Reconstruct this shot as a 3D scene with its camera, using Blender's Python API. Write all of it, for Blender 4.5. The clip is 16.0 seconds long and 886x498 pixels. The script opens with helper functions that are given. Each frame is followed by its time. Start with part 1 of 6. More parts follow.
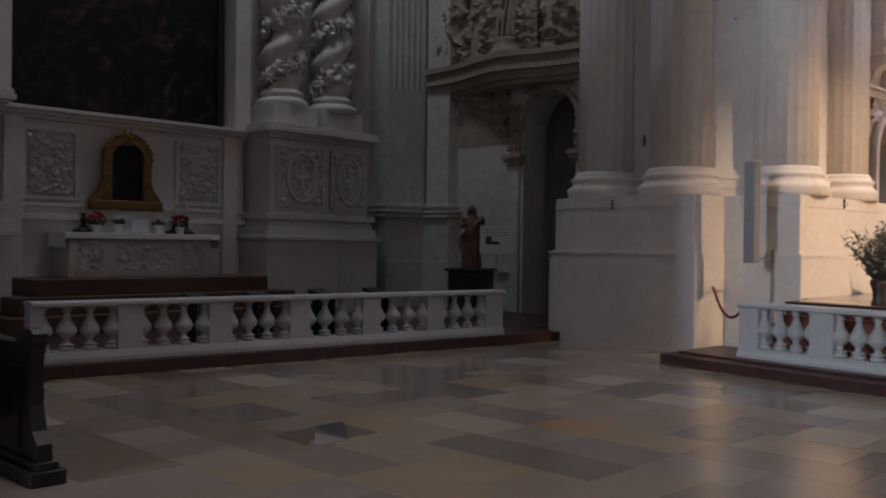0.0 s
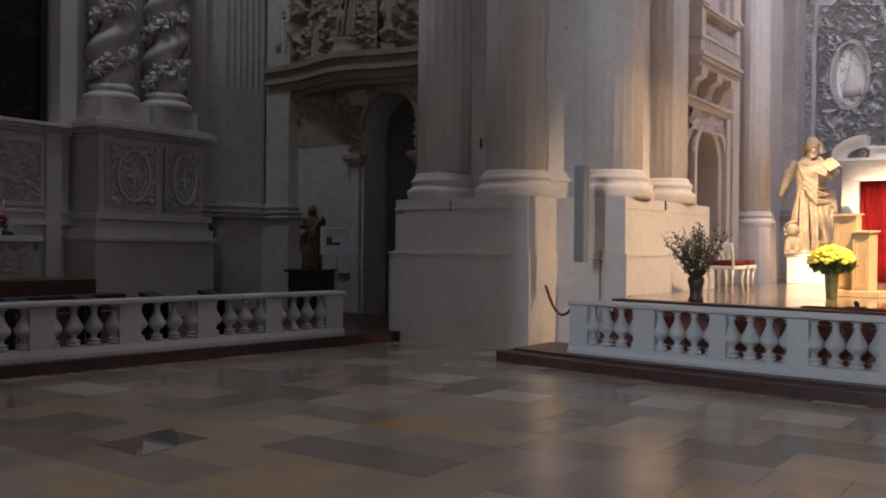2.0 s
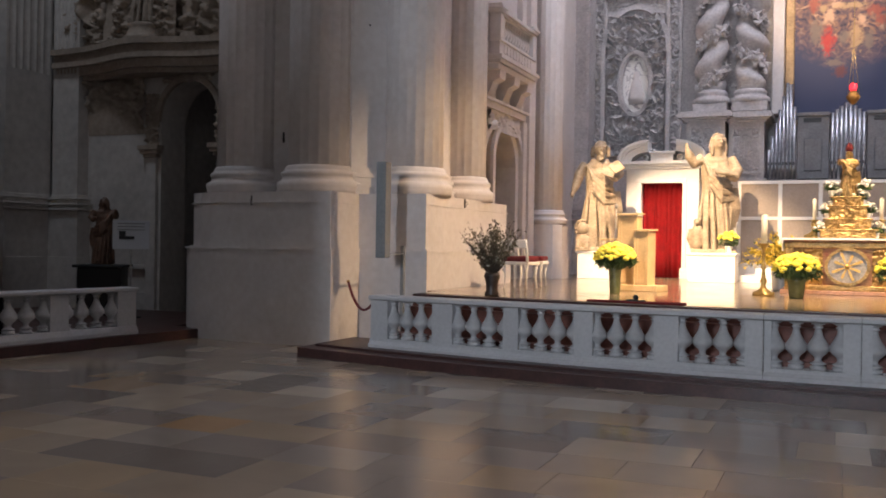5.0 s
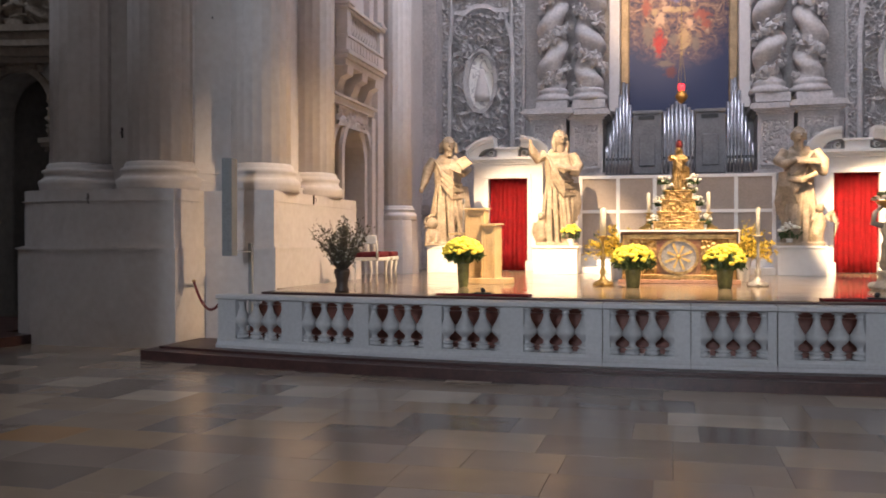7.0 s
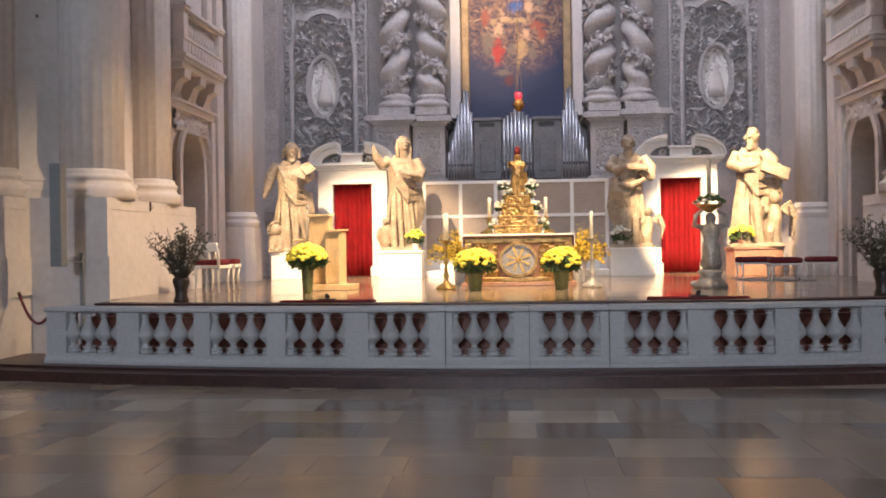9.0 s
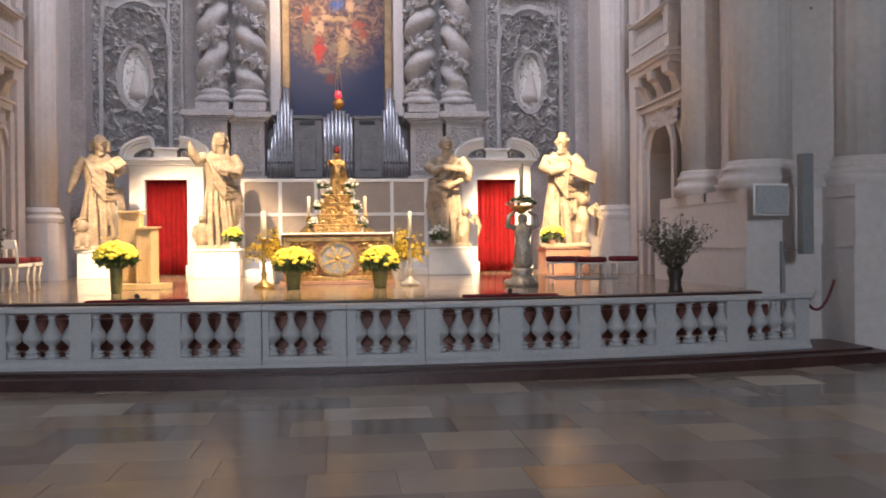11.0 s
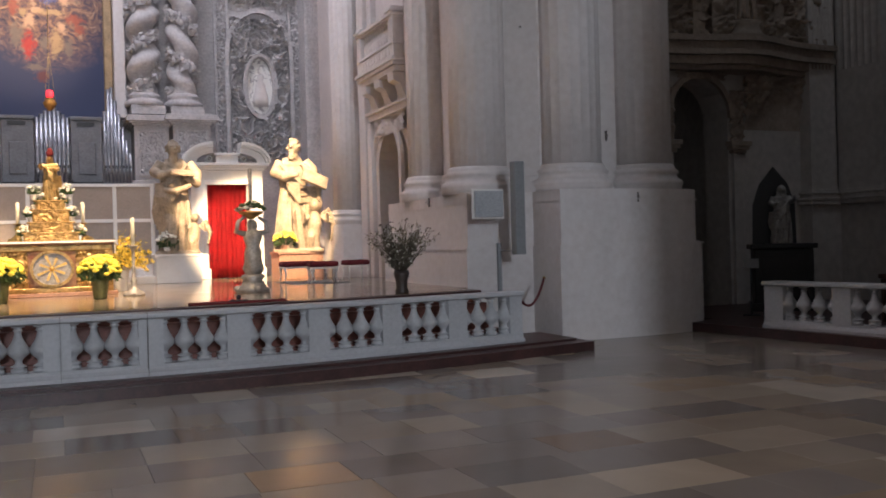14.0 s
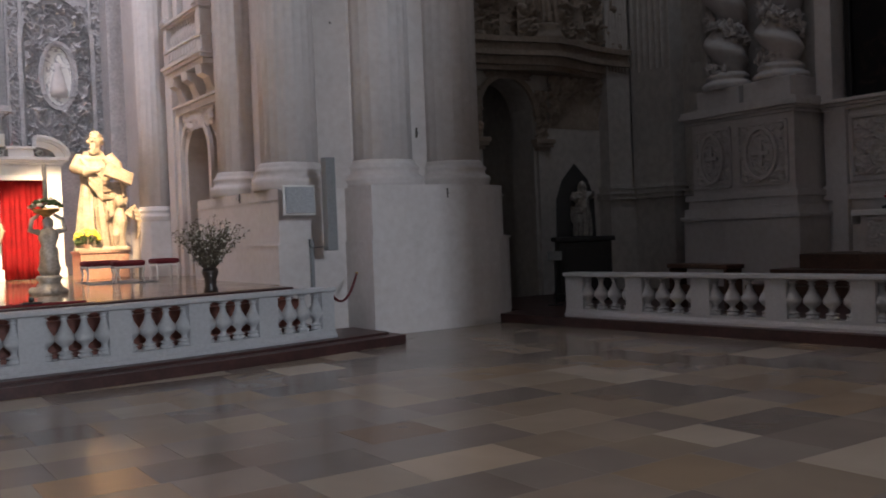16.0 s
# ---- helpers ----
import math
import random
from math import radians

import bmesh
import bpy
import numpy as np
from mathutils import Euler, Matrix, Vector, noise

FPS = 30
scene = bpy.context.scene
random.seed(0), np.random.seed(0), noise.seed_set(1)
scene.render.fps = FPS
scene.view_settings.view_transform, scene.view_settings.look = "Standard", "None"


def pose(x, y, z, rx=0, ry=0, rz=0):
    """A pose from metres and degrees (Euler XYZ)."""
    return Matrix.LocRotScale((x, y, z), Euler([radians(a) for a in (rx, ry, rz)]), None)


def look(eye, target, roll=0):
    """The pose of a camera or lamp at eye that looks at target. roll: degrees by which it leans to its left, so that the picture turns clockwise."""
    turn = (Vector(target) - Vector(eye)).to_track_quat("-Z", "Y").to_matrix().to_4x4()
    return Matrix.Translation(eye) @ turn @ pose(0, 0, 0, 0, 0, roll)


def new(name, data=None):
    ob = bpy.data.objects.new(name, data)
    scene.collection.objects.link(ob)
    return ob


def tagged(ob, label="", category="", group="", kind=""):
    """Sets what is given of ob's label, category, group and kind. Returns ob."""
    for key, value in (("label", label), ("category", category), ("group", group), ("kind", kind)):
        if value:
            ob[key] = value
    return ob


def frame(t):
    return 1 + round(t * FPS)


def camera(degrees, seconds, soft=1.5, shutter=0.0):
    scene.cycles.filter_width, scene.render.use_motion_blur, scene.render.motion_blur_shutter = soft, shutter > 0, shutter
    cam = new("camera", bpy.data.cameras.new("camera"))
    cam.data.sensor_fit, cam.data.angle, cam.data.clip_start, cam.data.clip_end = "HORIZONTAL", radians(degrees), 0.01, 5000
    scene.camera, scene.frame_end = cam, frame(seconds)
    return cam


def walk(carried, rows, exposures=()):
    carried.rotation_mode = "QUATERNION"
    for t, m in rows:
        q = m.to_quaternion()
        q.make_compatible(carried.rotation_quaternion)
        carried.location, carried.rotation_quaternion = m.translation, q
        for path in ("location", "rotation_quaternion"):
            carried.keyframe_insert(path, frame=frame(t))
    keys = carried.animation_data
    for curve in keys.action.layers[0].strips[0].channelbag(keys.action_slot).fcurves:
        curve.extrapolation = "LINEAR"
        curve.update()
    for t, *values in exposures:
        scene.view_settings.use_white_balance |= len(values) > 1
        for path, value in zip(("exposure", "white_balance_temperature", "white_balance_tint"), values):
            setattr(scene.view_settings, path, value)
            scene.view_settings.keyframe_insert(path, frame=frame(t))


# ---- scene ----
cam = camera(51.66, 16.0, soft=1.7, shutter=0.4)
PATH = [
    (0, pose(-0.352, 0.021, 1.60, 89.798, -0.731, 45.077)),
    (0.5, pose(-0.332, 0.030, 1.60, 89.514, -1.013, 41.647)),
    (1, pose(-0.313, 0.037, 1.60, 89.692, -0.883, 39.402)),
    (1.5, pose(-0.295, 0.044, 1.60, 89.858, -0.603, 37.376)),
    (2, pose(-0.278, 0.048, 1.60, 89.952, -0.549, 35.354)),
    (2.5, pose(-0.262, 0.052, 1.60, 89.978, -0.630, 33.463)),
    (3, pose(-0.246, 0.054, 1.60, 89.830, -0.835, 31.317)),
    (5.5, pose(-0.178, 0.045, 1.60, 89.918, -0.655, 21.204)),
    (6, pose(-0.166, 0.039, 1.60, 89.924, -0.401, 18.890)),
    (6.5, pose(-0.153, 0.031, 1.60, 89.685, -0.247, 16.465)),
    (7, pose(-0.141, 0.022, 1.60, 89.636, 0.016, 14.093)),
    (7.5, pose(-0.129, 0.012, 1.60, 89.756, 0.340, 11.916)),
    (8, pose(-0.116, -0.000, 1.60, 89.882, 0.472, 9.251)),
    (10.5, pose(-0.049, -0.083, 1.60, 89.838, 0.817, -3.306)),
    (11, pose(-0.034, -0.104, 1.60, 89.713, 0.526, -6.551)),
    (11.5, pose(-0.019, -0.127, 1.60, 89.631, 0.585, -8.855)),
    (12, pose(-0.002, -0.151, 1.60, 89.510, 0.935, -12.350)),
    (12.5, pose(0.016, -0.177, 1.60, 89.424, 0.712, -15.596)),
    (13, pose(0.034, -0.205, 1.60, 89.569, 1.078, -18.570)),
    (13.5, pose(0.054, -0.234, 1.60, 89.758, 1.682, -20.588)),
    (14, pose(0.075, -0.265, 1.60, 89.716, 1.544, -22.763)),
    (14.5, pose(0.097, -0.298, 1.60, 89.735, 1.495, -25.086)),
    (15, pose(0.120, -0.332, 1.60, 89.591, 1.893, -27.946)),
    (15.5, pose(0.145, -0.368, 1.60, 89.316, 2.083, -30.982)),
    (16, pose(0.172, -0.406, 1.60, 89.069, 2.188, -33.897)),
]
walk(cam, PATH)

# ---- daylight: area lamps stand in for unseen openings high over crossing and choir; spotlights on the altar ----
world = bpy.data.worlds.new("world")
scene.world = world
world.use_nodes = True
wn = world.node_tree
sky = wn.nodes.new("ShaderNodeTexSky")
sky.sky_type, sky.sun_disc, sky.sun_elevation, sky.sun_rotation = "NISHITA", False, radians(35), radians(200)
wn.nodes["Background"].inputs[1].default_value = 0.06
wn.links.new(sky.outputs[0], wn.nodes["Background"].inputs[0])
scene.view_settings.exposure = 0.0


def area(name, eye, target, sx, sy, watts, colour):
    d = bpy.data.lights.new(name, "AREA")
    d.shape, d.size, d.size_y, d.energy, d.color = "RECTANGLE", sx, sy, watts, colour
    ob = new(name, d)
    ob.matrix_world = look(eye, target)
    return ob


def spot(name, eye, target, cone, watts, colour, blend=0.5, size=0.12):
    d = bpy.data.lights.new(name, "SPOT")
    d.spot_size, d.spot_blend, d.energy, d.color, d.shadow_soft_size = radians(cone), blend, watts, colour, size
    ob = new(name, d)
    ob.matrix_world = look(eye, target)
    return ob


COOL = (0.87, 0.84, 1.0)
NEUTRAL = (0.97, 0.84, 0.82)
NORTH = (0.76, 0.85, 1.0)
WARM = (1.0, 0.70, 0.42)
area("dome_daylight", (-0.6, 6.0, 23.0), (-1.4, 4.4, 0), 4.4, 3.0, 900, NEUTRAL)
area("choir_daylight", (0, 18.0, 17.4), (0, 25.5, 5.6), 5, 3.6, 1380, (0.87, 0.85, 1.0))
# lamp added at the unseen end of the nave to light the pier fronts
area("added_nave_light", (-2.4, -37.9, 10.5), (0.5, 12, 3.0), 2.4, 5.8, 5700, NORTH)
for sx in (-1, 1):
    area("transept_daylight", (sx * 14.4, 10.0, 15.2), (sx * 16.6, 7.0, 1), 1.8, 1.8, 280 if sx < 0 else 84, NORTH)
spot("altar_spotlight", (-5.7, 10.4, 11.5), (-3.6, 21.4, 1.9), 22, 29000, WARM, 0.5)
spot("altar_spotlight", (0.6, 10.0, 12.2), (4.42, 21.5, 2.45), 14.4, 54000, WARM, 0.3)
spot("altar_spotlight", (5.7, 12.9, 9.5), (-6.3, 15.2, 1.2), 30, 8200, WARM, 1.0)
spot("altar_spotlight", (1.5, 9.5, 13.0), (-0.9, 16.6, 1.2), 40, 21000, WARM, 0.8)
# unseen lamp added to brighten the altar painting
spot("painting_fill", (-1.0, 17.0, 13.5), (-0.6, 25.3, 7.6), 20, 5400, WARM, 0.9)

# ---- materials ----
MATS = {}


def mat(name, colour, rough=0.6, metal=0.0, dark=0.75, scale=1.2, grain=14.0, bump=0.15, second=None, coat=0.0, gain=0.5):
    """A worn surface: base colour, a second colour in broad stains, fine grain and relief."""
    m = bpy.data.materials.new(name)
    m.use_nodes = True
    t = m.node_tree
    n, l = t.nodes, t.links
    b = n["Principled BSDF"]
    geo = n.new("ShaderNodeNewGeometry")
    big, fine = n.new("ShaderNodeTexNoise"), n.new("ShaderNodeTexNoise")
    big.inputs["Scale"].default_value, big.inputs["Detail"].default_value, big.inputs["Roughness"].default_value = scale, 6, 0.62
    fine.inputs["Scale"].default_value, fine.inputs["Detail"].default_value = grain, 5
    l.new(geo.outputs["Position"], big.inputs["Vector"])
    l.new(geo.outputs["Position"], fine.inputs["Vector"])
    ramp = n.new("ShaderNodeValToRGB")
    ramp.color_ramp.elements[0].position, ramp.color_ramp.elements[1].position = 0.34, 0.66
    s = second or tuple(c * dark for c in colour)
    ramp.color_ramp.elements[0].color, ramp.color_ramp.elements[1].color = (*s, 1), (*colour, 1)
    l.new(big.outputs["Fac"], ramp.inputs["Fac"])
    mix = n.new("ShaderNodeMix")
    mix.data_type, mix.blend_type = "RGBA", "OVERLAY"
    mix.inputs["Factor"].default_value = gain
    l.new(ramp.outputs["Color"], mix.inputs[6])
    l.new(fine.outputs["Fac"], mix.inputs[7])
    l.new(mix.outputs[2], b.inputs["Base Color"])
    bp = n.new("ShaderNodeBump")
    bp.inputs["Strength"].default_value, bp.inputs["Distance"].default_value = bump, 0.02
    l.new(fine.outputs["Fac"], bp.inputs["Height"])
    l.new(bp.outputs["Normal"], b.inputs["Normal"])
    mr = n.new("ShaderNodeMapRange")
    mr.inputs["To Min"].default_value, mr.inputs["To Max"].default_value = max(rough - 0.1, 0.04), min(rough + 0.1, 1)
    l.new(big.outputs["Fac"], mr.inputs["Value"])
    l.new(mr.outputs["Result"], b.inputs["Roughness"])
    b.inputs["Metallic"].default_value = metal
    b.inputs["Coat Weight"].default_value = coat
    MATS[name] = m
    return m


def glow(name, colour, power):
    m = bpy.data.materials.new(name)
    m.use_nodes = True
    b = m.node_tree.nodes["Principled BSDF"]
    b.inputs["Base Color"].default_value = (*colour, 1)
    b.inputs["Emission Color"].default_value, b.inputs["Emission Strength"].default_value = (*colour, 1), power
    return m


def tile_mat(name, island):
    """Limestone flags, each of its own tint, honed by feet."""
    m = bpy.data.materials.new(name)
    m.use_nodes = True
    t = m.node_tree
    n, l = t.nodes, t.links
    b = n["Principled BSDF"]
    geo = n.new("ShaderNodeNewGeometry")
    if island:
        rnd = geo.outputs["Random Per Island"]
    else:
        rnd = n.new("ShaderNodeObjectInfo").outputs["Random"]
    ramp = n.new("ShaderNodeValToRGB")
    ramp.color_ramp.interpolation = "CONSTANT"
    cols = tuple((p_, tuple(1.1 * v for v in c_)) for p_, c_ in ((0.0, (0.245, 0.197, 0.150)), (0.16, (0.192, 0.161, 0.137)), (0.3, (0.296, 0.242, 0.187)), (0.44, (0.156, 0.133, 0.115)), (0.55, (0.267, 0.202, 0.138)),
            (0.66, (0.224, 0.192, 0.166)), (0.80, (0.362, 0.311, 0.253)), (0.86, (0.259, 0.213, 0.169)), (0.93, (0.189, 0.150, 0.118))))
    e = ramp.color_ramp.elements
    e[0].color, e[1].position, e[1].color = (*cols[0][1], 1), cols[1][0], (*cols[1][1], 1)
    for p, c in cols[2:]:
        e.new(p).color = (*c, 1)
    l.new(rnd, ramp.inputs["Fac"])
    tint = ramp.outputs["Color"]
    if not island:
        own, by = n.new("ShaderNodeObjectInfo"), n.new("ShaderNodeMix")
        by.data_type, by.blend_type = "RGBA", "MULTIPLY"
        by.inputs["Factor"].default_value = 1.0
        l.new(tint, by.inputs[6])
        l.new(own.outputs["Color"], by.inputs[7])
        tint = by.outputs[2]
    big, fine = n.new("ShaderNodeTexNoise"), n.new("ShaderNodeTexNoise")
    big.inputs["Scale"].default_value, big.inputs["Detail"].default_value, big.inputs["Distortion"].default_value = 1.4, 6, 0.6
    fine.inputs["Scale"].default_value, fine.inputs["Detail"].default_value = 40, 4
    l.new(geo.outputs["Position"], big.inputs["Vector"])
    l.new(geo.outputs["Position"], fine.inputs["Vector"])
    mix = n.new("ShaderNodeMix")
    mix.data_type, mix.blend_type = "RGBA", "OVERLAY"
    mix.inputs["Factor"].default_value = 0.16
    l.new(tint, mix.inputs[6])
    l.new(big.outputs["Fac"], mix.inputs[7])
    l.new(mix.outputs[2], b.inputs["Base Color"])
    mr = n.new("ShaderNodeMapRange")
    mr.inputs["To Min"].default_value, mr.inputs["To Max"].default_value = 0.12, 0.25
    b.inputs["Specular IOR Level"].default_value = 0.42
    l.new(big.outputs["Fac"], mr.inputs["Value"])
    l.new(mr.outputs["Result"], b.inputs["Roughness"])
    bp = n.new("ShaderNodeBump")
    bp.inputs["Strength"].default_value, bp.inputs["Distance"].default_value = 0.035, 0.004
    add = n.new("ShaderNodeMath")
    l.new(big.outputs["Fac"], add.inputs[0])
    l.new(fine.outputs["Fac"], add.inputs[1])
    l.new(add.outputs[0], bp.inputs["Height"])
    l.new(bp.outputs["Normal"], b.inputs["Normal"])
    return m


STUCCO = mat("stucco", (0.66, 0.61, 0.585), 0.75, dark=0.88, scale=0.7, grain=9, bump=0.15, gain=0.2)
STUCCO_GREY = mat("grey_stucco", (0.50, 0.475, 0.47), 0.8, dark=0.8, scale=2.4, grain=16, bump=0.3, gain=0.4)
LIMEWASH = mat("limewash", (0.56, 0.52, 0.48), 0.85, dark=0.82, scale=0.5, grain=6, bump=0.15, gain=0.3)
RAIL = mat("painted_stone", (0.50, 0.50, 0.505), 0.45, dark=0.92, scale=1.5, grain=24, bump=0.08, gain=0.16)
RED_STONE = mat("red_marble", (0.075, 0.032, 0.028), 0.4, dark=0.55, scale=3.5, grain=22, bump=0.1, second=(0.045, 0.022, 0.02))
STEP_RED = mat("red_step_stone", (0.22, 0.085, 0.062), 0.5, dark=0.7, scale=3, grain=25, bump=0.1)
CHOIR_FLOOR = mat("choir_marble", (0.28, 0.21, 0.14), 0.12, dark=0.8, scale=1.5, grain=18, bump=0.04, gain=0.3)
WHITE = mat("white_paint", (0.78, 0.76, 0.72), 0.5, dark=0.92, scale=1.5, grain=15, bump=0.06, gain=0.2)
GALLERY = mat("tan_stucco", (0.37, 0.30, 0.24), 0.8, dark=0.75, scale=1.5, grain=12, bump=0.25, gain=0.3)
STATUE = mat("statue_wood", (0.44, 0.35, 0.25), 0.55, dark=0.55, scale=5, grain=30, bump=0.25)
BRIGHT_GOLD = mat("bright_gilding", (0.66, 0.43, 0.14), 0.42, metal=0.55, dark=0.8, scale=9, grain=40, bump=0.2)
RED_GOLD = mat("worn_red_gilding", (0.36, 0.20, 0.09), 0.45, metal=0.4, dark=0.5, scale=7, grain=35, bump=0.4, second=(0.20, 0.07, 0.04))
# dimmer copy of the gilding, with the side altar's shade put into its colour
DIM_GOLD = mat("dim_gilding", (0.26, 0.14, 0.045), 0.45, metal=0.6, dark=0.5, scale=9, grain=40, bump=0.5)
GOLD = mat("gilding", (0.60, 0.39, 0.16), 0.38, metal=0.85, dark=0.45, scale=9, grain=40, bump=0.5)
FRAME_GOLD = mat("worn_frame_gilding", (0.46, 0.32, 0.18), 0.55, metal=0.35, dark=0.6, scale=3, grain=30, bump=0.3)
CURTAIN = mat("red_velvet", (0.50, 0.012, 0.018), 0.85, dark=0.7, scale=4, grain=60, bump=0.2)
RED_CLOTH = mat("red_upholstery", (0.15, 0.008, 0.014), 0.85, dark=0.7, scale=6, grain=70, bump=0.2)
CARPET = mat("red_carpet", (0.20, 0.012, 0.016), 0.95, dark=0.75, scale=5, grain=90, bump=0.3)
OAK = mat("light_oak", (0.66, 0.48, 0.26), 0.5, dark=0.8, scale=3, grain=30, bump=0.1, gain=0.2)
DARK_WOOD = mat("dark_wood", (0.012, 0.009, 0.008), 0.45, dark=0.6, scale=3, grain=30, bump=0.15)
BROWN_WOOD = mat("brown_wood", (0.11, 0.055, 0.035), 0.5, dark=0.6, scale=4, grain=28, bump=0.15)
ORGAN_CASE = mat("organ_case", (0.17, 0.17, 0.18), 0.5, dark=0.7, scale=3, grain=25, bump=0.1)
TIN = mat("organ_pipe_tin", (0.42, 0.43, 0.46), 0.36, metal=0.9, dark=0.75, scale=3, grain=14, bump=0.05)
PANEL = mat("taupe_fabric_panel", (0.36, 0.30, 0.25), 0.85, dark=0.9, scale=2, grain=60, bump=0.1)
SPEAKER = mat("grey_speaker_cover", (0.24, 0.245, 0.25), 0.6, dark=0.92, scale=5, grain=80, bump=0.1)
PANEL_GREY = mat("light_grey_board", (0.40, 0.41, 0.42), 0.6, dark=0.92, scale=5, grain=60, bump=0.05)
WAX = mat("candle_wax", (0.85, 0.80, 0.66), 0.5, dark=0.95, scale=6, grain=20, bump=0.03)
BRASS = mat("brass", (0.55, 0.38, 0.14), 0.35, metal=0.9, dark=0.6, scale=10, grain=30, bump=0.2)
LEAF = mat("leaf_green", (0.06, 0.11, 0.03), 0.6, dark=0.5, scale=8, grain=40, bump=0.2)
YELLOW = mat("yellow_petals", (0.93, 0.80, 0.10), 0.7, dark=0.8, scale=20, grain=60, bump=0.3)
AMBER = mat("amber_blossom", (0.85, 0.60, 0.07), 0.7, dark=0.75, scale=15, grain=60, bump=0.3)
PETAL = mat("white_petals", (0.80, 0.78, 0.68), 0.7, dark=0.85, scale=20, grain=60, bump=0.3)
TWIG = mat("dry_twigs", (0.13, 0.10, 0.07), 0.8, dark=0.6, scale=10, grain=50, bump=0.3)
DULL_LEAF = mat("dull_leaves", (0.17, 0.15, 0.10), 0.75, dark=0.6, scale=12, grain=40, bump=0.2)
VASE = mat("dark_vase", (0.05, 0.035, 0.028), 0.4, dark=0.7, scale=6, grain=20, bump=0.1)
GREEN_GLASS = mat("green_vase", (0.14, 0.15, 0.06), 0.2, dark=0.8, scale=5, grain=15, bump=0.02)
SILVER = mat("silvered_wood", (0.42, 0.40, 0.37), 0.45, metal=0.3, dark=0.6, scale=9, grain=30, bump=0.4)
ROPE = mat("red_rope", (0.16, 0.02, 0.025), 0.8, dark=0.7, scale=20, grain=80, bump=0.4)
PAPER = mat("notice_paper", (0.62, 0.63, 0.66), 0.7, dark=0.95, scale=4, grain=40, bump=0.02, gain=0.15)
BLACK = mat("black_metal", (0.02, 0.02, 0.02), 0.5, dark=0.8, scale=6, grain=30, bump=0.05)
LINEN = mat("altar_linen", (0.80, 0.79, 0.76), 0.9, dark=0.94, scale=5, grain=70, bump=0.15, gain=0.2)
ROSE = mat("rose_marble", (0.40, 0.22, 0.15), 0.35, dark=0.7, scale=6, grain=25, bump=0.08)
DARK_STONE = mat("dark_marble", (0.05, 0.05, 0.055), 0.4, dark=0.6, scale=5, grain=25, bump=0.1)
RED_FLOWER = mat("red_petals", (0.42, 0.02, 0.03), 0.7, dark=0.7, scale=20, grain=60, bump=0.3)
JOINT = mat("floor_mortar", (0.19, 0.17, 0.145), 0.85, dark=0.8, scale=3, grain=30, bump=0.2)
FLAG = tile_mat("limestone_flag", False)
FLAG_STUFF = tile_mat("limestone_flags", True)
LAMP_RED = glow("red_lamp_glass", (1.0, 0.02, 0.04), 2.5)


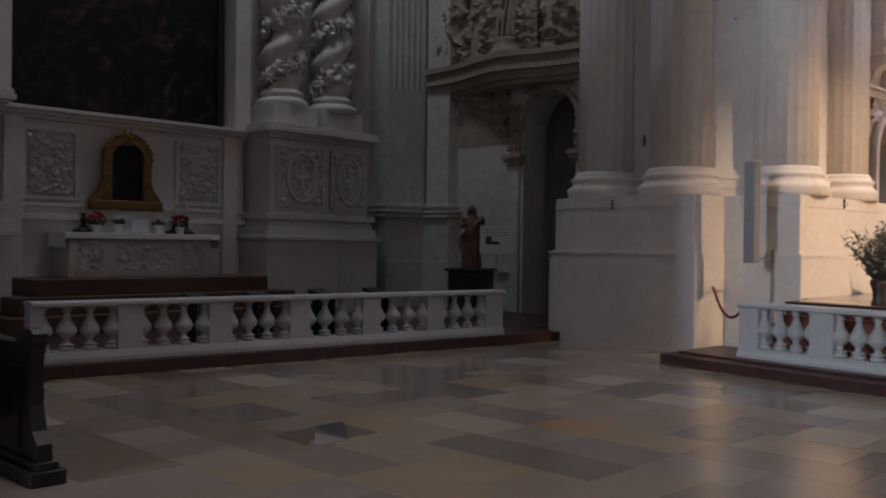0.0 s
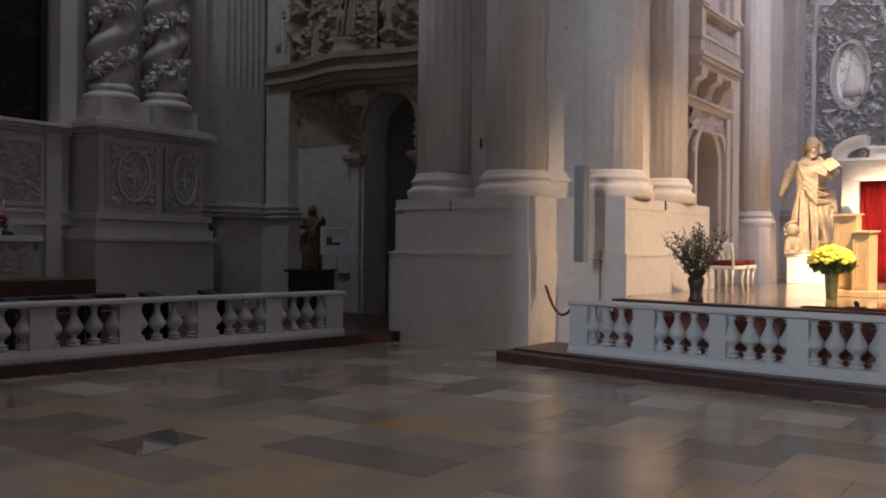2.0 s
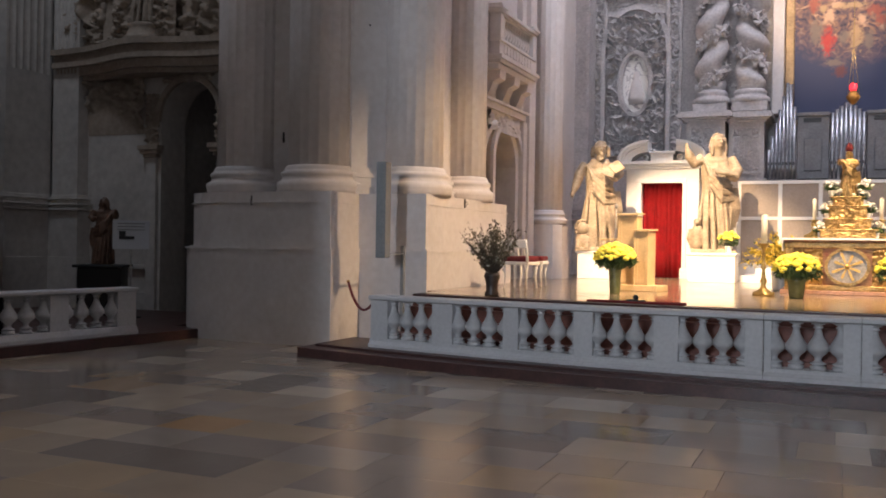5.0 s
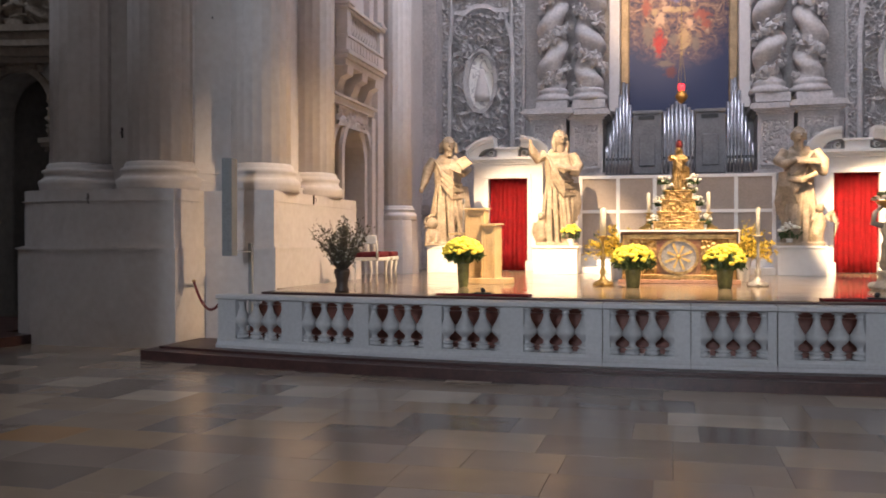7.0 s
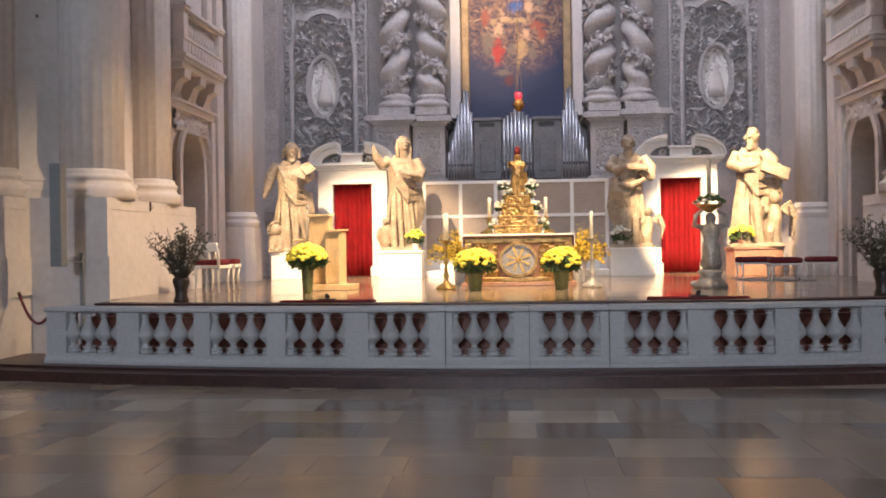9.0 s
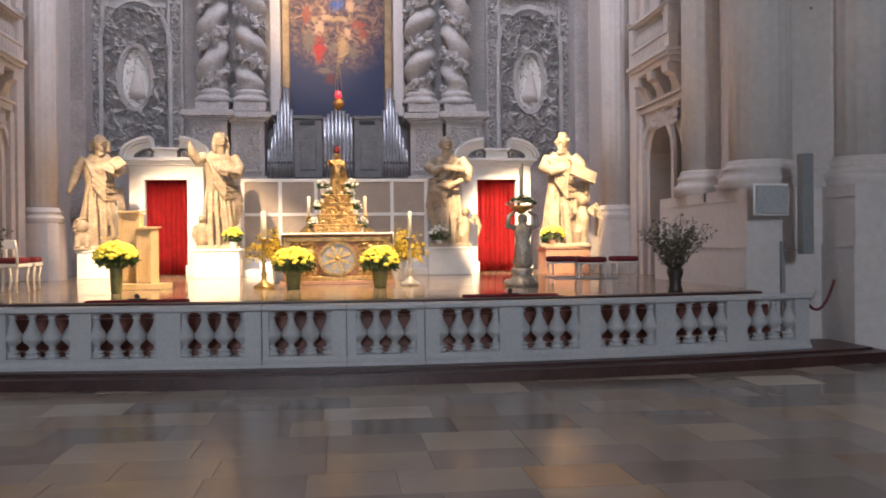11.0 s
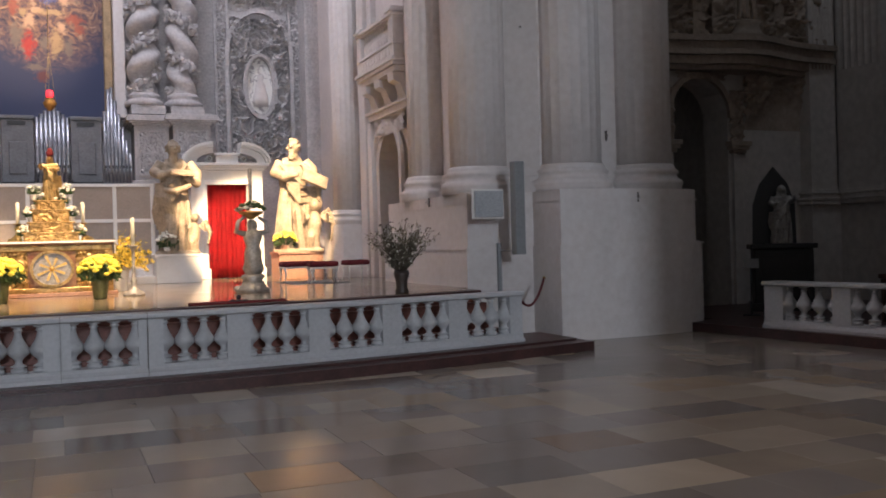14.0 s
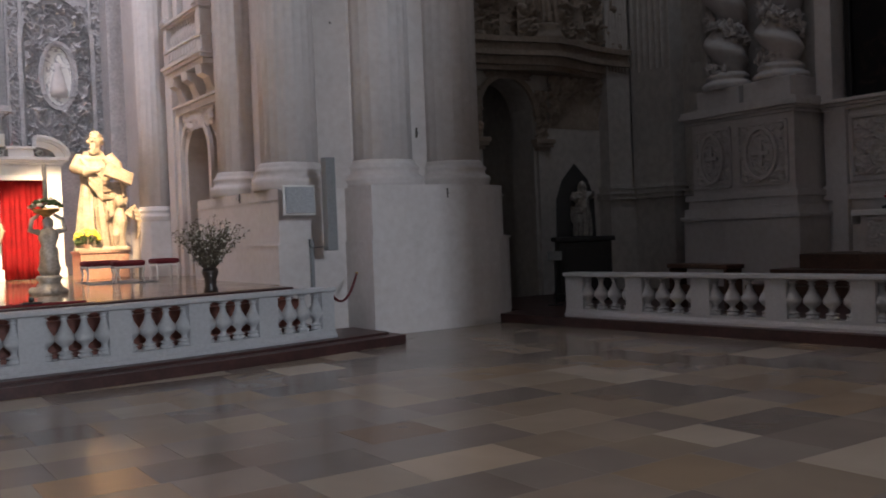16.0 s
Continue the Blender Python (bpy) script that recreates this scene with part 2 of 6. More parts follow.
def canvas_mat(name, stops, scale, centre, warm, figures=()):
    """An old oil painting: soft dark patches, lighter and warmer round its middle."""
    m = bpy.data.materials.new(name)
    m.use_nodes = True
    t = m.node_tree
    n, l = t.nodes, t.links
    b = n["Principled BSDF"]
    tc = n.new("ShaderNodeTexCoord")
    ns = n.new("ShaderNodeTexNoise")
    ns.inputs["Scale"].default_value, ns.inputs["Detail"].default_value, ns.inputs["Distortion"].default_value = scale, 5, 2.0
    l.new(tc.outputs["Object"], ns.inputs["Vector"])
    ramp = n.new("ShaderNodeValToRGB")
    e = ramp.color_ramp.elements
    e[0].position, e[0].color = stops[0][0], (*stops[0][1], 1)
    e[1].position, e[1].color = stops[-1][0], (*stops[-1][1], 1)
    for p, c in stops[1:-1]:
        e.new(p).color = (*c, 1)
    l.new(ns.outputs["Fac"], ramp.inputs["Fac"])
    mp = n.new("ShaderNodeVectorMath")
    mp.operation = "DISTANCE"
    mp.inputs[1].default_value = centre
    l.new(tc.outputs["Object"], mp.inputs[0])
    mr = n.new("ShaderNodeMapRange")
    mr.inputs["From Min"].default_value, mr.inputs["From Max"].default_value = warm[0], warm[1]
    mr.inputs["To Min"].default_value, mr.inputs["To Max"].default_value = 1, 0
    l.new(mp.outputs["Value"], mr.inputs["Value"])
    mix = n.new("ShaderNodeMix")
    mix.data_type = "RGBA"
    mix.inputs[6].default_value = (*warm[2], 1)
    l.new(mr.outputs["Result"], mix.inputs["Factor"])
    l.new(ramp.outputs["Color"], mix.inputs[7])
    last = mix.outputs[2]
    ripple = n.new("ShaderNodeTexNoise")
    ripple.inputs["Scale"].default_value, ripple.inputs["Detail"].default_value, ripple.inputs["Roughness"].default_value = 8.0, 9, 0.7
    l.new(tc.outputs["Object"], ripple.inputs["Vector"])
    for place, reach, tall, colour in figures:
        off, sc, ln, jit, soft = n.new("ShaderNodeVectorMath"), n.new("ShaderNodeVectorMath"), n.new("ShaderNodeVectorMath"), n.new("ShaderNodeMath"), n.new("ShaderNodeMapRange")
        off.operation, sc.operation, ln.operation, jit.operation = "SUBTRACT", "MULTIPLY", "LENGTH", "MULTIPLY_ADD"
        off.inputs[1].default_value, sc.inputs[1].default_value = place, (1 / reach, 0, 1 / tall)
        l.new(tc.outputs["Object"], off.inputs[0])
        l.new(off.outputs[0], sc.inputs[0])
        l.new(sc.outputs[0], ln.inputs[0])
        jit.inputs[1].default_value = 2.6
        l.new(ripple.outputs["Fac"], jit.inputs[0])
        l.new(ln.outputs["Value"], jit.inputs[2])
        soft.inputs["From Min"].default_value, soft.inputs["From Max"].default_value = 1.75, 2.25
        soft.inputs["To Min"].default_value, soft.inputs["To Max"].default_value = 0.85, 0.0
        l.new(jit.outputs[0], soft.inputs["Value"])
        mx = n.new("ShaderNodeMix")
        mx.data_type = "RGBA"
        l.new(soft.outputs["Result"], mx.inputs["Factor"])
        l.new(last, mx.inputs[6])
        mx.inputs[7].default_value = (*colour, 1)
        last = mx.outputs[2]
    l.new(last, b.inputs["Base Color"])
    b.inputs["Roughness"].default_value, b.inputs["Specular IOR Level"].default_value = 0.6, 0.25
    return m


# ---- builders ----
def box(bm, x0, x1, y0, y1, z0, z1, bevel=0.0):
    vs = [bm.verts.new(p) for p in ((x0, y0, z0), (x1, y0, z0), (x1, y1, z0), (x0, y1, z0), (x0, y0, z1), (x1, y0, z1), (x1, y1, z1), (x0, y1, z1))]
    fs = [bm.faces.new([vs[i] for i in q]) for q in ((3, 2, 1, 0), (4, 5, 6, 7), (0, 1, 5, 4), (1, 2, 6, 5), (2, 3, 7, 6), (3, 0, 4, 7))]
    if bevel:
        es = list({e for f in fs for e in f.edges})
        bmesh.ops.bevel(bm, geom=es, offset=bevel, segments=2, affect="EDGES", profile=0.5)
    return bm


def prism(bm, poly, axis, a, b):
    """A flat outline, drawn in the two other axes, pushed along x, y or z from a to b."""
    def at(p, v):
        return {"x": (v, p[0], p[1]), "y": (p[0], v, p[1]), "z": (p[0], p[1], v)}[axis]
    lo, hi = [bm.verts.new(at(p, a)) for p in poly], [bm.verts.new(at(p, b)) for p in poly]
    fs = [bm.faces.new(lo), bm.faces.new(hi)]
    n = len(poly)
    for i in range(n):
        fs.append(bm.faces.new((lo[i], lo[(i + 1) % n], hi[(i + 1) % n], hi[i])))
    bmesh.ops.recalc_face_normals(bm, faces=fs)
    return bm


def lathe(bm, prof, segs=24, at=(0, 0, 0), wave=None, start=0.0, sweep=2 * math.pi):
    """Turned shape: prof is radius, height from the foot up. wave(angle, height) scales the radius."""
    full = abs(sweep - 2 * math.pi) < 1e-6
    n = segs if full else segs + 1
    rings = []
    for r, z in prof:
        ring = []
        for i in range(n):
            a = start + sweep * i / segs
            k = r * (wave(a, z) if wave else 1)
            ring.append(bm.verts.new((at[0] + k * math.cos(a), at[1] + k * math.sin(a), at[2] + z)))
        rings.append(ring)
    for lo, hi in zip(rings, rings[1:]):
        for i in range(segs):
            j = (i + 1) % n
            f = bm.faces.new((lo[i], lo[j], hi[j], hi[i]))
            f.smooth = True
    if prof[0][0] > 1e-4:
        bm.faces.new(list(reversed(rings[0])))
    if prof[-1][0] > 1e-4:
        bm.faces.new(rings[-1])
    return bm


def tube(bm, pts, radii, segs=8):
    """A round limb along points, with a radius at each."""
    pts = [Vector(p) for p in pts]
    rings, prev = [], None
    for i, p in enumerate(pts):
        d = (pts[min(i + 1, len(pts) - 1)] - pts[max(i - 1, 0)]).normalized()
        u = prev - d * prev.dot(d) if prev else d.orthogonal()
        u.normalize()
        prev = u
        v = d.cross(u)
        rings.append([bm.verts.new(p + (u * math.cos(2 * math.pi * k / segs) + v * math.sin(2 * math.pi * k / segs)) * radii[i]) for k in range(segs)])
    for lo, hi in zip(rings, rings[1:]):
        for k in range(segs):
            f = bm.faces.new((lo[k], lo[(k + 1) % segs], hi[(k + 1) % segs], hi[k]))
            f.smooth = True
    bm.faces.new(list(reversed(rings[0])))
    bm.faces.new(rings[-1])
    return bm


def strip(bm, prof, path):
    """A moulding: prof is (outward, height) all round, swept along a line on plan; outward is to the line's right."""
    rings = []
    n = len(path)
    for i, p in enumerate(path):
        a, b = Vector(path[max(i - 1, 0)]), Vector(path[min(i + 1, n - 1)])
        if 0 < i < n - 1:
            d0, d1 = (Vector(p) - a).normalized(), (b - Vector(p)).normalized()
            d = (d0 + d1).normalized()
            k = 1 / max(d.dot(d0), 0.35)
        else:
            d, k = (b - a).normalized(), 1
        o = Vector((d.y, -d.x)) * k
        rings.append([bm.verts.new((p[0] + o.x * q[0], p[1] + o.y * q[0], q[1])) for q in prof])
    m = len(prof)
    fs = []
    for lo, hi in zip(rings, rings[1:]):
        for k in range(m):
            fs.append(bm.faces.new((lo[k], lo[(k + 1) % m], hi[(k + 1) % m], hi[k])))
    fs += [bm.faces.new(rings[0]), bm.faces.new(rings[-1])]
    bmesh.ops.recalc_face_normals(bm, faces=fs)
    return bm


def ball(bm, c, r, squash=1.0, sub=1):
    m = Matrix.Translation(c) @ Matrix.Diagonal((r, r, r * squash, 1))
    g = bmesh.ops.create_icosphere(bm, subdivisions=sub, radius=1, matrix=m)
    for v in g["verts"]:
        for f in v.link_faces:
            f.smooth = True
    return bm


def mesh_of(name, bm, material):
    me = bpy.data.meshes.new(name)
    bm.to_mesh(me)
    bm.free()
    me.materials.append(material)
    return me


def part(name, bm, material, parent=None, label="", at=None):
    ob = new(name, bm if isinstance(bm, bpy.types.Mesh) else mesh_of(name, bm, material))
    if parent:
        ob.parent = parent
    if at is not None:
        ob.matrix_basis = at
    if label:
        ob["label"] = label
    return ob


def thing(name, label, category, at=(0, 0, 0), turn=0.0, group="", kind=""):
    ob = new(name)
    ob.empty_display_size = 0.2
    ob.matrix_basis = pose(*at, 0, 0, turn)
    return tagged(ob, label, category, group, kind)


def bm_box(*a):
    return box(bmesh.new(), *a)


def arch_wall(bm, axis, face, back, u0, u1, z0, z1, a0, a1, spring, top, segs=14):
    """A wall from face to back with one arched opening between a0 and a1."""
    prism(bm, [(u0, z0), (a0, z0), (a0, spring), (a0, z1), (u0, z1)], axis, face, back)
    prism(bm, [(a1, z0), (u1, z0), (u1, z1), (a1, z1), (a1, spring)], axis, face, back)
    c, w = (a0 + a1) / 2, (a1 - a0) / 2
    arc = [(c - w * math.cos(math.pi * i / segs), spring + (top - spring) * math.sin(math.pi * i / segs)) for i in range(segs + 1)]
    for p, q in zip(arc, arc[1:]):
        prism(bm, [p, q, (q[0], z1), (p[0], z1)], axis, face, back)
    bmesh.ops.remove_doubles(bm, verts=list(bm.verts), dist=1e-4)
    return bm


def arch_band(bm, axis, y0, y1, a0, a1, z0, spring, top, w, segs=16):
    """The moulded band round an arched opening."""
    c, r = (a0 + a1) / 2, (a1 - a0) / 2
    inn = [(a0, z0)] + [(c - r * math.cos(math.pi * i / segs), spring + (top - spring) * math.sin(math.pi * i / segs)) for i in range(segs + 1)] + [(a1, z0)]
    k, h = (r + w) / r, (top - spring + w) / (top - spring)
    out = [(a0 - w, z0)] + [(c - r * k * math.cos(math.pi * i / segs), spring + (top - spring) * h * math.sin(math.pi * i / segs)) for i in range(segs + 1)] + [(a1 + w, z0)]
    for i in range(len(inn) - 1):
        prism(bm, [inn[i], inn[i + 1], out[i + 1], out[i]], axis, y0, y1)
    bmesh.ops.remove_doubles(bm, verts=list(bm.verts), dist=1e-4)
    return bm

# ---- the large structure ----
CHOIR_Z = 0.885


def bow(x, y0, k=0.018):
    return y0 + k * x * x


def structure(name, bm, material, label="", category=""):
    return tagged(part(name, bm, material), label, category, kind="structure")


structure("floor", bm_box(-18, 18, -38.6, 18.8, -0.3, -0.012), JOINT, "worn limestone flagged church floor in beige and grey", "floor")

# low red step under the communion rail, bowed towards the nave
bm = bmesh.new()
xs = [-7.25 + 14.5 * i / 32 for i in range(33)]
prism(bm, [(-7.25, 12.62)] + [(x, bow(x, 10.30, 0.0175)) for x in xs] + [(7.25, 12.62)], "z", 0.0, 0.13)
structure("chancel_step", bm, RED_STONE, "low dark red marble step below the communion rail", "step")
bm = bmesh.new()
prism(bm, [(-7.1, 12.6)] + [(x * 0.98, bow(x, 10.55, 0.0175)) for x in xs] + [(7.1, 12.6)], "z", 0.13, 0.165)
structure("chancel_step_slab", bm, RED_STONE, "thin red marble slab carrying the communion rail", "step")
for k in range(4):
    bm = bmesh.new()
    z1 = 0.165 + (CHOIR_Z - 0.165) * (k + 1) / 4
    xx = [-6.05 + 12.1 * i / 24 for i in range(25)]
    prism(bm, [(-6.05, 13.4)] + [(x, bow(x, 11.16 + 0.2 * k, 0.021)) for x in xx] + [(6.05, 13.4)], "z", 0.165, z1 - (0.04 if k == 3 else 0))
    structure("choir_step", bm, STEP_RED, "reddish stone step up to the choir", "step")
bm = bmesh.new()
prism(bm, [(-6.05, 13.4)] + [(x, bow(x, 11.74, 0.021)) for x in xx] + [(6.05, 13.4)], "z", CHOIR_Z - 0.04, CHOIR_Z - 0.004)
structure("choir_step_nosing", bm, RED_STONE, "dark red marble nosing along the choir floor", "step")
structure("choir_floor", bm_box(-7.6, 7.6, 13.4, 26, 0.0, CHOIR_Z), CHOIR_FLOOR, "polished warm marble choir floor", "floor")
bm = bmesh.new()
prism(bm, [(-6.05, 13.4)] + [(x, bow(x, 11.95, 0.021)) for x in xx] + [(6.05, 13.4)], "z", CHOIR_Z - 0.02, CHOIR_Z)
structure("choir_floor_edge", bm, CHOIR_FLOOR, "polished warm marble border of the choir floor", "floor")

WALL_TOP = 15.0


def side(sgn, pts):
    return [(sgn * x, y) for x, y in pts]


for sgn, nm in ((-1, "west"), (1, "east")):
    # choir side wall with an arched doorway
    bm = bmesh.new()
    arch_wall(bm, "x", sgn * 6.9, sgn * 7.6, 16.6, 26, 0, WALL_TOP, 17.75, 19.68, 3.40, 4.22)
    structure("wall_choir_" + nm, bm, STUCCO, "pale plastered choir wall with an arched doorway", "wall")
    structure("wall_passage_" + nm, bm_box(sgn * 8.5 - 0.1, sgn * 8.5 + 0.1, 17.2, 21, 0, 5.2), LIMEWASH, "plain plaster wall behind the choir doorway", "wall")
    structure("passage_roof_" + nm, bm_box(min(sgn * 7.6, sgn * 8.4), max(sgn * 7.6, sgn * 8.4), 17.2, 21, 5.0, 5.2), LIMEWASH)
    bm = bmesh.new()
    for y in (17.2, 20.8):
        box(bm, min(sgn * 7.6, sgn * 8.4), max(sgn * 7.6, sgn * 8.4), y, y + 0.2, 0, 5.0)
    structure("passage_cheek_" + nm, bm, LIMEWASH)
    # transept: the wall behind the crossing pier, the altar wall, the far side
    bm = bmesh.new()
    a, b = sorted((sgn * 12.1, sgn * 13.65))
    u0, u1 = sorted((sgn * 10.6, sgn * 18))
    arch_wall(bm, "y", 15.8, 16.6, u0, u1, 0, WALL_TOP, a, b, 4.2, 5.04)
    structure("wall_transept_" + nm, bm, LIMEWASH, "plain grey plaster transept wall with an arched passage", "wall")
    structure("wall_altar_" + nm, bm_box(min(sgn * 17, sgn * 17.6), max(sgn * 17, sgn * 17.6), 0, 15.8, 0, WALL_TOP), LIMEWASH, "pale plastered wall behind the side altar", "wall")
    # unseen closing walls, added to bound the nave lamp's light on the piers
    bm = bmesh.new()
    box(bm, min(sgn * 6.8, sgn * 17.6), max(sgn * 6.8, sgn * 17.6), -0.6, 0, 0, WALL_TOP)
    box(bm, min(sgn * 6.2, sgn * 6.8), max(sgn * 6.2, sgn * 6.8), -38, 0, 0, WALL_TOP)
    structure("wall_nave_" + nm, bm, LIMEWASH, "unseen plain nave wall, added to block the nave light", "wall")
    structure("transept_floor_" + nm, bm_box(min(sgn * 11.0, sgn * 17), max(sgn * 11.0, sgn * 17), 3.0, 15.8, 0, 0.12), RED_STONE, "dark red stone floor of the side chapel", "floor")
    # dark passage beyond the transept arch
    bm = bmesh.new()
    box(bm, min(sgn * 11.6, sgn * 14.2), max(sgn * 11.6, sgn * 14.2), 18.6, 18.8, 0, 5.6)
    box(bm, min(sgn * 14.0, sgn * 14.2), max(sgn * 14.0, sgn * 14.2), 16.6, 18.6, 0, 5.6)
    box(bm, min(sgn * 11.6, sgn * 11.8), max(sgn * 11.6, sgn * 11.8), 16.6, 18.6, 0, 5.6)
    box(bm, min(sgn * 11.8, sgn * 14.0), max(sgn * 11.8, sgn * 14.0), 16.6, 18.6, 5.4, 5.6)
    structure("wall_side_passage_" + nm, bm, LIMEWASH, "dim plaster passage behind the transept arch", "wall")
# unseen end wall; its opening is made up for the added nave lamp
bm = bmesh.new()
for x0, x1, z0, z1 in ((-6.8, -4.6, 0, WALL_TOP), (-0.2, 6.8, 0, WALL_TOP), (-4.6, -0.2, 0, 7.5), (-4.6, -0.2, 13.5, WALL_TOP)):
    box(bm, x0, x1, -38.6, -38, z0, z1)
structure("wall_nave_back", bm, LIMEWASH, "unseen plaster end wall of the nave, opened for the added lamp", "wall")
structure("wall_apse", bm_box(-7.6, 7.6, 25.5, 26, 0, WALL_TOP), STUCCO_GREY, "grey stucco wall behind the high altar", "wall")

# unseen flat ceiling, added to shape the light: closed but for openings below the daylight lamps
bm = bmesh.new()
for x0, x1, y0, y1 in ((-18, -4, -39, 7), (4, 18, -39, 7), (-18, -15.5, 7, 11), (-12.5, -4, 7, 11), (4, 12.5, 7, 11), (15.5, 18, 7, 11), (-18, -4, 11, 27), (4, 18, 11, 27), (-4, 4, -39, -1), (-4, 4, 7, 16.8), (-4, 4, 23, 27)):
    box(bm, x0, x1, y0, y1, WALL_TOP, WALL_TOP + 0.4)
structure("ceiling", bm, LIMEWASH, "unseen flat plaster ceiling, added to close the room, with holes for the daylight lamps", "ceiling")


# ---- crossing piers with engaged fluted columns ----
ATTIC = [(1.30, 0.0), (1.30, 0.07), (1.33, 0.10), (1.34, 0.14), (1.32, 0.18), (1.24, 0.20), (1.20, 0.215), (1.16, 0.25), (1.165, 0.285), (1.20, 0.30), (1.215, 0.325),
         (1.20, 0.35), (1.13, 0.37), (1.10, 0.385), (1.10, 0.41), (1.03, 0.46)]


def column_base(bm, r, at):
    return lathe(bm, [(r * a, h) for a, h in ATTIC], 40, at)


def fluted(bm, r, at, z1, flutes=20, split=2.5):
    def wave(a, z):
        c = abs(math.cos(a * flutes / 2))
        return 1 - (0.06 if z > split else 0.028) * c ** 0.8
    zs = [0.0, split - 0.06, split, z1]
    segs = flutes * 8
    return lathe(bm, [(r, z) for z in zs], segs, at, wave)


def pier(sgn):
    p = thing("pier", "massive pale stucco crossing pier with engaged fluted columns", "pier", kind="structure")

    def plan(k):
        bowed = [(-7.43 - k, 12.44 + k), (-8.2, 12.40 + k), (-8.9, 12.40 + k), (-9.4, 12.43 + k), (-9.8, 12.49 + k), (-10.1 + k, 12.57 + k), (-10.35 + k * 1.8, 12.68 + k), (-10.52 + k * 2.2, 12.83 + k), (-10.62 + k * 2.4, 13.02), (-10.66 + k * 2.4, 13.3)]
        return side(sgn, [(-6.21 - k, 17.45 - k * 4), (-6.21 - k, 13.36 + k), (-7.43 - k, 13.36 + k)] + bowed + [(-10.66 + k * 2.4, 17.45 - k * 4)])
    bm = bmesh.new()
    prism(bm, plan(0), "z", 0, 1.50)
    prism(bm, plan(-.014), "z", 1.50, 1.53)
    part("lower_plinth", bm, STUCCO, p)
    bm = bmesh.new()
    prism(bm, plan(.02), "z", 1.53, 1.55)
    prism(bm, plan(.045), "z", 1.55, 2.26)
    prism(bm, plan(.03), "z", 2.26, 2.275)
    prism(bm, plan(.045), "z", 2.275, 2.44)
    part("upper_plinth", bm, STUCCO, p)
    bm = bmesh.new()
    core = side(sgn, [(-10.1, 13.38), (-7.62, 13.38), (-7.24, 13.86), (-6.80, 14.05), (-6.80, 17.1), (-10.1, 17.1)])
    prism(bm, core, "z", 2.44, WALL_TOP)
    part("core", bm, STUCCO, p)
    for x, y, r in ((-9.66, 13.36, 0.525), (-8.19, 13.36, 0.545), (-6.78, 14.05, 0.49), (-6.74, 16.1, 0.45)):
        bm = bmesh.new()
        column_base(bm, r, (x if sgn < 0 else -x, y, 2.44))
        part("column_base", bm, STUCCO, p)
        bm = bmesh.new()
        fluted(bm, r, (x if sgn < 0 else -x, y, 2.88), 12.0)
        part("column_shaft", bm, STUCCO, p, "fluted shaft")
    # stepped moulding between the bases
    bm = bmesh.new()
    for k, z0, z1 in ((0.15, 2.44, 2.56), (0.17, 2.56, 2.60), (0.08, 2.60, 2.72), (0.11, 2.72, 2.78), (0.05, 2.78, 2.88)):
        rim = side(sgn, [(-10.1 - k, 13.38 - k), (-7.62 + k * .5, 13.38 - k), (-7.24 + k * .8, 13.86 - k * .7), (-6.80 + k, 14.05 - k), (-6.80 + k, 17.1), (-10.1 - k, 17.1)])
        prism(bm, rim, "z", z0, z1)
    part("base_moulding", bm, STUCCO, p)
    return p


def iron_hook(x, y, z, tall, face):
    """A small rusty iron plate with a ring, let into the stucco."""
    p = thing("iron_hook", "small rusty iron hook plate let into the pier", "hook", (x, y, z), face, "iron hooks in the piers")
    part("plate", bm_box(-.014, .014, -.006, .02, -tall / 2, tall / 2, .004), VASE, p)
    bm = bmesh.new()
    tube(bm, [(0, -.008, tall * .2), (0, -.045, tall * .05), (0, -.045, -tall * .15), (0, -.015, -tall * .25)], [.004] * 4, 6)
    part("hook", bm, VASE, p)


for s in (-1, 1):
    iron_hook(s * 8.93, 12.445, 2.30, .16, 0)
    iron_hook(s * 6.215, 14.98, 2.36, .16, s * -90)
    iron_hook(s * 8.93, 13.345, 3.42, .18, 0)
    iron_hook(s * 7.43, 13.61, 5.28, .035, s * -40)


for s in (-1, 1):
    pier(s)


# ---- balustrades ----
BAL = [(0.085, 0.0), (0.085, 0.045), (0.06, 0.05), (0.06, 0.06), (0.085, 0.066), (0.088, 0.078), (0.06, 0.088), (0.04, 0.105), (0.036, 0.13), (0.048, 0.155), (0.085, 0.185), (0.112, 0.215), (0.119, 0.245),
       (0.112, 0.275), (0.092, 0.31), (0.068, 0.35), (0.048, 0.39), (0.038, 0.43), (0.035, 0.46), (0.05, 0.468), (0.05, 0.482), (0.036, 0.488), (0.04, 0.50), (0.072, 0.508), (0.072, 0.533)]
bm = bmesh.new()
lathe(bm, BAL, 16)
BAL_MESH = mesh_of("baluster", bm, RAIL)


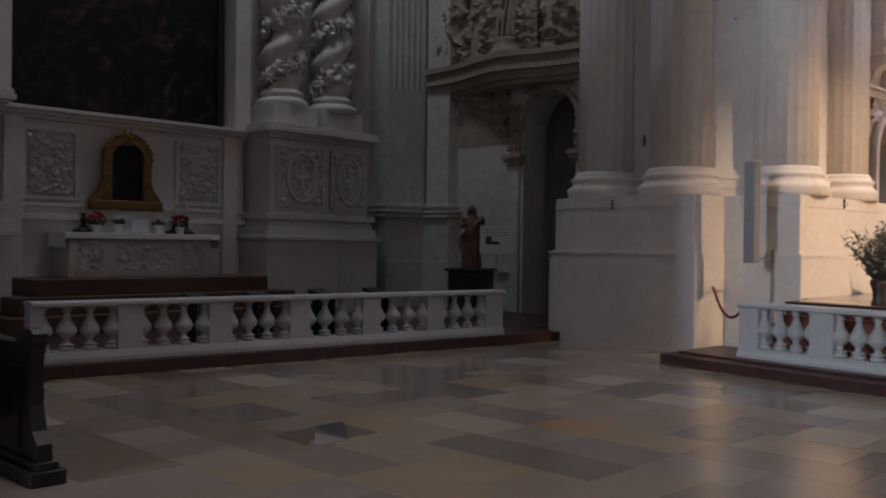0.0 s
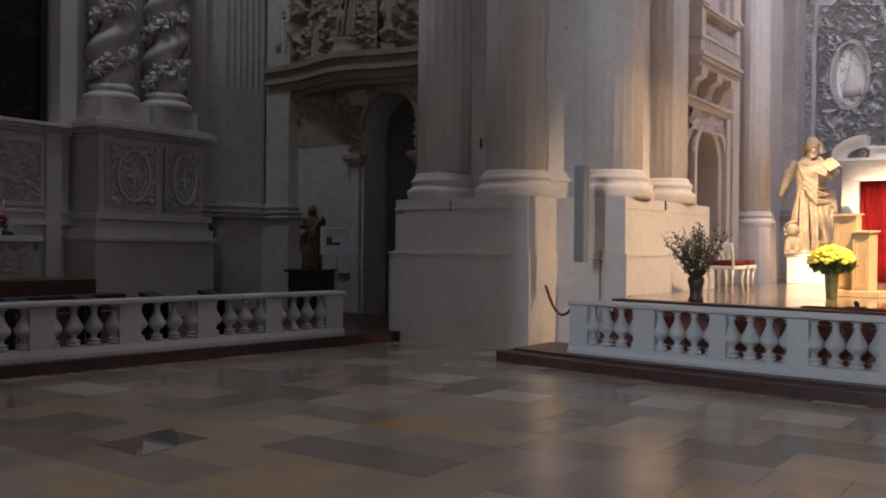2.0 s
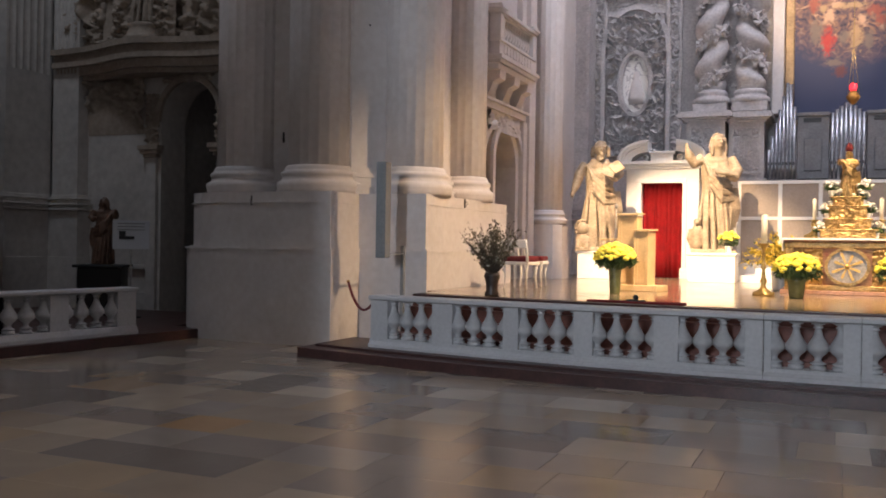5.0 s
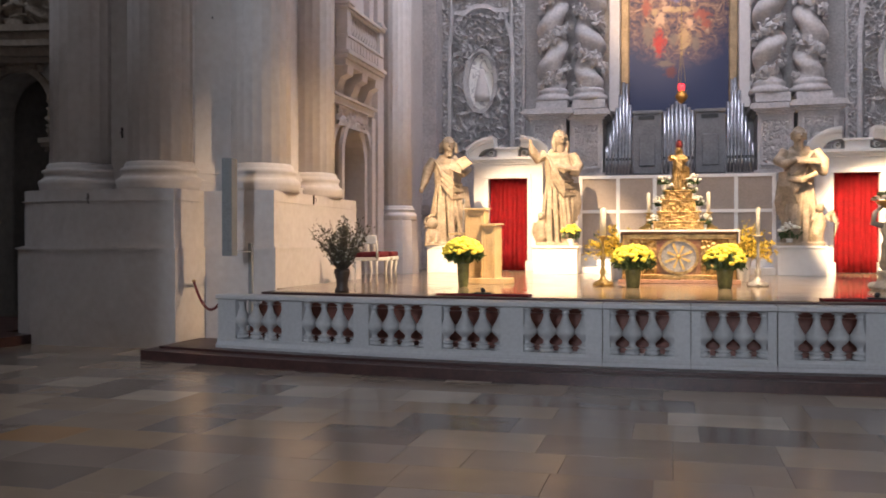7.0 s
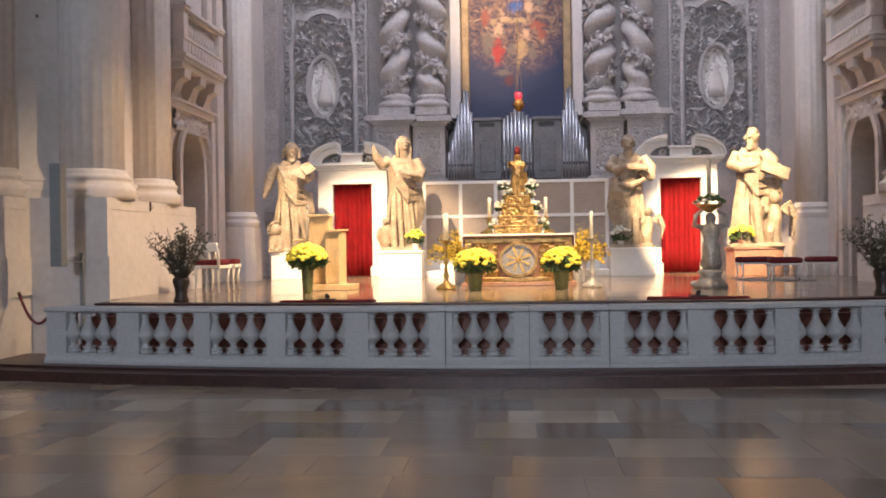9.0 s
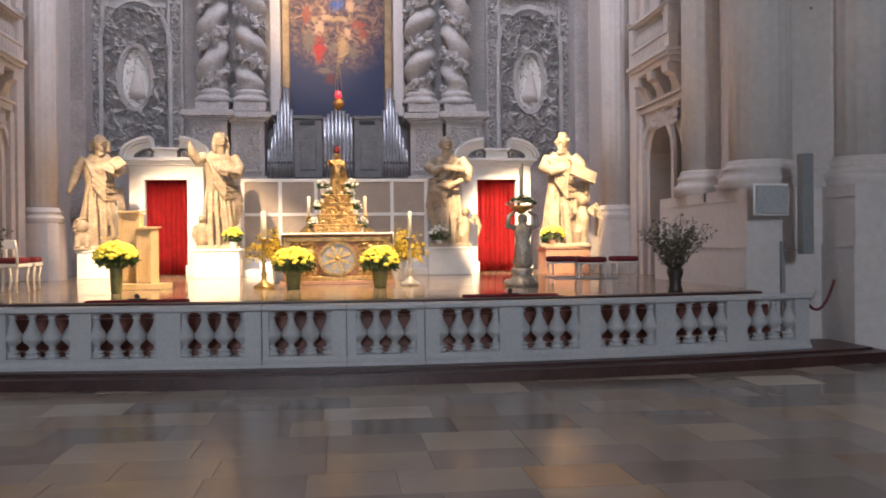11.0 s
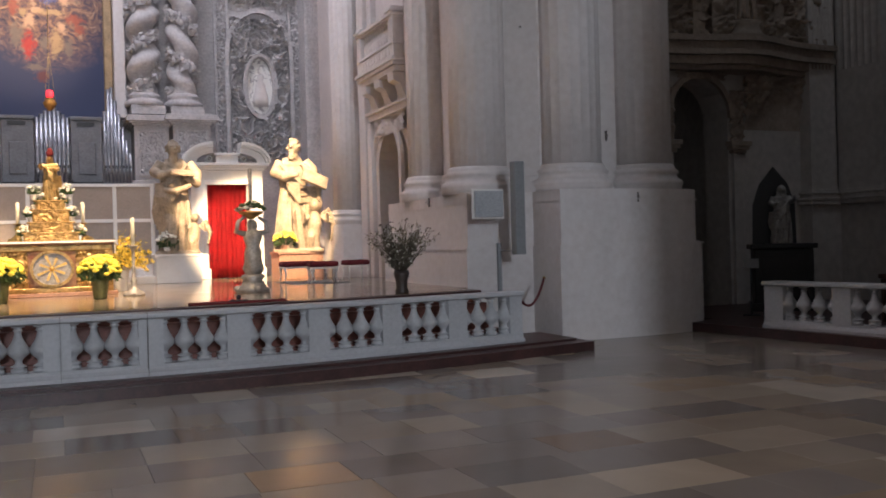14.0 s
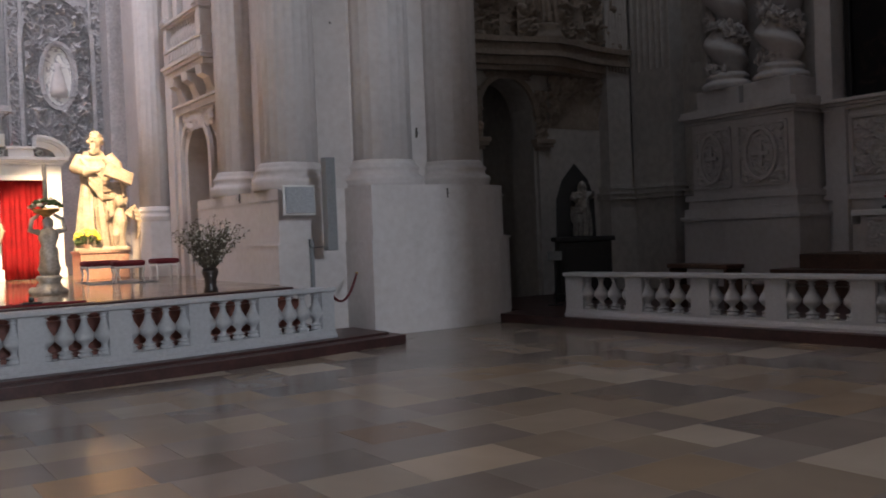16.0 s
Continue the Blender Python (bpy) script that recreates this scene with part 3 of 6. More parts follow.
def balustrade(label, curve, openings, ends, normal, z0=0.165, seams=()):
    """curve(s) gives the place on plan; openings are (s0, s1); normal is the way to the front."""
    p = thing("balustrade", label, "balustrade", kind="structure")
    n = 40
    path = [curve(ends[0] + (ends[1] - ends[0]) * i / n) for i in range(n + 1)]
    w = 0.13
    foot = [(-w - .04, z0), (w + .04, z0), (w + .04, z0 + .04), (w + .02, z0 + .06), (w, z0 + .09), (w, z0 + .13), (-w, z0 + .13), (-w - .04, z0 + .05)]
    top = z0 + 0.73
    cap = [(-w, top - .068), (w, top - .068), (w + .015, top - .064), (w + .03, top - .06), (w + .05, top - .05), (w + .05, top - .012), (w + .035, top), (-w - .035, top), (-w - .05, top - .012), (-w - .05, top - .05)]
    for name, prof in (("plinth", foot), ("handrail", cap)):
        bm = bmesh.new()
        strip(bm, prof, path)
        part(name, bm, RAIL, p)
    h = 0.533
    s = 1 if ends[1] > ends[0] else -1
    edges = [ends[0]] + [v for o in openings for v in o] + [ends[1]]
    for a, b in zip(edges[0::2], edges[1::2]):
        (xa, ya), (xb, yb) = curve(a), curve(b)
        d = Vector((xb - xa, yb - ya))
        ang = math.atan2(d.y, d.x)
        bm = bmesh.new()
        box(bm, -d.length / 2, d.length / 2, -w + .012, w - .012, 0, h + .002)
        part("post", bm, RAIL, p, at=pose((xa + xb) / 2, (ya + yb) / 2, z0 + .13, 0, 0, math.degrees(ang)))
    for a, b in openings:
        for k in range(4):
            q = (0.03, 0.345, 0.655, 0.97)[k]
            x, y = curve(a + (b - a) * q)
            part("baluster", BAL_MESH, RAIL, p, at=pose(x, y, z0 + .13, 0, 0, 0))
    for sm in seams:
        (x, y), (x2, y2) = curve(sm), curve(sm + 0.01)
        bm = bmesh.new()
        box(bm, -0.0025, 0.0025, -w - .0515, w + .0515, 0, 0.732)
        part("gate_gap", bm, JOINT, p, at=pose(x, y, z0 + 0.005, 0, 0, math.degrees(math.atan2(y2 - y, x2 - x))))
    return p


OPEN = [(-5.92, -5.18), (-4.86, -4.10), (-3.89, -3.14), (-2.90, -2.15), (-1.87, -1.13), (-0.85, -0.12), (0.17, 0.89), (1.17, 1.91), (2.19, 2.93), (3.20, 3.95), (4.23, 4.96), (5.26, 6.0)]
balustrade("long white-painted stone communion rail with vase balusters", lambda s: (s, bow(s, 10.96)), OPEN, (-6.22, 6.22), (0, -1), seams=(-0.93, 0.06, 0.99))


def side_rail(sgn):
    a, b = Vector((10.46, 11.45)), Vector((11.42, 3.75))
    n = 6
    L = (b - a).length - 0.4 + (0.0 if sgn < 0 else 0.22)
    s0 = 0.03 if sgn < 0 else 0.27
    u = (b - a).normalized()
    op = [(s0 + 0.36 + i * 1.19, s0 + 0.36 + i * 1.19 + 0.88) for i in range(n)]
    bm = bmesh.new()
    v = Vector((-u.y, u.x)) * -1
    c0, c1 = Vector((10.02, 12.85)), a + u * (L + 1.2)
    q = [(c0.x, c0.y), (c1.x - 0.42, c1.y), (c1.x + 0.8, c1.y), (12.3, 12.85)]
    prism(bm, [(sgn * x, y) for x, y in q], "z", 0, 0.15)
    structure("transept_step", bm, RED_STONE, "low dark red marble step below the chapel rail", "step")
    balustrade("white-painted stone chapel rail with vase balusters", lambda s: (sgn * (a.x + u.x * s), a.y + u.y * s), op, (s0, L), (0, 0), z0=0.15)


for s in (-1, 1):
    side_rail(s)

# ---- choir: pilasters, tribunes, altar wall ----
def pilaster(x, y, w, d, z0, z1, face, material=STUCCO, base_h=1.5):
    """A flat pilaster with pedestal, moulded base and shallow flutes; face is the way it looks, in degrees."""
    p = thing("pilaster", "pale stucco pilaster with moulded base", "pilaster", (x, y, z0), face, kind="structure")
    bm = bmesh.new()
    box(bm, -w / 2 - .08, w / 2 + .08, -d - .08, 0, 0, base_h * .52, 0.01)
    box(bm, -w / 2 - .06, w / 2 + .06, -d - .06, 0, base_h * .52, base_h, 0.01)
    part("pedestal", bm, material, p)
    bm = bmesh.new()
    z = base_h
    for k, h in ((0.14, .06), (0.12, .05), (0.16, .05), (0.06, .08), (0.1, .05), (0.03, .06)):
        box(bm, -w / 2 - k, w / 2 + k, -d - k, 0, z, z + h, 0.012)
        z += h
    part("base", bm, material, p)
    bm = bmesh.new()
    out = [(-w / 2, 0), (-w / 2, -d)]
    n = 6
    fw = (w - 0.12) / n
    for i in range(n):
        a = -w / 2 + 0.06 + i * fw
        out += [(a + .01, -d), (a + fw * .3, -d + .02), (a + fw * .7, -d + .02), (a + fw - .01, -d)]
    out += [(w / 2, -d), (w / 2, 0)]
    prism(bm, [(-w / 2, 0), (-w / 2, -d), (w / 2, -d), (w / 2, 0)], "z", z, z + 2.7)
    prism(bm, out, "z", z + 2.7, z1 - z0)
    part("shaft", bm, material, p)
    return p


for s in (-1, 1):
    p = thing("half_column", "pale stucco half column on a tall pedestal", "column", (s * 6.9, 21.1, CHOIR_Z), kind="structure")
    pl = [(0, -.50), (-s * .62, -.50), (-s * .80, -.30), (-s * .80, .30), (-s * .62, .50), (0, .50)]
    bm = bmesh.new()
    prism(bm, pl, "z", 0, .66)
    prism(bm, [(x * .97, y * .95) for x, y in pl], "z", .66, 1.22)
    prism(bm, [(x * .94, y * .92) for x, y in pl], "z", 1.22, 1.26)
    part("pedestal", bm, STUCCO, p)
    bm = bmesh.new()
    lathe(bm, [(.36 * a, h * .75) for a, h in ATTIC], 32, (-s * .33, 0, 1.26))
    part("column_base", bm, STUCCO, p)
    bm = bmesh.new()
    fluted(bm, .36, (-s * .33, 0, 1.58), 11.5, 18, 2.0)
    part("column_shaft", bm, STUCCO, p, "shaft fluted in its upper part")
    bm = bmesh.new()
    for u0, u1, d in ((-.95, -.50, .16), (.50, 1.1, .22)):
        a, b = sorted((0, -s * d))
        box(bm, a, b, u0, u1, 0, 12, .01)
    part("flat_strip", bm, STUCCO, p)
    pilaster(s * 6.72, 25.5, 0.42, 0.9, CHOIR_Z, 14.5, 0, STUCCO_GREY)


def leafy(bm, w, h, nx, ny, depth, freq, seed, keep=None, lift=0.0, curl=1.6):
    """A field of scrolling stucco leaves in low relief, w by h, facing -y."""
    vs = {}
    for j in range(ny + 1):
        for i in range(nx + 1):
            x, z = -w / 2 + w * i / nx, h * j / ny
            k = keep(x, z) if keep else 1.0
            q = Vector((x * freq + seed, z * freq, seed * 1.7))
            warp = noise.noise_vector(q * 0.6) * curl
            a = abs(noise.noise(q + warp))
            c = 1 - min(1, a * 3.2)
            d = abs(noise.noise(q * 2.3 + warp * 1.4))
            v = (c * 0.7 + max(0, 0.6 - d * 2.2) * 0.55) * depth * k + lift * k
            vs[i, j] = bm.verts.new((x, -v, z))
    for j in range(ny):
        for i in range(nx):
            f = bm.faces.new((vs[i, j], vs[i + 1, j], vs[i + 1, j + 1], vs[i, j + 1]))
            f.smooth = True
    return bm


def ring(bm, cx, cz, rx, rz, w, y0, y1, segs=36, a0=0.0, a1=2 * math.pi):
    """A flat oval band in the xz plane."""
    pts = []
    for i in range(segs + 1):
        a = a0 + (a1 - a0) * i / segs
        c, s = math.cos(a), math.sin(a)
        pts.append(((cx + rx * c, cz + rz * s), (cx + (rx + w) * c, cz + (rz + w) * s)))
    for (p, q), (p2, q2) in zip(pts, pts[1:]):
        prism(bm, [p, p2, q2, q], "y", y0, y1)
    bmesh.ops.remove_doubles(bm, verts=list(bm.verts), dist=1e-4)
    return bm


def relief_panel(x, sgn):
    p = thing("relief_panel", "tall grey stucco relief panel with oval medallion and leaf scrolls", "relief panel", (x, 25.44, 4.1), group="relief panels beside the high altar")
    w, h = 2.45, 6.4
    bm = bmesh.new()
    box(bm, -w / 2, w / 2, -0.05, 0.0, 0, h)
    part("backing", bm, STUCCO_GREY, p)
    rx = 0.84
    bm = bmesh.new()
    leafy(bm, 2 * rx - .1, 3.9, 100, 220, 0.30, 4.6, 3.1, lambda a, z: 0.15 if ((a / 0.40) ** 2 + ((z - 2.05) / 0.82) ** 2) < 1 else 1)
    o = part("leaf_field", bm, STUCCO_GREY, p, at=pose(0, -0.055, 0.05))
    bm = bmesh.new()
    leafy(bm, 0.28, h - .2, 16, 260, 0.16, 7.5, 7.7)
    part("leaf_border", bm, STUCCO_GREY, p, at=pose(-w / 2 + .17, -0.055, 0.1))
    bm = bmesh.new()
    leafy(bm, 0.28, h - .2, 16, 260, 0.16, 7.5, 9.2)
    part("leaf_border", bm, STUCCO_GREY, p, at=pose(w / 2 - .17, -0.055, 0.1))
    bm = bmesh.new()
    leafy(bm, w - .7, 2.2, 90, 110, 0.3, 4.4, 5.5, lambda a, z: 1.0 if z > 0.2 else 0.2)
    part("leaf_crown", bm, STUCCO_GREY, p, at=pose(0, -0.05, h - 2.25))
    bm = bmesh.new()
    for s in (-1, 1):
        box(bm, s * (rx + .06) - .06, s * (rx + .06) + .06, -0.2, -0.05, 0, 2.9, 0.02)
        box(bm, s * (w / 2 - .36) - .04, s * (w / 2 - .36) + .04, -0.16, -0.05, 0, h, 0.015)
        box(bm, s * (w / 2 - .02) - .04, s * (w / 2 - .02) + .04, -0.16, -0.05, 0, h, 0.015)
    ring(bm, 0, 2.9, rx, 1.2, 0.12, -0.2, -0.05, 24, 0, math.pi)
    part("arched_frame", bm, STUCCO_GREY, p)
    bm = bmesh.new()
    ring(bm, 0, 2.05, 0.40, 0.82, 0.09, -0.26, -0.05)
    ring(bm, 0, 2.05, 0.36, 0.78, 0.04, -0.2, -0.05)
    part("medallion_frame", bm, STUCCO_GREY, p)
    bm = bmesh.new()
    lathe(bm, [(0.0, -0.42), (0.2, -0.42), (0.22, -0.2), (0.16, 0.05), (0.13, 0.2), (0.07, 0.28), (0.09, 0.36), (0.08, 0.46), (0.0, 0.5)], 14)
    for v in bm.verts:
        v.co.y = v.co.y * 0.45
    part("medallion_figure", bm, STUCCO, p, at=pose(0.02, -0.1, 1.92))
    bm = bmesh.new()
    prism(bm, [(.37 * math.cos(2 * math.pi * i / 32), 2.05 + .79 * math.sin(2 * math.pi * i / 32)) for i in range(32)], "y", -0.08, -0.06)
    part("medallion_ground", bm, WHITE, p)
    return p


relief_panel(-5.38, -1)
relief_panel(5.38, 1)


def twisted_column(x, y, z0, h, r, hand, group, material, seed, grp="twisted columns of the altar wall"):
    p = thing("twisted_column", "twisted stucco column wound with leaf garlands", "column", (x, y, z0), group=grp)
    bm = bmesh.new()
    lathe(bm, [(r * 1.45, 0), (r * 1.45, .09), (r * 1.4, .13), (r * 1.2, .17), (r * 1.15, .21), (r * 1.22, .25), (r * 1.2, .29), (r * 1.0, .36)], 24)
    part("base", bm, material, p)
    bm = bmesh.new()
    turns, n, m = h / 1.15, int(h * 26), 20
    rings = []
    for j in range(n + 1):
        z = 0.34 + (h - 0.34) * j / n
        a = hand * 2 * math.pi * turns * j / n
        e = 0.30 * r * min(1, j / 8)
        cx, cy = e * math.cos(a), e * math.sin(a)
        rr = r * (0.95 + 0.10 * math.sin(2 * a * 0.5 + seed))
        rings.append([bm.verts.new((cx + rr * math.cos(2 * math.pi * k / m), cy + rr * math.sin(2 * math.pi * k / m), z)) for k in range(m)])
    for lo, hi in zip(rings, rings[1:]):
        for k in range(m):
            f = bm.faces.new((lo[k], lo[(k + 1) % m], hi[(k + 1) % m], hi[k]))
            f.smooth = True
    bm.faces.new(list(reversed(rings[0])))
    bm.faces.new(rings[-1])
    part("shaft", bm, material, p)
    rng = random.Random(seed)
    bm = bmesh.new()
    cnt = int(h * 210)
    for i in range(cnt):
        t = i / cnt
        a = hand * 2 * math.pi * turns * t + math.pi + rng.gauss(0, .42)
        z = 0.36 + (h - 0.4) * t + rng.gauss(0, .05)
        rr = r * (0.84 + 0.36 * rng.random())
        c = Vector((rr * math.cos(a), rr * math.sin(a), z))
        s = r * (0.12 + 0.19 * rng.random())
        mtx = Matrix.Translation(c) @ Euler((rng.random() * 6, rng.random() * 6, rng.random() * 6)).to_matrix().to_4x4() @ Matrix.Diagonal((s * 1.1, s * .7, s * .3, 1))
        g = bmesh.ops.create_icosphere(bm, subdivisions=1, radius=1, matrix=mtx)
    tagged(part("garland", bm, material, p, "carved leaf garland"), kind="stuff")
    return p


for x in (-3.25, -2.30, 2.22, 3.20):
    twisted_column(x, 24.6, 5.36, 5.2, 0.34, 1 if x in (-3.25, 2.22) else -1, "", STUCCO_GREY, int(x * 10) + 50)


def pedestal(x0, x1, y0, y1, z0, z1, dado, cap, material, at=None, turn=0, deep=1.0, name="pedestal", label="grey stucco column pedestal with carved panel"):
    """A pedestal with moulded foot and cap and a framed carved panel on its face."""
    w, d = x1 - x0, y1 - y0
    p = thing(name, label, "pedestal", ((x0 + x1) / 2, y0, z0) if at is None else at, turn)
    h = z1 - z0
    bm = bmesh.new()
    box(bm, -w / 2, w / 2, 0, d, 0, h - cap, 0.008)
    part("dado", bm, material, p)
    bm = bmesh.new()
    for k, a, b in ((0.10 * deep, 0, dado * .74), (0.13 * deep, dado * .74, dado * .78), (0.09 * deep, dado * .78, dado * .86), (0.05 * deep, dado * .86, dado * .94), (0.08 * deep, dado * .94, dado)):
        box(bm, -w / 2 - k, w / 2 + k, -k, d, a, b, 0.008)
    part("foot", bm, material, p)
    bm = bmesh.new()
    for k, a, b in ((0.05, 0, .22), (0.12, .22, .4), (0.2, .4, .72), (0.17, .72, 1)):
        box(bm, -w / 2 - k, w / 2 + k, -k, d, h - cap * (1 - a), h - cap * (1 - b), 0.008)
    part("cap", bm, material, p)
    pw, ph = w * .36, (h - cap - dado) * .40
    cz = dado + (h - cap - dado) / 2
    bm = bmesh.new()
    for s in (-1, 1):
        box(bm, s * pw * 1.08 - .03, s * pw * 1.08 + .03, -0.06, 0, cz - ph, cz + ph, 0.006)
    for s in (-1, 1):
        box(bm, -pw * 1.08, pw * 1.08, -0.058, 0, cz + s * ph - .03, cz + s * ph + .03, 0.006)
    part("panel_frame", bm, material, p)
    bm = bmesh.new()
    ring(bm, 0, cz, pw * .64, ph * .78, 0.032 * deep, -0.07 * deep, 0)
    ring(bm, 0, cz, pw * .50, ph * .62, 0.014 * deep, -0.055 * deep, 0)
    w_ = part("wreath", bm, material, p)
    bm = bmesh.new()
    ca, cb, cc, cd = pw * .06, ph * .42, pw * .34, ph * .06
    prism(bm, [(x, cz + z) for x, z in ((-ca, -cb), (ca, -cb), (ca, -cd), (cc, -cd), (cc, cd), (ca, cd), (ca, cb), (-ca, cb), (-ca, cd), (-cc, cd), (-cc, -cd), (-ca, -cd))], "y", -.062 * deep, -.01)
    part("carved_cross", bm, material, w_)
    for u in (-1, 1):
        for v in (-1, 1):
            bm = bmesh.new()
            ball(bm, (u * pw * .82, -.02, cz + v * ph * .82), .05 * deep, 1, 2)
            part("boss", bm, material, p)
    bm = bmesh.new()
    leafy(bm, pw * 2, ph * 1.9, 60, 72, 0.06 * deep, 8 / max(w, .5), x0 + 20)
    part("carved_panel", bm, material, p, at=pose(0, -0.002, cz - ph * .95))
    return p


for s in (-1, 1):
    a = sorted((s * 3.80, s * 2.85))
    pedestal(a[0], a[1], 24.05, 25.4, CHOIR_Z, 5.12, 2.55, 0.26, STUCCO_GREY)
    a = sorted((s * 2.78, s * 1.92))
    pedestal(a[0], a[1], 24.25, 25.4, CHOIR_Z, 5.10, 2.55, 0.26, STUCCO_GREY)
    for x in (s * 3.25, s * 2.28):
        b = part("plinth_block", bm_box(x - .42, x + .42, 24.15, 25.3, 5.125, 5.355, 0.01), STUCCO_GREY)
        tagged(b, "plain grey stucco block below a twisted column", "plinth")
    # lit white pilaster strip and gilded frame beside the painting
    st = part("frame_pilaster", bm_box(s * 1.66 - .14, s * 1.66 + .14, 24.9, 25.48, 5.12, 10.5, 0.02), STUCCO, None)
    tagged(st, "smooth pale stucco strip beside the altar painting", "pilaster")


SKIN, CARMINE, MADDER, AZURE, OCHRE, DUN = (0.60, 0.38, 0.25), (0.50, 0.05, 0.045), (0.34, 0.10, 0.07), (0.06, 0.13, 0.36), (0.46, 0.31, 0.17), (0.20, 0.16, 0.14)
FIGURES = (((-0.78, 0, 2.25), 0.22, 0.42, DUN), ((-0.50, 0, 1.98), 0.20, 0.46, CARMINE), ((-0.46, 0, 2.62), 0.17, 0.24, SKIN), ((-0.62, 0, 2.82), 0.12, 0.12, OCHRE), ((-0.30, 0, 2.90), 0.16, 0.10, SKIN),
           ((0.0, 0, 3.25), 0.24, 0.22, AZURE), ((0.02, 0, 3.55), 0.14, 0.16, SKIN), ((-0.06, 0, 3.70), 0.28, 0.16, MADDER), ((0.36, 0, 3.22), 0.15, 0.28, SKIN), ((0.05, 0, 2.86), 0.46, 0.10, OCHRE),
           ((0.60, 0, 2.70), 0.30, 0.18, MADDER), ((0.30, 0, 2.45), 0.15, 0.22, SKIN), ((0.16, 0, 2.10), 0.20, 0.46, OCHRE), ((0.72, 0, 2.42), 0.18, 0.20, MADDER), ((-0.12, 0, 2.05), 0.14, 0.28, DUN),
           ((0.45, 0, 1.95), 0.15, 0.34, DUN), ((-0.85, 0, 2.95), 0.16, 0.28, MADDER), ((-0.34, 0, 1.42), 0.30, 0.16, DUN), ((0.66, 0, 3.42), 0.16, 0.30, DUN), ((-0.2, 0, 1.2), 0.20, 0.2, (0.16, 0.06, 0.06)))


def altar_painting():
    p = thing("altar_painting", "large dark oil painting with warm red figures in a gilded frame", "painting", (0, 25.42, 5.0))
    bm = bmesh.new()
    box(bm, -1.30, 1.30, -0.04, 0, 0, 5.6)
    cm = canvas_mat("altar_canvas", ((0.30, (0.05, 0.045, 0.07)), (0.44, (0.13, 0.09, 0.10)), (0.56, (0.26, 0.15, 0.11)), (0.72, (0.46, 0.30, 0.21))),
                    3.6, (0.0, 0, 3.3), (1.2, 2.1, (0.055, 0.065, 0.12)), FIGURES)
    part("canvas", bm, cm, p)
    bm = bmesh.new()
    for s in (-1, 1):
        box(bm, s * 1.40 - .11, s * 1.40 + .11, -0.16, 0.02, -0.05, 5.6, 0.03)
    box(bm, -1.3, 1.3, -0.14, 0.02, -0.16, 0.0, 0.03)
    part("frame", bm, FRAME_GOLD, p, "worn gilded frame")


altar_painting()


def choir_organ():
    p = thing("choir_organ", "small choir organ with grey pipes in a dark case", "organ", (0, 24.3, CHOIR_Z))
    bm = bmesh.new()
    box(bm, -1.85, 1.85, 0, 0.8, 0, 2.5, 0.02)
    part("case", bm, ORGAN_CASE, p)
    for x0, x1 in ((-1.15, -0.42), (0.42, 1.15)):
        bm = bmesh.new()
        box(bm, x0, x1, -0.05, 0.6, 2.5, 4.05, 0.015)
        box(bm, x0 - .02, x1 + .02, -0.09, 0.62, 4.05, 4.14, 0.015)
        d = part("door_panel", bm, ORGAN_CASE, p)
        bm = bmesh.new()
        box(bm, x0 + .14, x1 - .18, -0.066, -0.045, 3.90, 4.0)
        part("slot", bm, BLACK, d)
        bm = bmesh.new()
        box(bm, x0 + .16, x1 - .16, -0.075, -0.045, 2.7, 3.5, 0.02)
        part("field", bm, ORGAN_CASE, d)
    pipes = []
    for i in range(8):
        x = 1.22 + i * 0.085
        pipes.append((x, 4.9 - abs(i - 2) * 0.33 if i > 1 else (4.3, 4.85)[i], 0.042))
    for i in range(4):
        pipes.append((0.10 + i * 0.1 - 0.05, 4.35 - i * 0.08, 0.046))
    for x, h, r in pipes:
        for s in (-1, 1):
            bm = bmesh.new()
            lathe(bm, [(r * .35, 2.5), (r, 2.8), (r, h), (r * .85, h)], 12)
            q = part("pipe", bm, TIN, p, at=pose(s * x, -0.02, 0))
            bm = bmesh.new()
            box(bm, -r * .5, r * .5, -r * 1.05, -r * .8, 2.86, 2.93)
            part("pipe_mouth", bm, BLACK, q)
    return p


choir_organ()


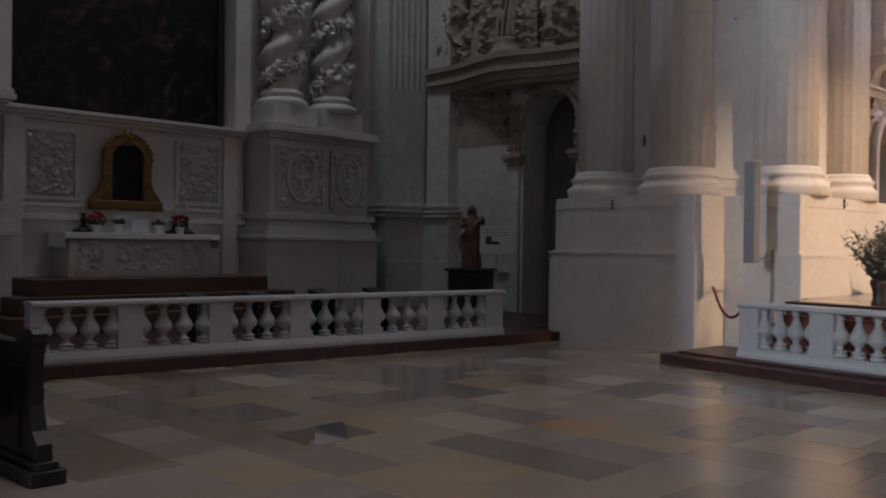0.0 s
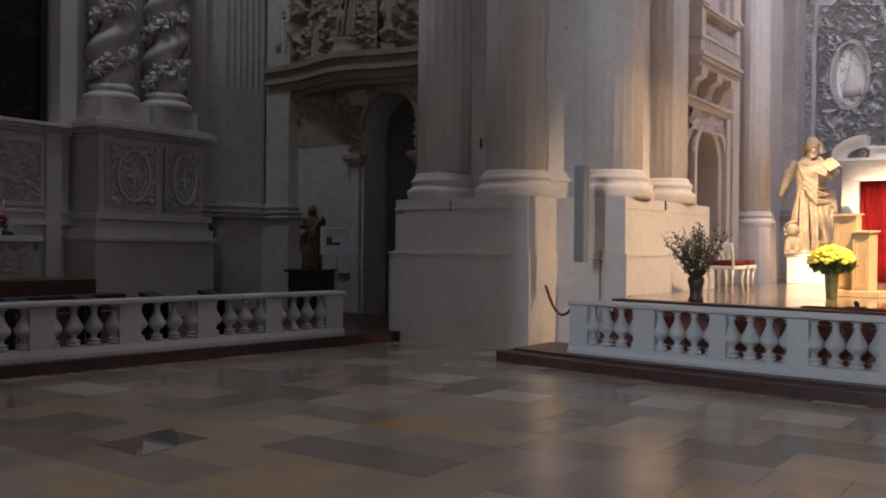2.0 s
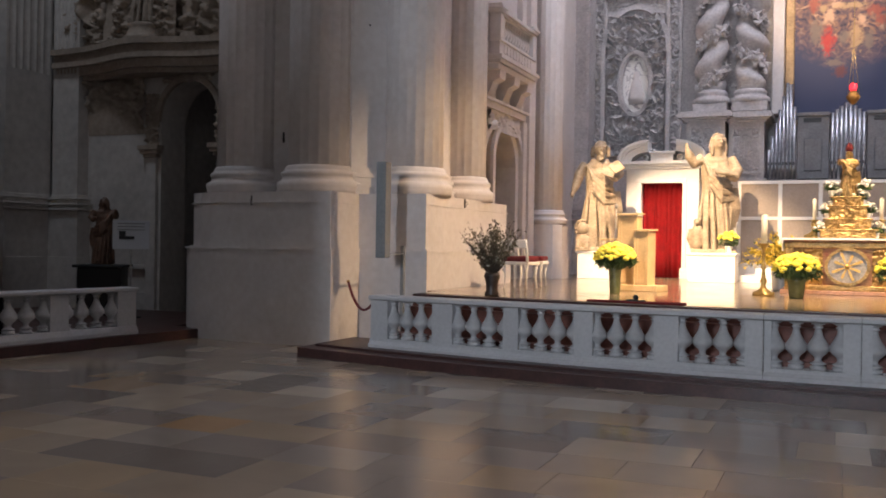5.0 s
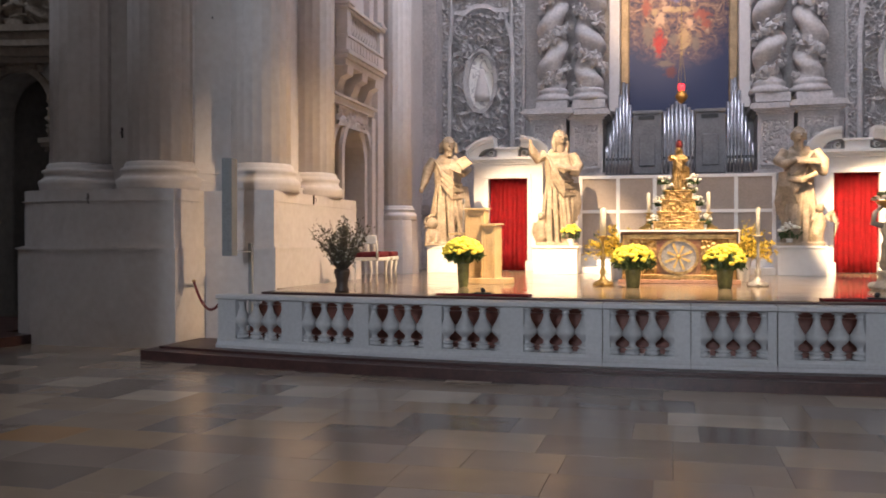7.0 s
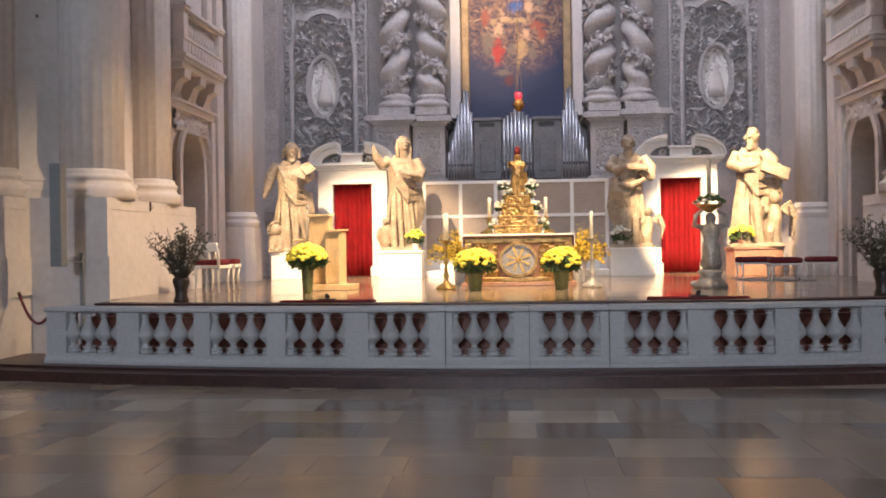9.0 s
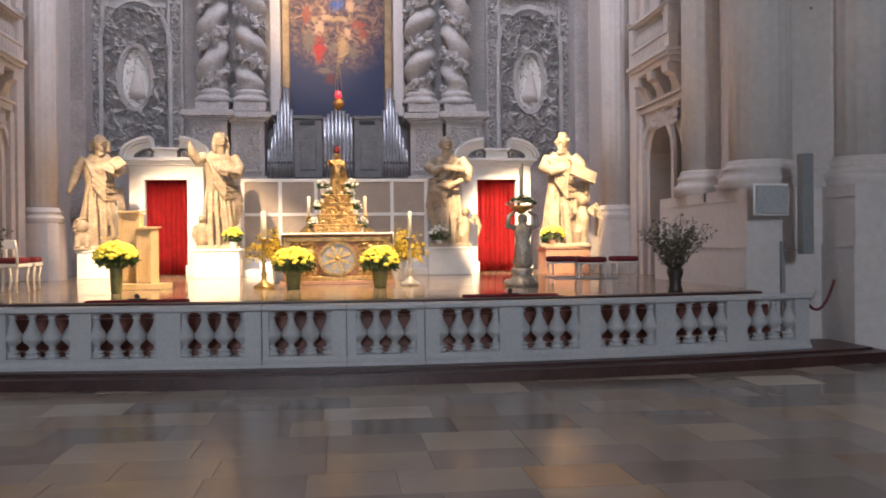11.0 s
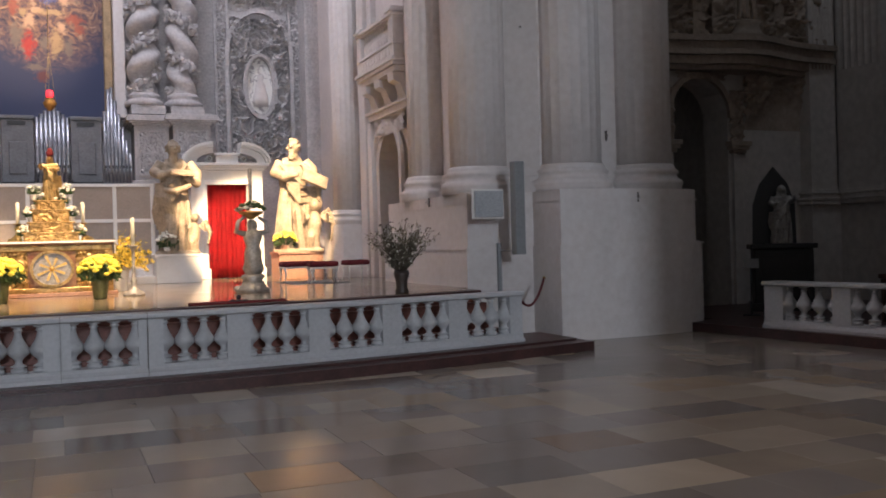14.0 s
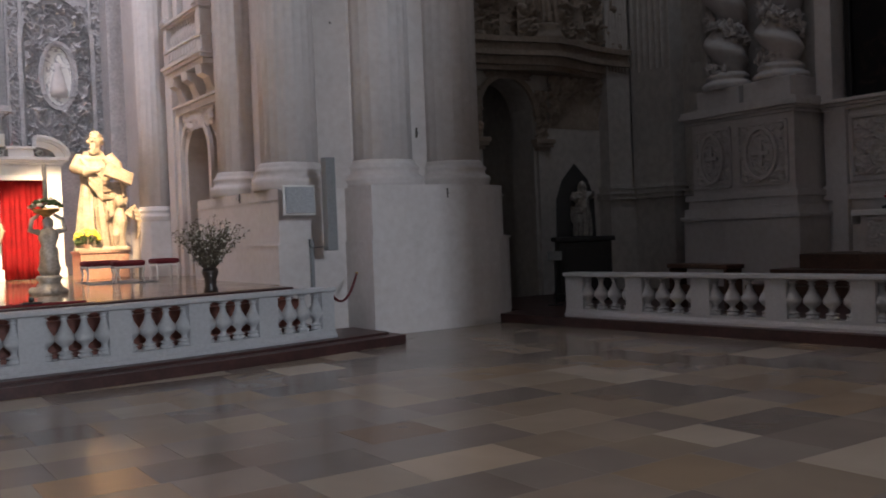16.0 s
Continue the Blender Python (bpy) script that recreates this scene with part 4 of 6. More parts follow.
# white doorways with broken pediments and red curtains
def doorway(x, y=23.3):
    p = thing("doorway", "white painted doorway with broken scroll pediment and red curtain", "doorway", (x, y, CHOIR_Z), group="doorways beside the altar")
    w, h = 0.50, 2.38
    bm = bmesh.new()
    for s in (-1, 1):
        box(bm, s * (w + .2) - .2, s * (w + .2) + .2, 0, 0.5, 0, h + .02, 0.01)
        box(bm, s * (w + .2) - .24, s * (w + .2) + .24, -0.05, 0.5, 0, 0.26, 0.01)
        box(bm, s * (w + .06) - .05, s * (w + .06) + .05, -0.05, 0, 0.26, h, 0.012)
    part("jamb_pair", bm, WHITE, p)
    bm = bmesh.new()
    box(bm, -w - .4, w + .4, 0, 0.5, h + .02, h + .36, 0.01)
    box(bm, -w - .1, w + .1, -0.05, 0, h, h + .11, 0.012)
    part("lintel", bm, WHITE, p)
    bm = bmesh.new()
    for k, a, b in ((.05, .36, .42), (.1, .42, .47), (.16, .47, .55)):
        box(bm, -w - .4 - k, w + .4 + k, -k, 0.5, h + a, h + b, 0.01)
    box(bm, -.28, .28, -0.08, 0.45, h + .55, h + .74, 0.01)
    box(bm, -.33, .33, -0.13, 0.47, h + .74, h + .80, 0.01)
    part("cornice", bm, WHITE, p)
    for s in (-1, 1):
        n = 18
        arcs = [radians(86 * i / n) for i in range(n + 1)]

        def bend(rx, rz, z):
            return [(s * (.30 + rx * math.cos(a)), h + z + rz * math.sin(a)) for a in arcs]
        rims = (bend(.80, .52, .56), bend(.74, .45, .56), bend(.67, .38, .555), bend(.46, .24, .555))
        bm = bmesh.new()
        for a, b, y0 in ((0, 1, -.22), (1, 2, -.16), (2, 3, -.09)):
            for i in range(n):
                prism(bm, [rims[a][i], rims[a][i + 1], rims[b][i + 1], rims[b][i]], "y", y0, .40)
        bmesh.ops.remove_doubles(bm, verts=list(bm.verts), dist=1e-4)
        scroll = part("pediment_scroll", bm, WHITE, p)
        bm = bmesh.new()
        lathe(bm, [(.0, -.14), (.07, -.14), (.075, .10), (.0, .10)], 14)
        part("volute", bm, WHITE, scroll, at=pose(s * .43, .10, h + .655, 90, 0, 0))
        bm = bmesh.new()
        ring(bm, s * .43, h + .655, .022, .022, .018, -.07, -.03, 14)
        part("volute_eye", bm, DULL_LEAF, scroll)
    bm = bmesh.new()
    n = 90
    rows = []
    for z in (0.01, 0.5, 1.1, 1.8, h):
        row = []
        for i in range(n + 1):
            u = i / n
            yy = 0.13 + 0.035 * math.sin(u * 2 * math.pi * 8.5 + 0.7 * math.sin(u * 19)) * (1.0 - 0.3 * z / h) + 0.008 * math.sin(u * 71 + z * 3)
            row.append(bm.verts.new((-w - .02 + (2 * w + .04) * u, yy, z)))
        rows.append(row)
    for lo, hi in zip(rows, rows[1:]):
        for i in range(n):
            f = bm.faces.new((lo[i], lo[i + 1], hi[i + 1], hi[i]))
            f.smooth = True
    bmesh.ops.solidify(bm, geom=list(bm.faces), thickness=0.012)
    part("curtain", bm, CURTAIN, p, "hanging red velvet curtain in folds")
    return p


doorway(-4.26)
doorway(4.06)


# partition screen behind the altar
def screen():
    p = thing("partition_screen", "white framed screen with taupe fabric panels", "screen", (-0.06, 23.5, CHOIR_Z))
    xs = (-2.36, -1.42, -0.52, 0.42, 1.42, 2.3)
    for x in xs:
        part("post", bm_box(x - .045, x + .045, -0.04, 0.04, 0, 2.42, 0.006), WHITE, p)
    for a, b in zip(xs, xs[1:]):
        for z0, z1 in ((0.42, 1.47), (1.55, 2.34)):
            part("fabric_panel", bm_box(a + .045, b - .045, -0.012, 0.012, z0, z1), PANEL, p)
        for z in (1.51, 2.38):
            part("rail", bm_box(a + .045, b - .045, -0.035, 0.035, z - .04, z + .04, 0.005), WHITE, p)
        part("base_board", bm_box(a + .045, b - .045, -0.05, 0.05, 0, 0.42, 0.005), WHITE, p)


screen()
for k, (x0, x1, y0, z0, z1) in enumerate(((-2.2, 2.2, 21.6, 0, 0.16), (-1.9, 1.9, 22.1, 0.16, 0.32))):
    st = part("altar_step", bm_box(x0, x1, y0, 23.4, CHOIR_Z + z0, CHOIR_Z + z1, 0.01), WHITE)
    tagged(st, "broad white stone step behind the altar", "step", kind="structure")


# tribunes on the choir walls
def tribune(sgn):
    p = thing("tribune", "pale stucco balcony with small balusters on carved brackets", "balcony", (sgn * 6.9, 0, 0))
    d = -sgn
    y0, y1 = 17.3, 19.62

    def bx(bm, a, b, ya, yb, za, zb, bev=0.01):
        lo, hi = sorted((d * a, d * b))
        return box(bm, lo, hi, ya, yb, za, zb, bev)
    bm = bmesh.new()
    bx(bm, 0, 0.42, y0, y1, 5.18, 5.30)
    bx(bm, 0, 0.48, y0 - .05, y1 + .05, 5.30, 5.38)
    bx(bm, 0, 0.52, y0 - .09, y1 + .09, 5.38, 5.46)
    part("slab", bm, STUCCO, p)
    bm = bmesh.new()
    bx(bm, 0.22, 0.44, y0, y1, 5.46, 5.74)
    bx(bm, 0.20, 0.47, y0 - .02, y1 + .02, 5.74, 5.79)
    part("lower_parapet", bm, STUCCO, p)
    bm = bmesh.new()
    bx(bm, 0.22, 0.46, y0 - .02, y1 + .02, 6.27, 6.31)
    bx(bm, 0.19, 0.50, y0 - .05, y1 + .05, 6.31, 6.38)
    part("handrail", bm, STUCCO, p)
    for y in (y0 + .1, y1 - .1):
        bm = bmesh.new()
        bx(bm, 0.22, 0.46, y - .11, y + .11, 5.79, 6.27)
        part("post", bm, STUCCO, p)
        bm = bmesh.new()
        bx(bm, 0.17, 0.53, y - .17, y + .17, 6.38, 6.43)
        bx(bm, 0.21, 0.49, y - .13, y + .13, 6.43, 6.50)
        part("post_cap", bm, STUCCO, p)
    for y in [y0 + .3 + i * .19 for i in range(10)]:
        bm = bmesh.new()
        bx(bm, 0.435, 0.455, y - .06, y + .06, 5.52, 5.70, .006)
        part("leaf_panel", bm, STUCCO, p)
    n = 11
    me = None
    for i in range(n):
        if me is None:
            bm = bmesh.new()
            lathe(bm, [(.06, 0), (.06, .05), (.03, .08), (.07, .18), (.06, .25), (.026, .38), (.04, .42), (.055, .48)], 10)
            me = mesh_of("baluster", bm, STUCCO)
        part("baluster", me, STUCCO, p, at=pose(d * 0.34, y0 + .32 + (y1 - y0 - .64) * i / (n - 1), 5.79))
    for y in (17.6, 18.5, 19.38):
        bm = bmesh.new()
        prof = [(0, 4.62), (0.12, 4.66), (0.2, 4.8), (0.26, 4.95), (0.4, 5.02), (0.42, 5.18), (0, 5.18)]
        prism(bm, [(d * a, b) for a, b in prof], "y", y - .17, y + .17)
        part("bracket", bm, STUCCO, p)
    bm = bmesh.new()
    bx(bm, 0, 0.14, 17.35, 19.95, 4.46, 4.60)
    bx(bm, 0, 0.2, 17.3, 20.0, 4.60, 4.66)
    part("cornice", bm, STUCCO, p)
    # door surround under the balcony
    q = thing("door_surround", "moulded stucco surround of the choir doorway", "door surround", (sgn * 6.9, 0, 0))
    bm = bmesh.new()
    arch_band(bm, "x", d * 0.08, 0, 18.15, 19.9, CHOIR_Z, 3.45, 4.27, 0.14)
    part("archivolt", bm, STUCCO, q)
    for y in (17.35, 19.98):
        bm = bmesh.new()
        bx(bm, 0, 0.12, y - .12, y + .12, CHOIR_Z, 4.46)
        part("jamb_strip", bm, STUCCO, q)
    bm = bmesh.new()
    leafy(bm, 1.9, 0.55, 44, 16, 0.12, 5, 2.2)
    part("carved_crest", bm, STUCCO, q, at=pose(d * 0.02, 18.72, 4.05, 0, 0, 90 * d))
    # strips of the opening above the balcony
    for y in (17.6, 19.75):
        bm = bmesh.new()
        bx(bm, 0, 0.14, y - .14, y + .14, 5.5, 11)
        part("upper_strip", bm, STUCCO, q)


tribune(-1)
tribune(1)


# ---- choir: statues, altar, flowers, seats ----
def slab(bm, c, size, turn):
    """A block at c, turned by degrees about x, y and z."""
    m_ = Matrix.Translation(c) @ Euler([radians(a) for a in turn]).to_matrix().to_4x4() @ Matrix.Diagonal((*size, 1))
    bmesh.ops.create_cube(bm, size=1, matrix=m_)


def egg(bm, c, size):
    m_ = Matrix.Translation(c) @ Matrix.Diagonal((*size, 1))
    bmesh.ops.create_icosphere(bm, subdivisions=3, radius=1, matrix=m_)


def robe(bm, rng, at, k, lean, wide, folds, swing):
    """A long robe in pleats from shoulders to hem, k high, with a belt line and bent knee."""
    ox, oy, oz = at

    def q(x, y, z):
        return Vector((ox + k * x, oy + k * y, oz + k * z))
    spine = [(0, .0, .0), (lean * .2, 0, .2), (lean * .7, 0, .42), (lean, 0, .58), (lean * .9, 0, .72), (lean * .8, 0, .80), (lean * .9, 0, .86)]
    for dx, f in ((-.055, 1), (.055, 1), (0, 1.1)):
        tube(bm, [q(x + dx * wide, y, z) for x, y, z in spine], [k * r * f for r in (.088, .078, .074, .070, .080, .060, .028)], 14)
    egg(bm, q(lean * .8, 0, .79), (k * .135 * wide, k * .075, k * .06))
    egg(bm, q(lean * .6 + swing * .06, -.075, .30), (k * .055, k * .06, k * .11))
    for i in range(folds):
        a = math.pi * (1.02 + 1.0 * i / (folds - 1)) + rng.gauss(0, .05)
        top = .50 + rng.random() * .08
        r0, r1 = .115, .165 + rng.gauss(0, .008)
        tw = swing * .35 + rng.gauss(0, .10)
        pts = []
        for j in range(6):
            t = j / 5
            r = r0 + (r1 - r0) * t ** .8
            aa = a + tw * t
            pts.append(q(lean * (1 - t) + wide * r * math.cos(aa), r * .82 * math.sin(aa) - (.02 * math.sin(math.pi * t)), top * (1 - t) + .01))
        tube(bm, pts, [k * v for v in (.006, .013, .017, .017, .020, .021)], 8)
    # mantle: broad swags from one shoulder over the front to the other hip
    for i in range(6):
        t = i / 5
        sx = swing if swing else 1
        z0, z1 = .80 - .07 * t, .60 - .16 * t
        pts = [q(lean - sx * (.12 - .01 * i) * wide, -.055, z0), q(lean - sx * .05 * wide, -.125 - .01 * (i % 2), (z0 + z1) / 2 - .02), q(lean + sx * .05 * wide, -.13, z1), q(lean + sx * (.135 + .004 * i) * wide, -.05, z1 - .02 + .03 * (i % 2))]
        tube(bm, pts, [k * v for v in (.013, .017, .019, .012)], 8)
    for i in range(4):
        x = (lean + swing * (.11 + .022 * i) * wide)
        tube(bm, [q(x, -.05 + .02 * i, .56), q(x + swing * .02, -.055 + .02 * i, .38), q(x + swing * .012, -.05 + .02 * i, .12 + .05 * i)], [k * .02, k * .026, k * .012], 8)


def head(bm, rng, c, k, beard, hair, turn):
    """A head turned by degrees, with brow, nose, curled hair and, for some, a beard."""
    x, y, z = c
    k *= 1.28
    ux, uy = math.sin(radians(turn)), -math.cos(radians(turn))

    def f(side_, out, up):
        return (x - uy * side_ * k + ux * out * k, y + ux * side_ * k + uy * out * k, z + up * k)
    egg(bm, (x, y, z), (k * .041, k * .045, k * .054))
    tube(bm, [(x, y, z - k * .02), (x, y + k * .01, z - k * .10)], [k * .03, k * .034], 10)
    tube(bm, [f(0, .040, .014), f(0, .057, -.008)], [k * .006, k * .010], 6)
    tube(bm, [f(-.026, .036, .017), f(0, .043, .020), f(.026, .036, .017)], [k * .006] * 3, 6)
    tube(bm, [f(-.012, .042, -.024), f(.012, .042, -.024)], [k * .006] * 2, 6)
    for i in range(60):
        a, e = rng.uniform(1.1, 5.18), rng.uniform(-.7 if hair > 1 else -.3, 1.5)
        q = math.cos(e)
        ball(bm, f(.044 * q * math.sin(a), .046 * q * math.cos(a), .056 * math.sin(e)), k * (.009 + rng.random() * .006), 1, 1)
    if hair > 1:
        for w in (-1, 1):
            tube(bm, [f(w * .040, .0, .03), f(w * .050, .004, -.03), f(w * .046, .01, -.085)], [k * .012, k * .018, k * .010], 8)
    if beard:
        for i in range(16):
            ball(bm, f(rng.gauss(0, .014), .036 + rng.gauss(0, .006), -.034 - rng.random() * .05), k * .012, 1.3, 1)


def carved(name, label, at, turn, bm, h, material, category, group="", voxel=.014):
    """Melt the joined limbs into one carved body and give it a chiselled skin."""
    for v in bm.verts:
        v.co *= h
    ob = part(name, bm, material, at=pose(*at, 0, 0, turn))
    md = ob.modifiers.new("carve", "REMESH")
    md.mode, md.voxel_size, md.use_smooth_shade = "VOXEL", voxel, True
    sm = ob.modifiers.new("soften", "SMOOTH")
    sm.factor, sm.iterations = .5, 1
    return tagged(ob, label, category, group)


SAINTS = "tall statues on plinths beside the altar"


def cherub(bm, rng, at, k, wing):
    x, y, z = at
    robe_pts = [(x, y, z), (x - .01, y - .01, z + k * .3), (x, y, z + k * .55), (x, y, z + k * .8)]
    tube(bm, robe_pts, [k * .10, k * .11, k * .14, k * .07], 10)
    tube(bm, [(x - k * .09, y - k * .05, z), (x - k * .10, y - k * .12, z + k * .28), (x - k * .04, y, z + k * .5)], [k * .05, k * .07, k * .08], 8)
    egg(bm, (x, y - k * .03, z + k * .92), (k * .10, k * .11, k * .12))
    for q in (-1, 1):
        tube(bm, [(x + q * k * .12, y, z + k * .72), (x + q * k * .24, y - k * .08, z + k * .60), (x + q * k * .22, y - k * .2, z + k * .78)], [k * .05, k * .045, k * .03], 8)
    for i in range(4):
        tube(bm, [(x + wing * k * .08, y + k * .1, z + k * .70), (x + wing * k * (.28 + .04 * i), y + k * .12, z + k * (.85 - .10 * i)), (x + wing * k * (.40 - .03 * i), y + k * .12, z + k * (.62 - .14 * i))], [k * .03, k * .05, k * .02], 6)


def statue_reader():
    rng = random.Random(3)
    bm = bmesh.new()
    robe(bm, rng, (0, 0, 0), .98, .01, .98, 13, 1)
    head(bm, rng, (.015, -.03, .925), 1.0, True, 1.0, 12)
    tube(bm, [(-.055, .0, .86), (-.052, .005, .94), (.015, .01, .99), (.082, .005, .94), (.085, .0, .86)], [.02, .022, .022, .022, .02], 10)
    tube(bm, [(-.12, 0, .80), (-.175, -.02, .70), (-.20, -.05, .60), (-.225, -.08, .53)], [.045, .050, .040, .022], 12)
    egg(bm, (-.232, -.09, .51), (.02, .02, .028))
    tube(bm, [(.13, 0, .80), (.185, -.04, .70), (.15, -.14, .66), (.10, -.18, .685)], [.045, .050, .040, .02], 12)
    slab(bm, (.09, -.19, .715), (.12, .012, .15), (-50, 22, 8))
    slab(bm, (.165, -.18, .755), (.10, .012, .15), (-50, -32, 8))
    # crouching lion
    egg(bm, (-.13, -.07, .10), (.065, .09, .10))
    egg(bm, (-.13, -.12, .20), (.055, .055, .055))
    for i in range(40):
        a, e = rng.uniform(0, 6.28), rng.uniform(.4, 1.6)
        ball(bm, (-.13 + .068 * math.cos(a), -.10 + rng.uniform(-.03, .03), .20 + .075 * math.sin(a)), .015, 1, 1)
    for x in (-.17, -.09):
        tube(bm, [(x, -.12, .12), (x, -.15, .02)], [.026, .024], 8)
    slab(bm, (0, -.01, .012), (.40, .30, .03), (0, 0, 0))
    return carved("statue", "carved bearded saint with open book, pale wood, on white plinth", (-5.5, 21.75, CHOIR_Z + PH), 12, bm, 2.62, STATUE, "statue", SAINTS)


def statue_pointing():
    rng = random.Random(5)
    bm = bmesh.new()
    robe(bm, rng, (0, 0, 0), .98, .02, .92, 13, 1)
    head(bm, rng, (.03, -.03, .93), 1.0, False, 1.3, 25)
    tube(bm, [(-.10, 0, .80), (-.165, -.03, .76), (-.205, -.06, .82), (-.225, -.08, .875)], [.048, .050, .042, .020], 12)
    tube(bm, [(-.225, -.08, .875), (-.228, -.085, .925)], [.018, .012], 8)
    tube(bm, [(.13, 0, .80), (.185, -.02, .69), (.16, -.12, .63), (.10, -.18, .64)], [.046, .052, .042, .02], 12)
    slab(bm, (.075, -.19, .67), (.17, .022, .10), (-65, 8, 15))
    # standing eagle
    egg(bm, (-.13, -.08, .13), (.055, .05, .115))
    egg(bm, (-.135, -.10, .255), (.028, .034, .032))
    tube(bm, [(-.18, -.07, .20), (-.19, -.06, .12), (-.17, -.05, .03)], [.02, .028, .012], 8)
    tube(bm, [(-.145, -.13, .25), (-.15, -.15, .235)], [.012, .005], 6)
    slab(bm, (0, -.01, .012), (.36, .28, .03), (0, 0, 0))
    return carved("statue", "carved saint with one arm lifted, pale wood, beside doorway", (-2.80, 21.6, CHOIR_Z + PH), 8, bm, 2.68, STATUE, "statue", SAINTS)


def statue_writing():
    rng = random.Random(11)
    bm = bmesh.new()
    robe(bm, rng, (0, 0, 0), .98, -.015, .90, 12, -1)
    head(bm, rng, (-.02, -.045, .925), .98, False, 1.0, 20)
    tube(bm, [(-.12, 0, .80), (-.175, -.03, .72), (-.12, -.14, .68), (-.03, -.19, .72)], [.050, .052, .042, .02], 12)
    tube(bm, [(.11, 0, .80), (.175, -.02, .70), (.17, -.12, .62), (.08, -.18, .66)], [.046, .052, .046, .02], 12)
    slab(bm, (.05, -.19, .705), (.19, .025, .12), (-70, 5, 10))
    for i in range(5):
        tube(bm, [(-.16 + .012 * i, -.07 - .012 * i, .62), (-.165 + .02 * i, -.10 - .01 * i, .50), (-.15 + .03 * i, -.09 - .012 * i, .36)], [.018, .024, .010], 8)
    tube(bm, [(-.10, -.14, .56), (.0, -.19, .54), (.12, -.15, .60)], [.02, .03, .02], 8)
    cherub(bm, rng, (.15, -.09, .0), .34, 1)
    slab(bm, (0, -.01, .012), (.38, .28, .03), (0, 0, 0))
    return carved("statue", "carved saint with bowed head and drapery over the arm", (2.62, 21.7, CHOIR_Z + PH), -6, bm, 2.62, STATUE, "statue", SAINTS)


def statue_tablet():
    rng = random.Random(17)
    bm = bmesh.new()
    robe(bm, rng, (-.04, 0, 0), .98, .03, .92, 13, 1)
    head(bm, rng, (.0, -.04, .93), 1.0, True, 1.0, -25)
    tube(bm, [(-.12, 0, .80), (-.165, -.04, .70), (-.09, -.15, .66), (.03, -.19, .68)], [.046, .052, .042, .02], 12)
    tube(bm, [(.10, 0, .80), (.16, -.03, .72), (.16, -.12, .64), (.12, -.18, .62)], [.048, .055, .046, .02], 12)
    slab(bm, (.17, -.17, .635), (.24, .035, .12), (-25, 22, 12))
    for i in range(5):
        tube(bm, [(.06 + .02 * i, -.08, .78 - .03 * i), (.16 + .012 * i, -.09, .70 - .03 * i), (.25 - .01 * i, -.06, .61 - .04 * i)], [.02, .026, .014], 8)
    for i in range(4):
        tube(bm, [(.10 + .03 * i, -.05, .58), (.13 + .03 * i, -.03, .44), (.12 + .028 * i, -.02, .30)], [.022, .028, .012], 8)
    cherub(bm, rng, (.17, -.10, .0), .44, 1)
    slab(bm, (.02, -.01, .012), (.44, .30, .03), (0, 0, 0))
    return carved("statue", "carved bearded saint with mantle, pale wood, on brown plinth", (5.28, 21.2, CHOIR_Z + PH - .02), -10, bm, 2.66, STATUE, "statue", SAINTS)


def small_figure(name, label, at, turn, h, seed, material, category="figure", arm=1, voxel=.012, wide=1.0):
    """A small robed figure, one arm forward."""
    rng = random.Random(seed)
    bm = bmesh.new()
    robe(bm, rng, (0, 0, 0), .98, .01, wide, 11, arm)
    head(bm, rng, (.01, -.03, .925), 1.0, False, 1.2, 10 * arm)
    tube(bm, [(arm * .12, 0, .80), (arm * .175, -.03, .70), (arm * .13, -.14, .66), (arm * .08, -.20, .70)], [.046, .05, .04, .02], 12)
    tube(bm, [(-arm * .12, 0, .80), (-arm * .18, -.05, .72), (-arm * .20, -.14, .76), (-arm * .19, -.19, .82)], [.046, .05, .036, .018], 12)
    return carved(name, label, at, turn, bm, h, material, category, "", voxel)


def plinth(x, y, w, d, h, material=WHITE, label="white painted block plinth under a statue"):
    p = thing("statue_plinth", label, "plinth", (x, y, CHOIR_Z))
    part("block", bm_box(-w / 2, w / 2, -d / 2, d / 2, 0, h - .06, 0.012), material, p)
    part("top_slab", bm_box(-w / 2 - .03, w / 2 + .03, -d / 2 - .03, d / 2 + .03, h - .06, h, 0.012), material, p)
    return p


PH = 0.66
plinth(-5.44, 21.75, 0.90, 0.80, PH)
plinth(-2.78, 21.55, 1.02, 0.80, PH)
plinth(2.60, 21.70, 1.02, 0.80, PH)
plinth(5.30, 21.20, 1.05, 0.85, PH - .02, ROSE, "brown wooden block plinth under a statue")
statue_reader()
statue_pointing()
statue_writing()
statue_tablet()


